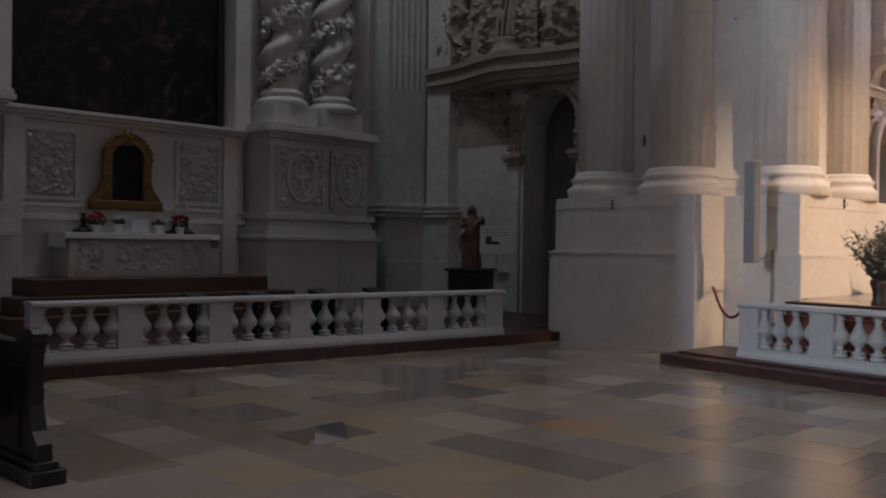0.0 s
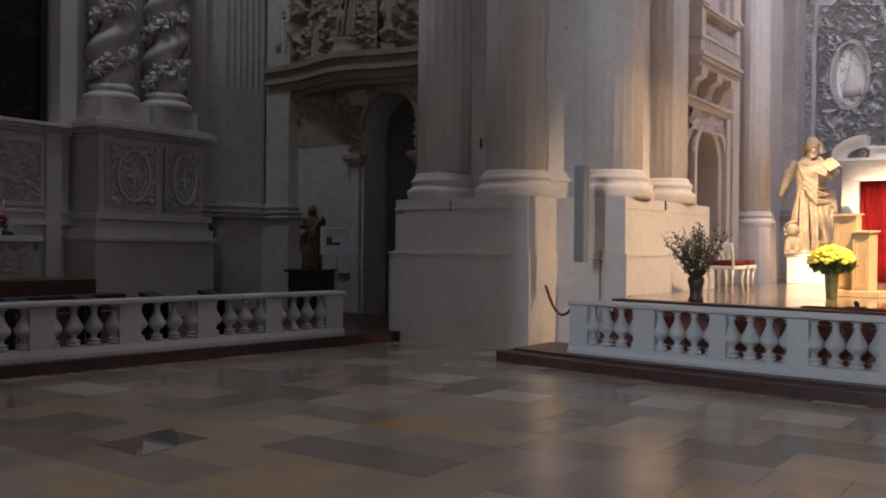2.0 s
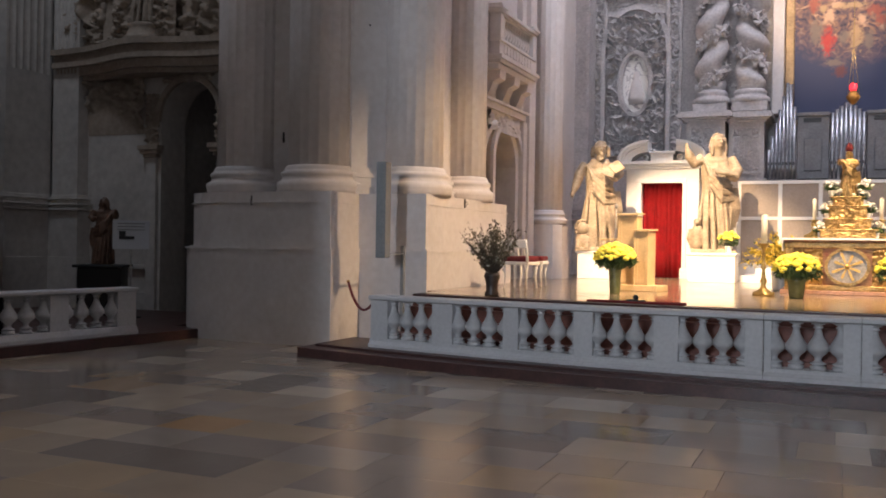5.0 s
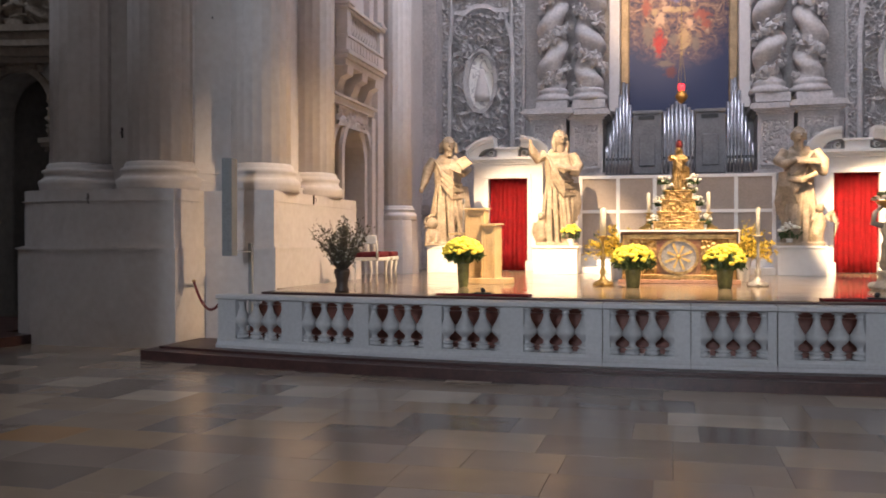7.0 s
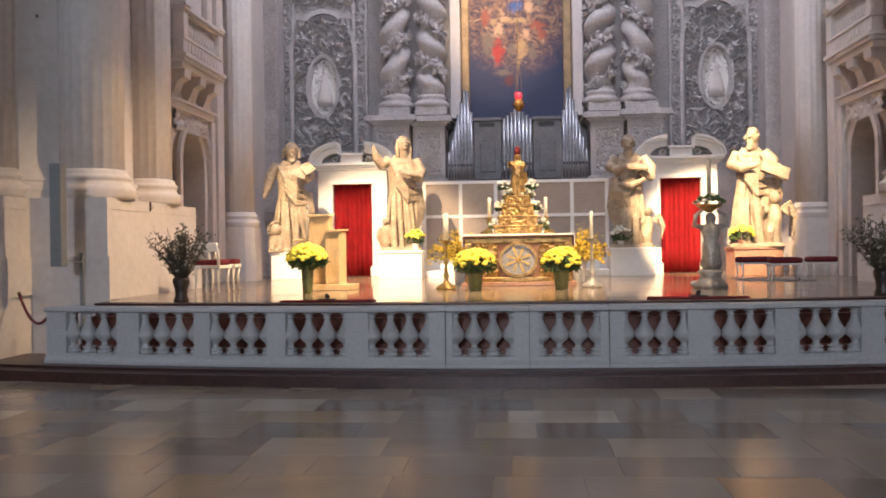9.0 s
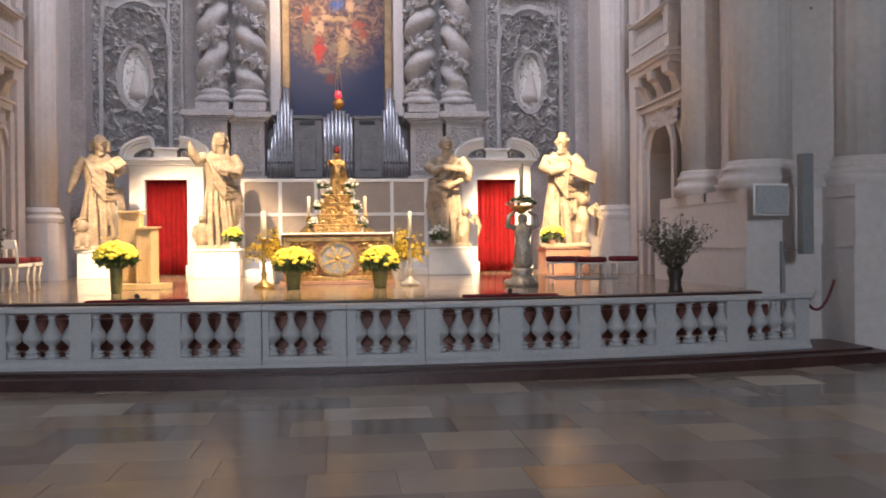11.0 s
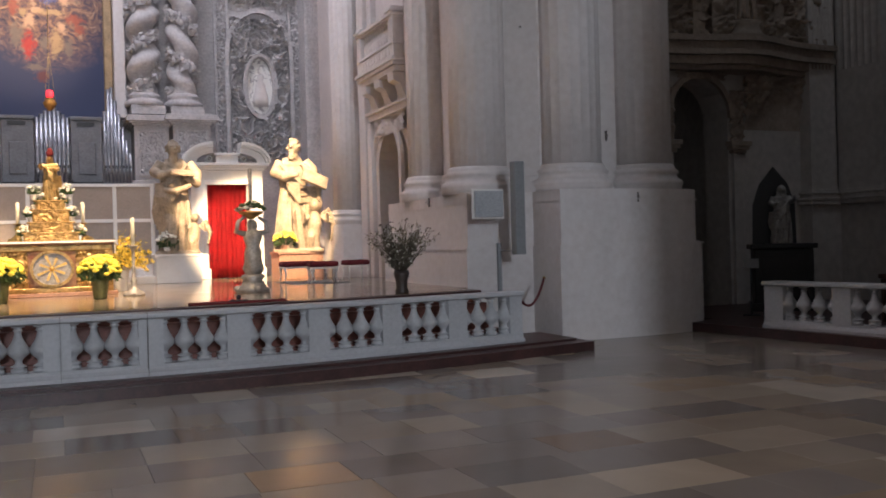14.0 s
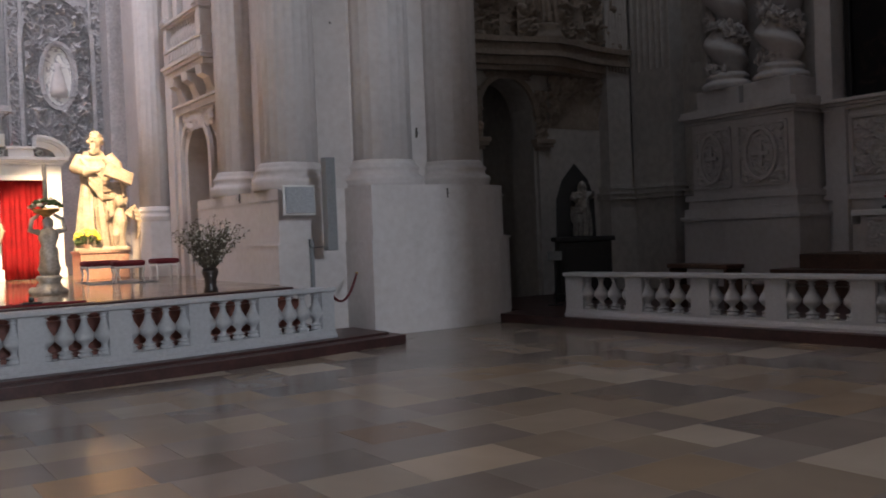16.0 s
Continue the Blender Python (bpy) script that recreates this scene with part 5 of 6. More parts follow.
def altar():
    p = thing("altar", "gilded altar with sunburst medallion front and white cloth", "altar", (-0.04, 16.72, CHOIR_Z))
    part("base_step", bm_box(-1.05, 1.05, -0.06, 1.0, 0, 0.07, 0.01), ROSE, p)
    part("body", bm_box(-0.97, 0.97, 0.02, 0.9, 0.07, 0.88, 0.015), RED_GOLD, p)
    bm = bmesh.new()
    for s in (-1, 1):
        box(bm, s * .91 - .07, s * .91 + .07, -0.03, 0.03, 0.16, 0.78, 0.015)
    box(bm, -.98, .98, -0.033, 0.03, 0.07, 0.16, 0.015)
    box(bm, -.98, .98, -0.033, 0.03, 0.78, 0.878, 0.015)
    part("front_frame", bm, GOLD, p, "gilded carved frame")
    for s in (-1, 1):
        bm = bmesh.new()
        leafy(bm, 0.44, 0.6, 30, 36, 0.06, 7.5, 4 + s)
        part("carved_scroll", bm, GOLD, p, "gilded scrollwork", at=pose(s * .60, 0.015, 0.17))
    bm = bmesh.new()
    ring(bm, 0, 0.475, 0.30, 0.27, 0.05, -0.05, 0.02)
    m_ = part("medallion", bm, GOLD, p, "gilded oval medallion")
    bm = bmesh.new()
    prism(bm, [(.31 * math.cos(2 * math.pi * i / 32), .475 + .28 * math.sin(2 * math.pi * i / 32)) for i in range(32)], "y", -0.005, 0.018)
    part("medallion_ground", bm, SILVER, m_)
    bm = bmesh.new()
    for i in range(8):
        a = 2 * math.pi * (i + .5) / 8 if i % 2 else 2 * math.pi * i / 8 + .39
        r = (0.24, 0.20)[i % 2]
        c, s = math.cos(a), math.sin(a)
        prism(bm, [(.03 * c - .012 * s, .475 + .03 * s + .012 * c), (r * c - .024 * s, .475 + r * s + .024 * c), ((r + .02) * c, .475 + (r + .02) * s), (r * c + .024 * s, .475 + r * s - .024 * c), (.03 * c + .012 * s, .475 + .03 * s - .012 * c)], "y", -0.035 - .0006 * i, -0.004)
    ball(bm, (0, -.025, .475), .042, 1, 2)
    part("sunburst", bm, BRIGHT_GOLD, m_, "bright gilded rays")
    part("tabletop", bm_box(-1.0, 1.0, -0.08, 0.95, 0.88, 0.935, 0.012), RED_GOLD, p)
    bm = bmesh.new()
    box(bm, -1.02, 1.02, -0.10, 0.97, 0.936, 0.95, 0.004)
    box(bm, -1.02, 1.02, -0.105, -0.09, 0.915, 0.94, 0.004)
    for s in (-1, 1):
        box(bm, s * 1.015 - .008, s * 1.015 + .008, -0.10, 0.97, 0.72, 0.94, 0.004)
    part("altar_cloth", bm, LINEN, p, "white linen altar cloth")
    return p


altar()


def tabernacle():
    p = thing("tabernacle", "stepped gilded tabernacle with carved tiers on the altar", "tabernacle", (-0.04, 17.2, CHOIR_Z + 0.95))
    for w, z0, z1 in ((.44, 0, .16), (.36, .16, .34), (.30, .34, .56), (.24, .56, .72)):
        bm = bmesh.new()
        box(bm, -w, w, -.26 * w / .44 - .05, .25, z0, z1 - .03, 0.02)
        box(bm, -w - .03, w + .03, -.26 * w / .44 - .08, .27, z1 - .03, z1, 0.01)
        st = part("tier", bm, GOLD, p)
        bm = bmesh.new()
        leafy(bm, w * 1.8, (z1 - z0) * .8, 36, 12, 0.035, 14, w * 30)
        part("ornament", bm, GOLD, st, at=pose(0, -.26 * w / .44 - .05, z0 + .01))
    return p


tabernacle()
small_figure("gilded_figure", "small gilded standing figure on the tabernacle", (-0.04, 17.15, CHOIR_Z + 0.95 + .72), 0, .78, 23, GOLD, "figure", 1, .009, 1.2)
bm = bmesh.new()
lathe(bm, [(.05, 0), (.065, .06), (.05, .08), (.055, .09), (.03, .13), (.01, .15)], 14)
tagged(part("crown", bm, RED_CLOTH, at=pose(-0.04 + .01, 17.14, CHOIR_Z + .95 + .72 + .77)), "small red crown on the gilded figure", "crown")


def bouquet(name, label, at, rx, rz, n, petal, seed, blooms=(0.04, 0.06), vase=None, vh=0.3, vr=0.1, group="", leaves=0.6):
    """Cut flowers: a vase or pot, leaves below, many small blooms in a dome."""
    rng = random.Random(seed)
    p = thing(name, label, "flowers", at, 0, group)
    bm = bmesh.new()
    lathe(bm, [(vr * .75, 0), (vr * .8, .02), (vr * .9, vh * .4), (vr, vh * .8), (vr * 1.15, vh), (vr * 1.0, vh), (vr * .8, vh * .7), (0.0, vh * .65)], 20)
    part("vase", bm, vase or GREEN_GLASS, p)
    bm = bmesh.new()
    for i in range(int(n * leaves)):
        a, q = rng.random() * 6.28, rng.random() ** .5
        c = Vector((rx * q * math.cos(a), rx * q * math.sin(a), vh + rz * (.05 + .5 * rng.random())))
        s = rx * .34
        m_ = Matrix.Translation(c) @ Euler((rng.random() * 3, rng.random() * 3, a)).to_matrix().to_4x4()
        vs = [bm.verts.new(m_ @ Vector(v)) for v in ((-s, 0, 0), (0, s * .3, .02), (s, 0, 0), (0, -s * .3, .02))]
        bm.faces.new(vs)
        tube(bm, [(c.x * .2, c.y * .2, vh * .8), c], [.006, .004], 4)
    tagged(part("foliage", bm, LEAF, p, "green leaves and stems"), kind="stuff")
    bm = bmesh.new()
    for i in range(n):
        a, q = rng.random() * 6.28, rng.random() ** .5
        c = (rx * q * math.cos(a), rx * q * math.sin(a), vh + rz * (.25 + .75 * math.sqrt(max(0, 1 - q * q))) + rng.gauss(0, .015))
        ball(bm, c, blooms[0] + rng.random() * (blooms[1] - blooms[0]), 0.65, 1)
    tagged(part("bloom_mass", bm, petal, p), kind="stuff")
    return p


GR = "yellow flower vases round the altar"
bouquet("flower_vase", "large bunch of yellow chrysanthemums in a glass vase", (-3.46, 14.6, CHOIR_Z), .31, .32, 260, YELLOW, 1, vh=.45, vr=.10, group=GR)
bouquet("flower_vase", "large bunch of yellow chrysanthemums in a green vase", (-0.76, 15.0, CHOIR_Z), .32, .34, 260, YELLOW, 2, vh=.32, vr=.13, group=GR)
bouquet("flower_vase", "large bunch of yellow chrysanthemums in a green vase", (0.66, 15.15, CHOIR_Z), .31, .34, 260, YELLOW, 3, vh=.32, vr=.13, group=GR)
def forsythia(at, seed):
    rng = random.Random(seed)
    p = thing("forsythia_pot", "bushy amber blossom spray in a pale pot", "flowers", at, 0, "amber sprays behind the altar")
    bm = bmesh.new()
    lathe(bm, [(.10, 0), (.11, .02), (.13, .25), (.15, .45), (.16, .5), (.13, .5), (.1, .4), (0, .38)], 20)
    part("pot", bm, WHITE, p)
    tw, fl, lf = bmesh.new(), bmesh.new(), bmesh.new()
    for i in range(95):
        a, tilt = rng.random() * 6.28, .15 + rng.random() ** .8 * 1.05
        L = .45 + rng.random() * .35
        d = Vector((math.sin(tilt) * math.cos(a), math.sin(tilt) * math.sin(a), math.cos(tilt)))
        pts = [Vector((.05 * math.cos(a), .05 * math.sin(a), .44)) + d * L * k / 4 + Vector((rng.gauss(0, .015), rng.gauss(0, .015), -.02 * k * k * math.sin(tilt))) for k in range(5)]
        tube(tw, pts, [.005, .005, .004, .003, .002], 4)
        for k in range(34):
            q = .6 + rng.random() * 3.39
            j = int(q)
            c = pts[j].lerp(pts[j + 1], q - j) + Vector((rng.gauss(0, .022), rng.gauss(0, .022), rng.gauss(0, .022)))
            r = .016 + rng.random() * .022
            m_ = Matrix.Translation(c) @ Euler((rng.random() * 6, rng.random() * 6, rng.random() * 6)).to_matrix().to_4x4()
            tgt = lf if rng.random() < .12 else fl
            for spin in (0, 1.57):
                e = Matrix.Rotation(spin, 4, "Z")
                tgt.faces.new([tgt.verts.new(m_ @ e @ Vector(v)) for v in ((-r, 0, .004), (0, r * .45, 0), (r, 0, .004), (0, -r * .45, 0))])
    tagged(part("stem", tw, TWIG, p), kind="stuff")
    tagged(part("leaf", lf, LEAF, p), kind="stuff")
    tagged(part("blossom", fl, AMBER, p), kind="stuff")


forsythia((-1.18, 18.0, CHOIR_Z), 11)
forsythia((1.14, 18.0, CHOIR_Z), 12)
MG = "mixed bouquets at the statues"
bouquet("mixed_bouquet", "small yellow and white bouquet in a white pot", (-2.42, 21.28, CHOIR_Z + PH), .22, .30, 46, YELLOW, 21, (.035, .06), WHITE, .16, .08, MG, 1.2)
bouquet("mixed_bouquet", "small white bouquet in a white pot", (2.36, 21.42, CHOIR_Z + PH), .24, .32, 50, PETAL, 22, (.035, .06), WHITE, .16, .08, MG, 1.2)
bouquet("mixed_bouquet", "small yellow and white bouquet in a pot", (4.95, 20.9, CHOIR_Z + PH - .02), .26, .32, 54, YELLOW, 23, (.035, .065), ROSE, .16, .09, MG, 1.2)
AT = CHOIR_Z + 0.95
AG = "white posies on the altar"
for i, (x, z) in enumerate(((-.46, 0), (.40, 0), (-.36, .33), (.29, .33), (-.30, .72), (.22, .72), (-.21, .56), (.16, .56))):
    bouquet("white_posy", "small posy of white roses with dark leaves", (x, 17.0 if i < 2 else 17.08, AT + (0 if i < 2 else z + .0)), .12, .17, 15, PETAL, 31 + i, (.025, .04), WHITE, .10, .05, AG, 4.0)


def candlestick(at, h, candle, label, group, cr=0.045, mat_=BRASS):
    p = thing("candlestick", label, "candlestick", at, 0, group)
    bm = bmesh.new()
    lathe(bm, [(.17, .0), (.17, .03), (.10, .08), (.05, .12), (.035, .18), (.06, .24), (.035, .28), (.025, h * .5), (.05, h * .55), (.025, h * .6), (.025, h * .88), (.05, h * .94), (.085, h * .98), (.085, h)], 18)
    for i in range(3):
        a = 2 * math.pi * i / 3 + .5
        ball(bm, (.15 * math.cos(a), .15 * math.sin(a), .035), .045, .8, 1)
    part("stem", bm, mat_, p)
    bm = bmesh.new()
    lathe(bm, [(cr, 0), (cr, candle - .01), (cr * .8, candle), (0.004, candle), (0.003, candle + .02)], 14)
    part("candle", bm, WAX, p, "cream wax candle", at=pose(0, 0, h))
    return p


candlestick((-1.28, 15.6, CHOIR_Z), .84, .46, "tall turned gilt candlestick with thick candle", "standing candlesticks", .05)
candlestick((1.22, 15.9, CHOIR_Z), .84, .46, "tall dark turned candlestick with thick candle", "standing candlesticks", .03, SILVER)
for x in (-.57, .48):
    candlestick((x, 17.15, AT), .32, .36, "small gilt candlestick with white candle on the altar", "altar candlesticks", .032)


def lectern():
    p = thing("lectern", "light wooden lectern with sloped desk and tall back board", "lectern", (-3.44, 15.95, CHOIR_Z), -8)
    part("foot", bm_box(-.30, .52, -.3, .3, 0, .10, 0.01), OAK, p)
    for x0, x1, y0, y1, top in ((-.30, .06, -.02, .24, 1.30), (.06, .32, -.20, .20, 1.02)):
        part("side_panel", bm_box(x0, x0 + .03, y0, y1, .10, top, .006), OAK, p)
        part("side_panel", bm_box(x1 - .03, x1, y0, y1, .10, top, .006), OAK, p)
        fp = part("front_panel", bm_box(x0 + .03, x1 - .03, y0 + .02, y0 + .05, .10, top, .004), OAK, p)
        bm = bmesh.new()
        for a, b in ((x0 + .035, x0 + .075), (x1 - .075, x1 - .035)):
            box(bm, a, b, y0 + .004, y0 + .02, .14, top - .04, .003)
        for a, b in ((.14, .20), (top - .10, top - .04)):
            box(bm, x0 + .075, x1 - .075, y0 + .004, y0 + .02, a, b, .003)
        part("panel_frame", bm, OAK, fp)
        part("back_panel", bm_box(x0 + .03, x1 - .03, y1 - .04, y1 - .01, .10, top, .004), OAK, p)
        bm = bmesh.new()
        prism(bm, [(y0 - .05, top), (y1 + .04, top + .02), (y1 + .04, top + .05), (y0 - .05, top + .03)], "x", x0 - .03, x1 + .03)
        part("desk" if top < 1.2 else "top_board", bm, OAK, p)
    part("shelf", bm_box(-.62, -.30, -.02, .20, .86, .90, .006), OAK, p)
    bm = bmesh.new()
    tube(bm, [(-.34, -.06, .62), (-.30, -.10, 1.05), (-.28, -.13, 1.42)], [.012, .012, .012], 8)
    ball(bm, (-.28, -.13, 1.46), .03, 1.6, 2)
    part("microphone", bm, SILVER, p, "thin grey microphone on a stalk")


lectern()


def stool(at, turn, label="cream stool with dark red padded seat", w=.62, d=.42):
    p = thing("stool", label, "stool", at, turn, "padded stools in the choir")
    for a in (-1, 1):
        for b in (-1, 1):
            bm = bmesh.new()
            tube(bm, [(a * (w / 2 - .02), b * (d / 2 - .02), 0), (a * (w / 2 - .05), b * (d / 2 - .05), .14), (a * (w / 2 - .03), b * (d / 2 - .03), .29)], [.014, .018, .03], 8)
            part("leg", bm, WHITE, p)
    part("seat_frame", bm_box(-w / 2, w / 2, -d / 2, d / 2, .28, .32, 0.012), WHITE, p)
    bm = bmesh.new()
    box(bm, -w / 2 - .01, w / 2 + .01, -d / 2 - .01, d / 2 + .01, .32, .43, 0.05)
    part("cushion", bm, RED_CLOTH, p, "dark red velvet cushion")
    return p


stool((4.74, 18.9, CHOIR_Z + .012), 4, w=.70)
stool((4.98, 17.75, CHOIR_Z + .012), -5, w=.58)
stool((6.09, 19.1, CHOIR_Z), 8, w=.52)


tagged(part('floor_mat', bm_box(4.3, 5.5, 17.5, 19.2, CHOIR_Z + .001, CHOIR_Z + .012), SPEAKER), 'thin grey mat under the padded stools', 'mat')


def chair(at, turn):
    p = thing("chair", "white carved chair with red seat and low back", "chair", at, turn, "white chairs by the pier")
    for a in (-1, 1):
        for b in (-1, 1):
            bm = bmesh.new()
            tube(bm, [(a * .22, b * .2, 0), (a * .20, b * .18, .22), (a * .22, b * .2, .43)], [.016, .018, .03], 8)
            part("leg", bm, WHITE, p)
    part("seat_frame", bm_box(-.26, .26, -.24, .24, .41, .47, 0.012), WHITE, p)
    part("cushion", bm_box(-.25, .25, -.23, .23, .47, .56, 0.03), RED_CLOTH, p, "red padded seat")
    bm = bmesh.new()
    for a in (-1, 1):
        tube(bm, [(a * .24, .22, .45), (a * .24, .25, .7), (a * .22, .27, .84)], [.025, .022, .02], 8)
    box(bm, -.24, .24, .23, .27, .70, .85, 0.015)
    part("backrest", bm, WHITE, p)
    return p


chair((-5.30, 15.35, CHOIR_Z), 172)
chair((-5.40, 16.4, CHOIR_Z), 95)


def angel_stand():
    ob = bmesh.new()
    lathe(ob, [(.27, 0), (.27, .06), (.20, .12), (.16, .2), (.2, .26), (.17, .3)], 16, wave=lambda a, z: 1 + .08 * math.cos(3 * a))
    for i in range(3):
        a = 2 * math.pi * i / 3 + .5
        ball(ob, (.24 * math.cos(a), .24 * math.sin(a), .06), .08, .8, 2)
    lathe(ob, [(.12, .3), (.16, .4), (.13, .55), (.145, .68), (.12, .78), (.15, .9), (.14, 1.0), (.06, 1.05), (.075, 1.1), (.07, 1.18), (.03, 1.22)], 20, (0.02, 0, 0), lambda a, z: 1 + .12 * math.sin(4 * a + 8 * z))
    for s in (-1, 1):
        tube(ob, [(s * .12, 0, .98), (s * .27, -.03, 1.02), (s * .24, -.04, 1.18), (s * .12, 0, 1.26)], [.05, .045, .035, .025], 10)
    st = part("candle_bearer", ob, SILVER, at=pose(3.05, 15.1, CHOIR_Z, 0, 0, 10))
    tagged(st, "grey silvered carved figure holding a flower bowl", "statue")
    p = thing("flower_bowl", "gilt bowl with white flowers and tall candle", "flowers", (3.05, 15.1, CHOIR_Z + 1.225))
    bm = bmesh.new()
    lathe(bm, [(.05, 0), (.08, .03), (.19, .09), (.21, .13), (.18, .12), (0, .08)], 20)
    part("bowl", bm, GOLD, p)
    rng = random.Random(4)
    bm, bl = bmesh.new(), bmesh.new()
    for i in range(60):
        a, q = rng.random() * 6.28, rng.random() ** .5
        ball(bm if i % 3 else bl, (.25 * q * math.cos(a), .25 * q * math.sin(a), .14 + .12 * (1 - q * q) + rng.random() * .03), .03 + rng.random() * .02, .7, 1)
    part("foliage", bm, LEAF, p)
    part("bloom_mass", bl, PETAL, p, "white blooms")
    bm = bmesh.new()
    lathe(bm, [(.035, .2), (.035, .84), (.004, .85), (.003, .87)], 14)
    part("candle", bm, SILVER, p, "tall grey candle")


angel_stand()


def twig_plant(at, seed, h=1.0):
    rng = random.Random(seed)
    p = thing("branch_vase", "tall dark vase with dry flowering branches", "plant", at, 0, "branch arrangements by the piers")
    bm = bmesh.new()
    lathe(bm, [(.10, 0), (.11, .02), (.085, .08), (.09, .18), (.12, .28), (.11, .34), (.08, .33), (0, .30)], 18)
    part("vase", bm, VASE, p)
    bm, lf, fl = bmesh.new(), bmesh.new(), bmesh.new()
    for i in range(84):
        a, tilt = rng.random() * 6.28, rng.random() ** .7 * 0.78
        L = h * (.62 + .42 * rng.random())
        d = Vector((math.sin(tilt) * math.cos(a), math.sin(tilt) * math.sin(a), math.cos(tilt)))
        pts = [Vector((.04 * math.cos(a), .04 * math.sin(a), .30))]
        for k in range(1, 5):
            pts.append(pts[0] + d * L * .78 * k / 4 + Vector((rng.gauss(0, .02), rng.gauss(0, .02), .03 * k * (1 - k / 5))))
        tube(bm, pts, [.008, .007, .006, .004, .003], 4)
        for k in range(17):
            q = rng.random() ** .6 * 3.99
            j = int(q)
            c = pts[j].lerp(pts[j + 1], q - j) if j >= 1 else pts[1]
            c = c + Vector((rng.gauss(0, .035), rng.gauss(0, .035), rng.gauss(0, .03)))
            s = .013 + rng.random() * .022
            m_ = Matrix.Translation(c) @ Euler((rng.random() * 6, rng.random() * 6, rng.random() * 6)).to_matrix().to_4x4()
            tgt = fl if rng.random() < .13 else lf
            vs = [tgt.verts.new(m_ @ Vector(v)) for v in ((-s, 0, 0), (0, s * .5, .006), (s, 0, 0), (0, -s * .5, .006))]
            tgt.faces.new(vs)
    tagged(part("branchwork", bm, TWIG, p), kind="stuff")
    tagged(part("foliage", lf, DULL_LEAF, p), kind="stuff")
    tagged(part("blossom_mass", fl, PETAL, p, "small pale blossoms"), kind="stuff")


twig_plant((-4.86, 12.72, CHOIR_Z), 5)
twig_plant((4.84, 12.75, CHOIR_Z), 9)

for x0, x1 in ((-3.3, -2.0), (1.65, 2.95)):
    bm = bmesh.new()
    xa, n = x0, 10
    pts = [(x0 + (x1 - x0) * i / n, bow(x0 + (x1 - x0) * i / n, 11.97, 0.021)) for i in range(n + 1)]
    prism(bm, pts + [(x1, 12.36), (x0, 12.36)], "z", CHOIR_Z + .001, CHOIR_Z + .022)
    tagged(part("carpet_strip", bm, CARPET), "dark red carpet strip at the choir edge", "carpet", "carpet strips")
    xm = (x0 + x1) / 2
    p = thing("floor_spotlight", "small dark floor spotlight on a bracket", "spotlight", (xm, 12.25, CHOIR_Z + .022), 0, "floor spotlights")
    part("foot", bm_box(-.12, .12, -.05, .05, 0, .02, .004), BLACK, p)
    bm = bmesh.new()
    lathe(bm, [(.03, -.06), (.05, -.05), (.05, .05), (.03, .06)], 12)
    part("head", bm, BLACK, p, at=pose(0, 0, .05, 70, 0, 0) @ Matrix.Scale(.62, 4))

# hanging sanctuary lamp
p = thing("sanctuary_lamp", "hanging gilt sanctuary lamp with red glass", "lamp", (0.0, 16.2, 3.98))
bm = bmesh.new()
lathe(bm, [(.0, 0), (.03, .01), (.08, .07), (.11, .13), (.08, .17), (.055, .21), (.06, .22)], 18)
part("bowl", bm, DIM_GOLD, p)
bm = bmesh.new()
lathe(bm, [(.04, .22), (.052, .25), (.05, .33), (.035, .34)], 14)
part("red_glass", bm, LAMP_RED, p)
bm = bmesh.new()
for k in range(3):
    a = 2.1 * k + .4
    tube(bm, [(.10 * math.cos(a), .10 * math.sin(a), .13), (.01 * math.cos(a), .01 * math.sin(a), .9)], [.003, .003], 5)
tube(bm, [(0, 0, .9), (0, 0, 11.03)], [.004, .004], 5)
part("chain", bm, BRASS, p)


# speakers, cables and the rope at the piers
def column_speaker(sgn):
    p = thing("column_speaker", "slim grey column loudspeaker on the pier", "loudspeaker", (-6.62 if sgn < 0 else 6.78, 12.62, 0), 0, "column loudspeakers")
    part("housing", bm_box(-.085, .085, -.09, .09, 1.41, 2.88, 0.012), SPEAKER, p)
    part("wall_bracket", bm_box(-.02, .02, .09, .75, 1.46, 1.475), SPEAKER, p)
    part("cable_duct", bm_box(-.03, .03, .675, .74, .17, 1.6, .004), SPEAKER, p)
    q = thing("barrier_rope", "dark red rope hanging from rail end to pier", "rope", (0, 0, 0), 0, "barrier ropes")
    bm = bmesh.new()
    pts = []
    for i in range(13):
        t = i / 12
        pts.append((sgn * (6.26 + .98 * t), 11.66 + 1.0 * t, .80 + .22 * t - .26 * 4 * t * (1 - t)))
    tube(bm, pts, [.02] * 13, 8)
    part("cord", bm, ROPE, q)
    bm = bmesh.new()
    ball(bm, pts[0], .03, 1, 1)
    ball(bm, pts[-1], .03, 1, 1)
    part("hook", bm, BRASS, q)


column_speaker(-1)
column_speaker(1)
p = thing("wall_panel", "square grey notice panel on the pier", "panel", (6.49, 13.1, 0))
part("board", bm_box(-.30, .20, -.16, -.11, 2.02, 2.44, .01), PANEL_GREY, p)
part("rim", bm_box(-.33, .23, -.11, -.08, 1.99, 2.47, .006), WHITE, p)
part("bracket", bm_box(-.1, .0, -.08, .3, 2.1, 2.2), BLACK, p)


# ---- transepts: side altars, galleries, wooden figures, pew ----
YC = 7.95


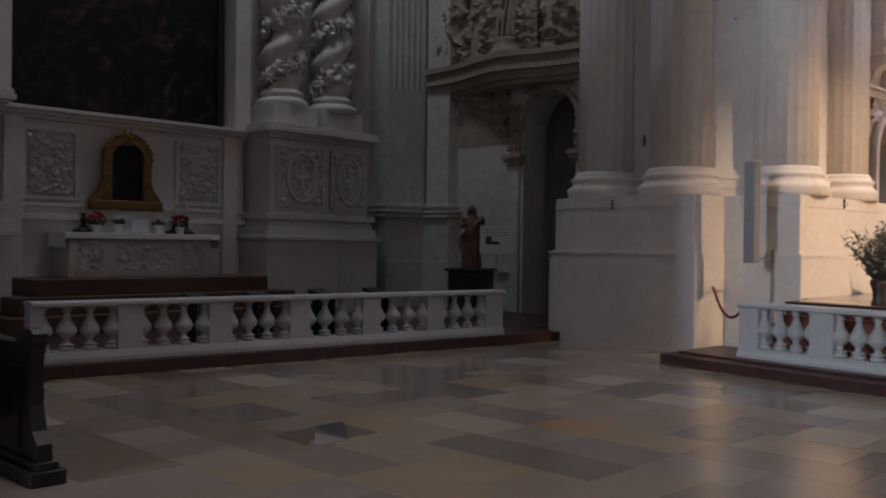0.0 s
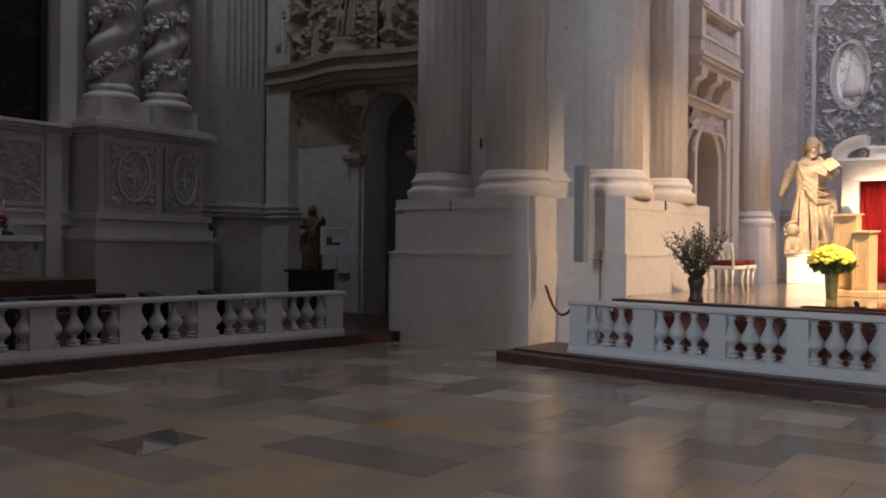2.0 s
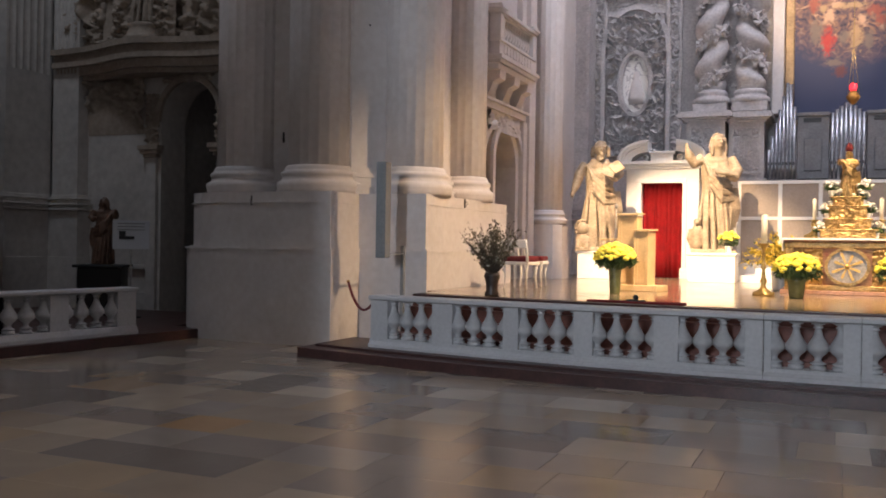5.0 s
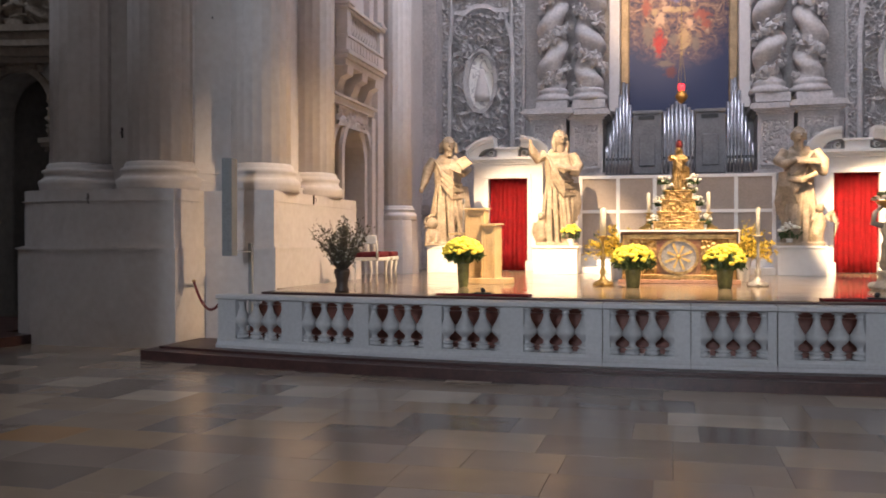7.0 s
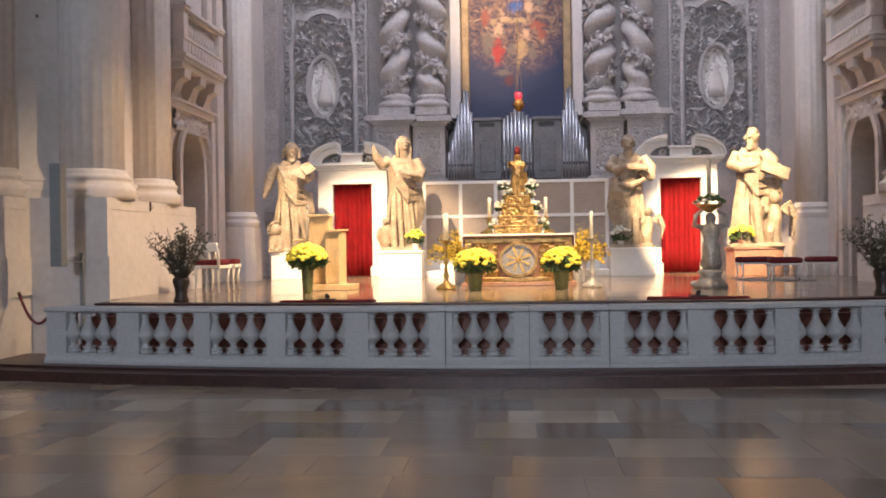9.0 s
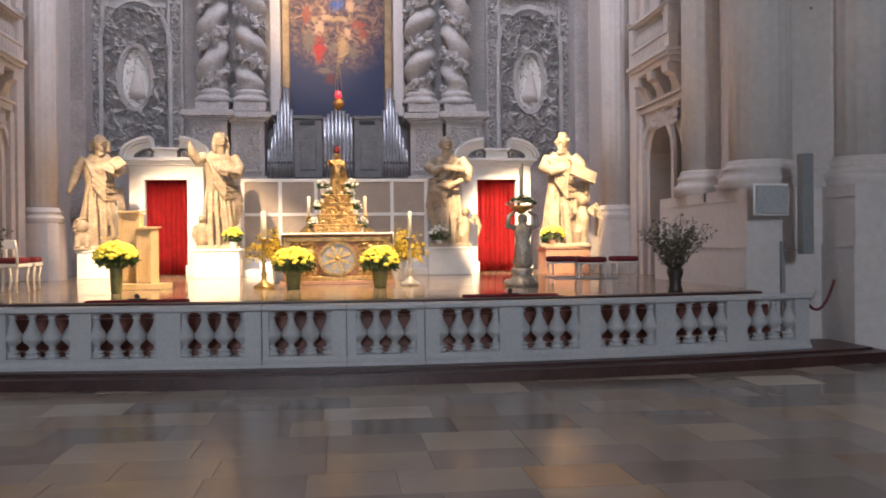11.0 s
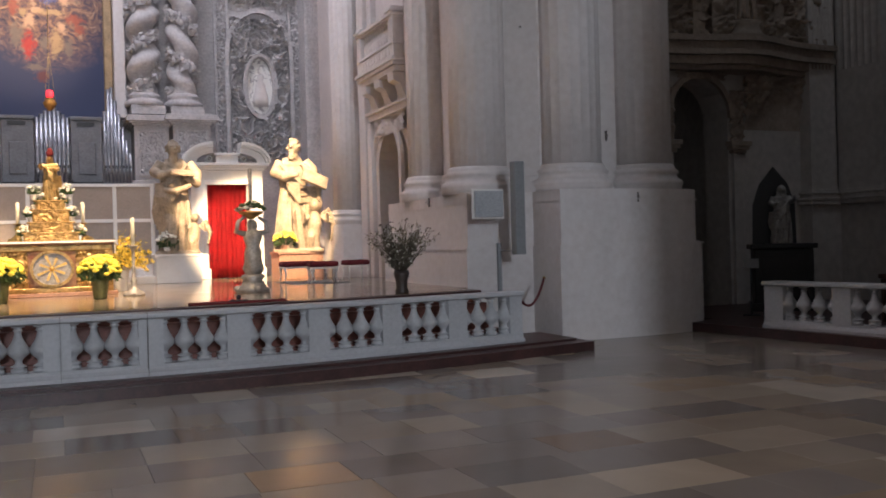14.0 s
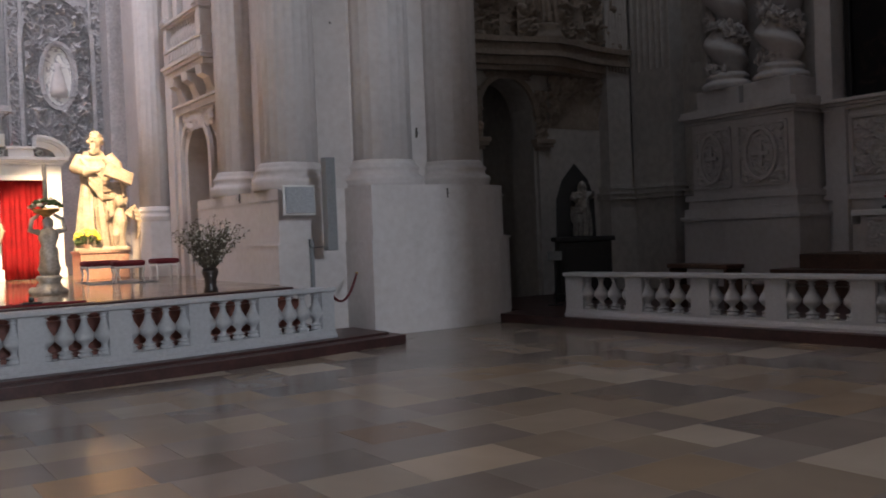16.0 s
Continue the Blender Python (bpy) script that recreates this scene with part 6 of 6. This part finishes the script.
def side_altar_wall(sgn):
    """The altar wall of a transept. Built facing the crossing; u runs towards the choir."""
    X, turn = sgn * 17.0, 90 if sgn < 0 else -90
    k = 1 if sgn < 0 else -1

    def at(u, out, z):
        return (sgn * (17.0 - out), YC + u, z)
    for e in (1, -1):
        for u0, u1, d, cap in ((2.60, 4.05, 1.15, .3), (4.15, 5.30, 0.95, .28)):
            w = u1 - u0
            p = pedestal(0, w, 0, d, 0, 3.92, 2.10, cap, STUCCO, at=at(e * (u0 + u1) / 2, d, 0.12), turn=turn, deep=1.7, label="pale stucco pedestal with carved wreath panel")
        for u in (3.30, 4.62):
            blk = part("plinth_block", bm_box(-.56, .56, 0, .95, 0, .42, .01), STUCCO, at=pose(*at(e * u, 1.02 if u < 4 else .9, 4.05), 0, 0, turn))
            tagged(blk, "plain stucco block below a twisted column", "plinth")
            x, y, z = at(e * u, .52, 4.47)
            twisted_column(x, y, z, 4.2, 0.38, e * k, "", STUCCO, int(u * 10) + (3 if e > 0 else 7), "twisted columns of the side altars")
    pilaster(*at(6.95, 0, 0.12)[:2], 1.25, 0.45, 0.12, 14.5, turn, LIMEWASH, 2.15)
    pilaster(*at(5.72, 0, 0.12)[:2], 0.55, 0.2, 0.12, 14.5, turn, LIMEWASH, 2.15)
    pilaster(sgn * 16.08, 15.8, .75, .32, .12, 14.5, 0, LIMEWASH, 2.15)
    # flat strip beside the painting, cornice over the altar
    for e in (1, -1):
        st = part("stucco_strip", bm_box(-.18, .18, 0, .5, 0, 9, .02), STUCCO, at=pose(*at(e * 2.36, .5, 3.92), 0, 0, turn))
        tagged(st, "round-edged stucco strip beside the side altar painting", "pilaster")
        st = part("dado_strip", bm_box(-.16, .16, 0, .45, 0, 3.6, .01), STUCCO, at=pose(*at(e * 2.12, .45, .12), 0, 0, turn))
        tagged(st, "plain stucco strip beside the side altar", "pilaster")
    p = thing("altar_cornice", "moulded stucco cornice over the side altar", "cornice", at(0, 0, 3.72), turn)
    bm = bmesh.new()
    for o, a, b in ((.40, 0, .07), (.48, .07, .13), (.56, .13, .2)):
        box(bm, -2.5, 2.5, -o, 0, a, b, .01)
    part("moulding", bm, STUCCO, p)
    p = thing("altar_dado", "stucco wall below the painting with carved panels", "wall panel", at(0, 0, .12), turn)
    part("backing", bm_box(-2.5, 2.5, -.32, 0, 0, 3.6), STUCCO, p)
    bm = bmesh.new()
    for o, a, b in ((.42, 1.85, 1.95), (.36, 1.95, 2.08), (.4, 2.08, 2.14)):
        box(bm, -2.5, 2.5, -o, -.32, a, b, .008)
    part("ledge", bm, STUCCO, p)
    for e in (1, -1):
        bm = bmesh.new()
        leafy(bm, .78, 1.05, 40, 52, .12, 6.5, 3 * e + 9)
        part("carved_panel", bm, STUCCO, p, at=pose(e * 1.45, -.325, 2.32))
        bm = bmesh.new()
        for s in (-1, 1):
            box(bm, e * 1.45 + s * .46 - .04, e * 1.45 + s * .46 + .04, -.38, -.32, 2.26, 3.42, .01)
            box(bm, e * 1.45 - .5, e * 1.45 + .5, -.378, -.32, 2.84 + s * .6 - .04, 2.84 + s * .6 + .04, .01)
        part("panel_frame", bm, STUCCO, p)
    # painting
    p = thing("side_painting", "huge darkened oil painting in a dark frame", "painting", at(-.05, .05, 3.95), turn)
    cm = canvas_mat("dark_canvas", ((0.3, (0.003, 0.003, 0.003)), (0.5, (0.008, 0.006, 0.005)), (0.6, (0.03, 0.018, 0.012)), (0.7, (0.09, 0.065, 0.045))), 1.6, (0, 0, 1.2), (1.0, 2.6, (0.004, 0.003, 0.003)))
    part("canvas", bm_box(-2.05, 2.05, -.03, 0, 0, 7), cm, p)
    bm = bmesh.new()
    for s in (-1, 1):
        box(bm, s * 2.1 - .07, s * 2.1 + .07, -.12, 0, -.02, 7, .02)
    box(bm, -2.05, 2.05, -.12, 0, -.1, .04, .02)
    part("frame", bm, DARK_WOOD, p)
    # steps and altar
    for i, (u, d, z0, z1) in enumerate(((2.9, 2.4, .12, .42), (2.6, 2.05, .42, .70), (2.2, 1.7, .70, .97))):
        st = part("altar_step", bm_box(-u, u, 0, d, z0, z1, .012), BROWN_WOOD, at=pose(*at(0, d, 0), 0, 0, turn))
        tagged(st, "dark red-brown wooden step before the side altar", "step", kind="structure")
    a = thing("side_altar", "white stucco side altar with carved front and linen cloth", "altar", at(0, 0, .97), turn)
    part("body", bm_box(-1.38, 1.38, -1.0, -.33, 0, .70, .012), STUCCO, a)
    for x0, x1 in ((-1.25, -.75), (-.62, .62), (.75, 1.25)):
        bm = bmesh.new()
        leafy(bm, (x1 - x0) * .86, .46, 36, 22, .09, 8, x0 + 12)
        part("carved_panel", bm, STUCCO, a, at=pose((x0 + x1) / 2, -1.0, .12))
        bm = bmesh.new()
        box(bm, x0, x1, -1.03, -1.0, .60, .64, .005)
        box(bm, x0, x1, -1.03, -1.0, .06, .10, .005)
        part("panel_frame", bm, STUCCO, a)
    part("tabletop", bm_box(-1.48, 1.48, -1.08, -.33, .70, .77, .012), STUCCO, a)
    bm = bmesh.new()
    box(bm, -1.50, 1.50, -1.10, -.33, .771, .785, .004)
    box(bm, -1.50, 1.50, -1.105, -1.09, .68, .775, .004)
    for s in (-1, 1):
        box(bm, s * 1.495 - .006, s * 1.495 + .006, -1.10, -.4, .52, .775, .003)
    part("altar_cloth", bm, LINEN, a, "white linen cloth with lace edge")
    t = thing("icon_shrine", "gilded scrolled frame around a small dark icon", "shrine", at(-.12 * k * 0 - .15, .52, 1.755), turn)
    part("shelf", bm_box(-.72, .72, -.08, .18, 0, .12, .01), STUCCO, t)
    part("shelf_top", bm_box(-.66, .66, -.06, .18, .12, .42, .01), STUCCO, t)
    bm = bmesh.new()
    for s in (-1, 1):
        box(bm, s * .38 - .09, s * .38 + .09, -.12, .05, .58, 1.45, .03)
        prism(bm, [(s * .46, .44), (s * .70, .44), (s * .66, .62), (s * .52, .8), (s * .46, .98)], "y", -.1, .05)
    box(bm, -.7, .7, -.14, .05, .42, .60, .03)
    ring(bm, 0, 1.38, .30, .28, .16, -.12, .05, 18, 0.1, math.pi - .1)
    ball(bm, (0, -.06, 1.80), .10, 1.3, 2)
    for i in range(16):
        aa = math.pi * i / 15
        ball(bm, (.46 * math.cos(aa), -.1, 1.38 + .44 * math.sin(aa)), .05, 1, 1)
    part("gilt_frame", bm, DIM_GOLD, t, "gilded carved frame")
    part("icon", bm_box(-.32, .32, -.02, .04, .58, 1.62), cm, t)
    for i, x in enumerate((-.98, .80, 1.02, -.2)):
        if i < 3:
            candlestick(at(x * k, .62, 1.755), .34, .30, "dark slim candlestick on the side altar", "side altar candlesticks", .016, BLACK)
    for i, x in enumerate((-.82, .82)):
        bouquet("red_flower_pot", "red flowers with dark leaves in a pale pot", at(x * k, .78, 1.755), .17, .2, 24, RED_FLOWER, 50 + i, (.03, .055), WHITE, .14, .08, "side altar flowers", 1.5)
    for i, x in enumerate((-.42, .40)):
        bouquet("leaf_pot", "small green plant with white blooms in a white pot", at(x * k, .78, 1.755), .14, .17, 14, PETAL, 60 + i, (.02, .03), WHITE, .16, .09, "side altar plants", 2.4)
    c = thing("altar_card", "framed white card standing on the side altar", "card", at(0, .80, 1.755), turn)
    part("sheet", bm_box(-.17, .17, -.01, .01, .01, .26, .003), PAPER, c)
    part("foot", bm_box(-.12, .12, -.03, .03, 0, .012), BLACK, c)


side_altar_wall(-1)
side_altar_wall(1)


def gallery(sgn):
    """The carved music gallery over the transept arch."""
    p = thing("gallery", "curved stucco gallery with carved underside and figures", "gallery", (0, 15.8, 0))
    xs = [11.0 + 5.4 * i / 30 for i in range(31)]

    def front(x, o):
        t = (x - 11.0) / 5.4
        return -(o + 0.42 * math.exp(-((t - .52) / .2) ** 2))
    for z0, z1, o in ((5.16, 5.26, .18), (5.26, 5.44, .30), (5.44, 5.55, .44), (5.55, 5.72, .36), (5.72, 5.84, .48)):
        bm = bmesh.new()
        prism(bm, [(sgn * x, front(x, o)) for x in xs] + [(sgn * 16.4, 0), (sgn * 11.0, 0)], "z", z0, z1)
        part("moulding", bm, GALLERY, p)
    bm = bmesh.new()
    leafy(bm, 2.3, 1.25, 60, 36, .24, 3.2, 14 + sgn, lambda x, z: max(0.0, min(1, (z - .25 - .35 * math.cos(x * 2.4)) / .4)))
    part("carved_spandrel", bm, GALLERY, p, at=pose(sgn * 15.2, -.01, 3.95))
    bm = bmesh.new()
    leafy(bm, 1.3, .40, 40, 14, .16, 4.5, 19 + sgn)
    part("carved_crest", bm, GALLERY, p, at=pose(sgn * 12.9, -.02, 5.0))
    # broad pilasters, a niche figure on a rounded foot and carved trophies between them
    for x, w in ((12.0, .22), (12.75, .16), (14.95, .16), (15.75, .24)):
        bm = bmesh.new()
        y = front(x, .10)
        box(bm, sgn * x - w, sgn * x + w, y, 0, 5.84, 8.4, .015)
        box(bm, sgn * x - w - .05, sgn * x + w + .05, y - .05, 0, 5.84, 6.02, .015)
        part("pilaster", bm, GALLERY, p)
    bm = bmesh.new()
    lathe(bm, [(.46, 0), (.48, .06), (.40, .12), (.34, .30), (.38, .36), (.30, .40)], 28)
    part("rounded_foot", bm, GALLERY, p, at=pose(sgn * 13.85, front(13.85, -.10), 5.84))
    bm = bmesh.new()
    leafy(bm, 5.2, 2.4, 120, 56, .42, 2.6, 21 + sgn)
    part("carved_backdrop", bm, GALLERY, p, at=pose(sgn * 13.6, -.02, 5.86))
    for i, (x, w) in enumerate(((12.38, .5), (13.3, .6), (14.45, .6), (15.35, .5), (16.1, .4))):
        bm = bmesh.new()
        leafy(bm, w, 1.5, 24, 56, .30, 4.0, 31 + i + sgn, lambda a, z: min(1, z / .2) * (1 - abs(2 * a / w) ** 3) * max(0, 1 - z / 1.5) ** .4)
        part("carved_trophy", bm, GALLERY, p, at=pose(sgn * x, front(x, .04), 5.85))
    small_figure("gallery_figure", "stucco robed figure on the rounded gallery foot", (sgn * 13.85, 15.8 + front(13.85, -.10), 6.24), 0, 1.7, 47, GALLERY, "statue", sgn, .02)
    q = thing("arch_surround", "stucco arch surround with imposts and carved drops", "arch surround", (0, 15.8, 0))
    a0, a1 = sorted((sgn * 12.1, sgn * 13.65))
    bm = bmesh.new()
    arch_band(bm, "y", -.10, 0, a0, a1, 4.2, 4.21, 5.04, .12)
    part("archivolt", bm, GALLERY, q)
    for x in (12.0, 13.85):
        bm = bmesh.new()
        c = sgn * x
        for k, z0, z1 in ((.18, 3.42, 3.5), (.24, 3.5, 3.58), (.28, 3.58, 3.68)):
            box(bm, c - k, c + k, -k * .8, 0, z0, z1, .008)
        part("impost", bm, GALLERY, q)
        bm = bmesh.new()
        box(bm, c - .13, c + .13, -.09, 0, .12, 3.42, .01)
        part("strip", bm, LIMEWASH, q)
        bm = bmesh.new()
        leafy(bm, .36, 1.1, 14, 40, .13, 7, x)
        part("carved_drop", bm, GALLERY, q, at=pose(c, -.02, 3.7))
    bm = bmesh.new()
    lo, hi = sorted((sgn * 14.0, sgn * 16.4))
    box(bm, lo, hi, -.06, 0, .12, .5, .01)
    box(bm, lo, hi, -.08, 0, 1.0, 1.1, .01)
    part("skirting", bm, LIMEWASH, q)


gallery(-1)
gallery(1)

# wooden figure and notice in the west transept
st = part("figure_stand", bm_box(-.42, .42, -.35, .35, 0, .95, .02), DARK_WOOD, at=pose(-13.85, 14.35, .12, 0, 0, 30))
tagged(st, "dark wooden cabinet stand under a carved figure", "cabinet")
bm = bmesh.new()
box(bm, -.5, .5, -.42, .42, .0, .06, .015)
tagged(part("stand_top", bm, BLACK, at=pose(-13.85, 14.35, 1.07, 0, 0, 30)), "black moulded slab on the cabinet stand", "slab")
small_figure("wooden_figure", "small brown carved robed figure on a dark stand", (-13.85, 14.35, 1.13), 35, 1.35, 41, mat("stained_wood", (0.20, 0.11, 0.07), 0.5, dark=0.5, scale=6, grain=30, bump=0.2), "figure", -1, .014)
p = thing("notice_stand", "white notice board with dark mark on a thin stand", "sign", (-12.82, 14.0, .12), 40)
part("pole", bm_box(-.015, .015, -.015, .015, .02, 1.35), SILVER, p)
part("foot", bm_box(-.2, .2, -.14, .14, 0, .02, .004), BLACK, p)
bd = part("board", bm_box(-.34, .34, -.045, -.02, 1.33, 1.88, .005), PAPER, p)
part("mark", bm_box(-.22, -.10, -.05, -.046, 1.52, 1.68), BLACK, bd)
part("mark", bm_box(-.10, .06, -.05, -.046, 1.52, 1.58), BLACK, bd)
for z in (1.70, 1.76, 1.82):
    part("text_line", bm_box(-.25, .25, -.049, -.046, z, z + .015), SPEAKER, bd)

# dark kneeling desks behind the west rail
for i, y in enumerate((7.6, 8.75, 9.85, 6.6)):
    p = thing("kneeling_desk", "dark wooden kneeling desk with padded top behind the rail", "kneeler", (-11.75, y, -.02), 97, "kneeling desks")
    bm = bmesh.new()
    prism(bm, [(-.16, .78), (.16, .86), (.16, .92), (-.16, .84)], "x", -.16, .16)
    part("desk_top", bm, BLACK, p)
    for s in (-1, 1):
        part("side_board", bm_box(s * .14 - .015, s * .14 + .015, -.14, .14, 0, .79, .004), DARK_WOOD, p)
    part("kneeling_board", bm_box(-.16, .16, -.5, -.14, .1, .16, .01), DARK_WOOD, p)

# east transept: figure before a dark pointed board, bench, small notice
p = thing("figure_cabinet", "dark carved wooden cabinet under a painted figure", "cabinet", (13.3, 13.9, .12), -35)
part("body", bm_box(-.55, .55, -.35, .35, 0, 1.22, .02), DARK_WOOD, p)
part("cornice", bm_box(-.62, .62, -.42, .42, 1.22, 1.32, .02), DARK_WOOD, p)
part("base", bm_box(-.60, .60, -.40, .40, 0, .16, .015), DARK_WOOD, p)
part("door", bm_box(-.42, .42, -.375, -.35, .25, 1.1, .012), DARK_WOOD, p)
p = thing("pointed_board", "dark pointed backing board behind a figure", "board", (13.36, 14.15, 1.44), -35)
bm = bmesh.new()
prism(bm, [(-.42, 0), (.42, 0), (.40, .8), (.27, 1.2), (0, 1.55), (-.27, 1.2), (-.40, .8)], "y", -.04, .04)
part("panel", bm, BLACK, p)
small_figure("painted_figure", "small pale carved figure on the dark cabinet", (13.3, 13.88, 1.44), -35, 1.15, 43, SILVER, "figure", -1, .014, 1.1)
p = thing("bench", "low reddish wooden bench behind the rail", "bench", (12.7, 10.2, .12), 82)
part("seat", bm_box(-.75, .75, -.2, .2, .72, .80, .015), BROWN_WOOD, p)
for s in (-1, 1):
    part("end_board", bm_box(s * .68 - .03, s * .68 + .03, -.18, .18, 0, .72, .01), BROWN_WOOD, p)
part("stretcher", bm_box(-.65, .65, -.03, .03, .3, .42, .006), BROWN_WOOD, p)
p = thing("small_notice", "small dark notice on a thin stand", "sign", (12.0, 13.3, .12), -40)
part("pole", bm_box(-.02, .02, -.02, .02, .02, .95), BLACK, p)
part("plate", bm_box(-.14, .14, -.03, -.015, .88, 1.06, .004), SPEAKER, p)
part("foot", bm_box(-.16, .16, -.12, .12, 0, .02, .004), BLACK, p)


# pew end at the edge of the nave
def pew():
    p = thing("pew", "black-brown wooden pew with scrolled end panel", "pew", (-6.42, 2.42, 0), 0)
    bm = bmesh.new()
    out = [(-1.1, 0.10), (.0, 0.10), (-.02, .26), (-.10, .34), (-.16, .50), (-.17, .80), (-.14, .88), (-.10, .93), (-.10, .98), (-.15, 1.01), (-.24, 1.01), (-.32, .97), (-.42, .91), (-.60, .90), (-1.1, .92)]
    prism(bm, out, "y", -.05, .05)
    part("end_panel", bm, DARK_WOOD, p)
    bm = bmesh.new()
    box(bm, -1.15, .06, -.12, .12, 0, .10, .012)
    box(bm, -1.12, .03, -.08, .08, .10, .15, .01)
    part("foot_rail", bm, DARK_WOOD, p)
    bm = bmesh.new()
    prism(bm, [(-.95, .2), (-.30, .2), (-.28, .75), (-.95, .75)], "y", -.065, -.05)
    part("raised_field", bm, DARK_WOOD, p)
    part("seat", bm_box(-1.0, -.45, -2.6, -.05, .42, .47, .01), DARK_WOOD, p)
    part("backrest", bm_box(-1.06, -1.0, -2.6, -.05, .3, .88, .01), DARK_WOOD, p)


pew()


# ---- floor flags, last: each stone near the camera a piece of its own, the rest joined ----
rng = random.Random(77)
floor_ob = bpy.data.objects["floor"]
flag_meshes = {}


def flag_mesh(w, d):
    """One flag with slightly eased edges; alike sizes share a mesh."""
    key = (round(w, 2), round(d, 2))
    if key not in flag_meshes:
        bm = bmesh.new()
        w2, d2, e = key[0] / 2 - .0015, key[1] / 2 - .0015, .001
        lo = [bm.verts.new((x, y, -.02)) for x, y in ((-w2, -d2), (w2, -d2), (w2, d2), (-w2, d2))]
        mid = [bm.verts.new((x, y, -e)) for x, y in ((-w2, -d2), (w2, -d2), (w2, d2), (-w2, d2))]
        hi = [bm.verts.new((x, y, 0)) for x, y in ((-w2 + e, -d2 + e), (w2 - e, -d2 + e), (w2 - e, d2 - e), (-w2 + e, d2 - e))]
        for a, b in ((lo, mid), (mid, hi)):
            for i in range(4):
                bm.faces.new((a[i], a[(i + 1) % 4], b[(i + 1) % 4], b[i]))
        bm.faces.new(hi)
        flag_meshes[key] = mesh_of("flag", bm, FLAG)
    return flag_meshes[key]


LIGHT, DIM, RUST, BROWN = (1.3, 1.29, 1.26), (.72, .73, .75), (1.12, .94, .76), (.98, .86, .76)
TONES = ((-5.99, 3.26, LIGHT), (4.64, 9.74, LIGHT), (5.54, 8.64, LIGHT), (-0.27, 7.3, LIGHT), (3.55, 4.78, LIGHT), (3.71, 10.09, DIM), (0.58, 7.39, DIM),
         (-7.57, 3.69, DIM), (0.38, 8.25, DIM), (-5.5, 6.81, RUST), (1.45, 5.98, RUST), (3.86, 5.78, BROWN), (-6.46, 4.77, DIM))
WIDTHS = (0.54, 0.62, 0.70, 0.78, 0.90, 1.02)
DEPTHS = (0.60, 0.68, 0.76)
verts, faces = [], []
y, count = -7.0, 0
while y < 12.9:
    d = rng.choice(DEPTHS)
    x = -12.6 - rng.random()
    while x < 12.6:
        w = rng.choice(WIDTHS)
        cx, cy = x + w / 2, y + d / 2
        dz = rng.gauss(0, .0003)
        if abs(cx) < 9.2 and 3.1 < cy < 11.0 and count < 300:
            fl = part("flag", flag_mesh(w, d), FLAG, floor_ob, at=pose(cx, cy, dz, rng.gauss(0, .035), rng.gauss(0, .035), 0))
            count += 1
            for tx, ty, tone in TONES:
                if x <= tx < x + w and y <= ty < y + d:
                    fl.color = (*tone, 1)
        else:
            b = len(verts)
            h, k = w / 2 - .0015, d / 2 - .0015
            for zz, e in ((-.02, 0), (dz - .001, 0), (dz, .001)):
                verts += [(cx - h + e, cy - k + e, zz), (cx + h - e, cy - k + e, zz), (cx + h - e, cy + k - e, zz), (cx - h + e, cy + k - e, zz)]
            for r in (0, 4):
                for i in range(4):
                    faces.append((b + r + i, b + r + (i + 1) % 4, b + r + 4 + (i + 1) % 4, b + r + 4 + i))
            faces.append((b + 8, b + 9, b + 10, b + 11))
        x += w
    y += d
me = bpy.data.meshes.new("flags")
me.from_pydata(verts, [], faces)
me.materials.append(FLAG_STUFF)
tagged(part("flags", me, FLAG_STUFF, floor_ob), "worn limestone flags in beige and grey", kind="stuff")

# darker triangular patches laid over a flag, brown, black and grey
for shard, stone in ((((-6.76, 4.43), (-6.20, 4.38), (-6.63, 4.74)), BROWN_WOOD), (((-6.80, 4.89), (-6.22, 4.80), (-6.84, 5.24)), DARK_STONE), (((-6.59, 4.74), (-6.15, 4.40), (-6.20, 4.76)), JOINT)):
    bm = bmesh.new()
    prism(bm, list(shard), "z", -.004, .0045)
    part("dark_triangle", bm, stone, floor_ob, "darker triangular patch on a floor flag")
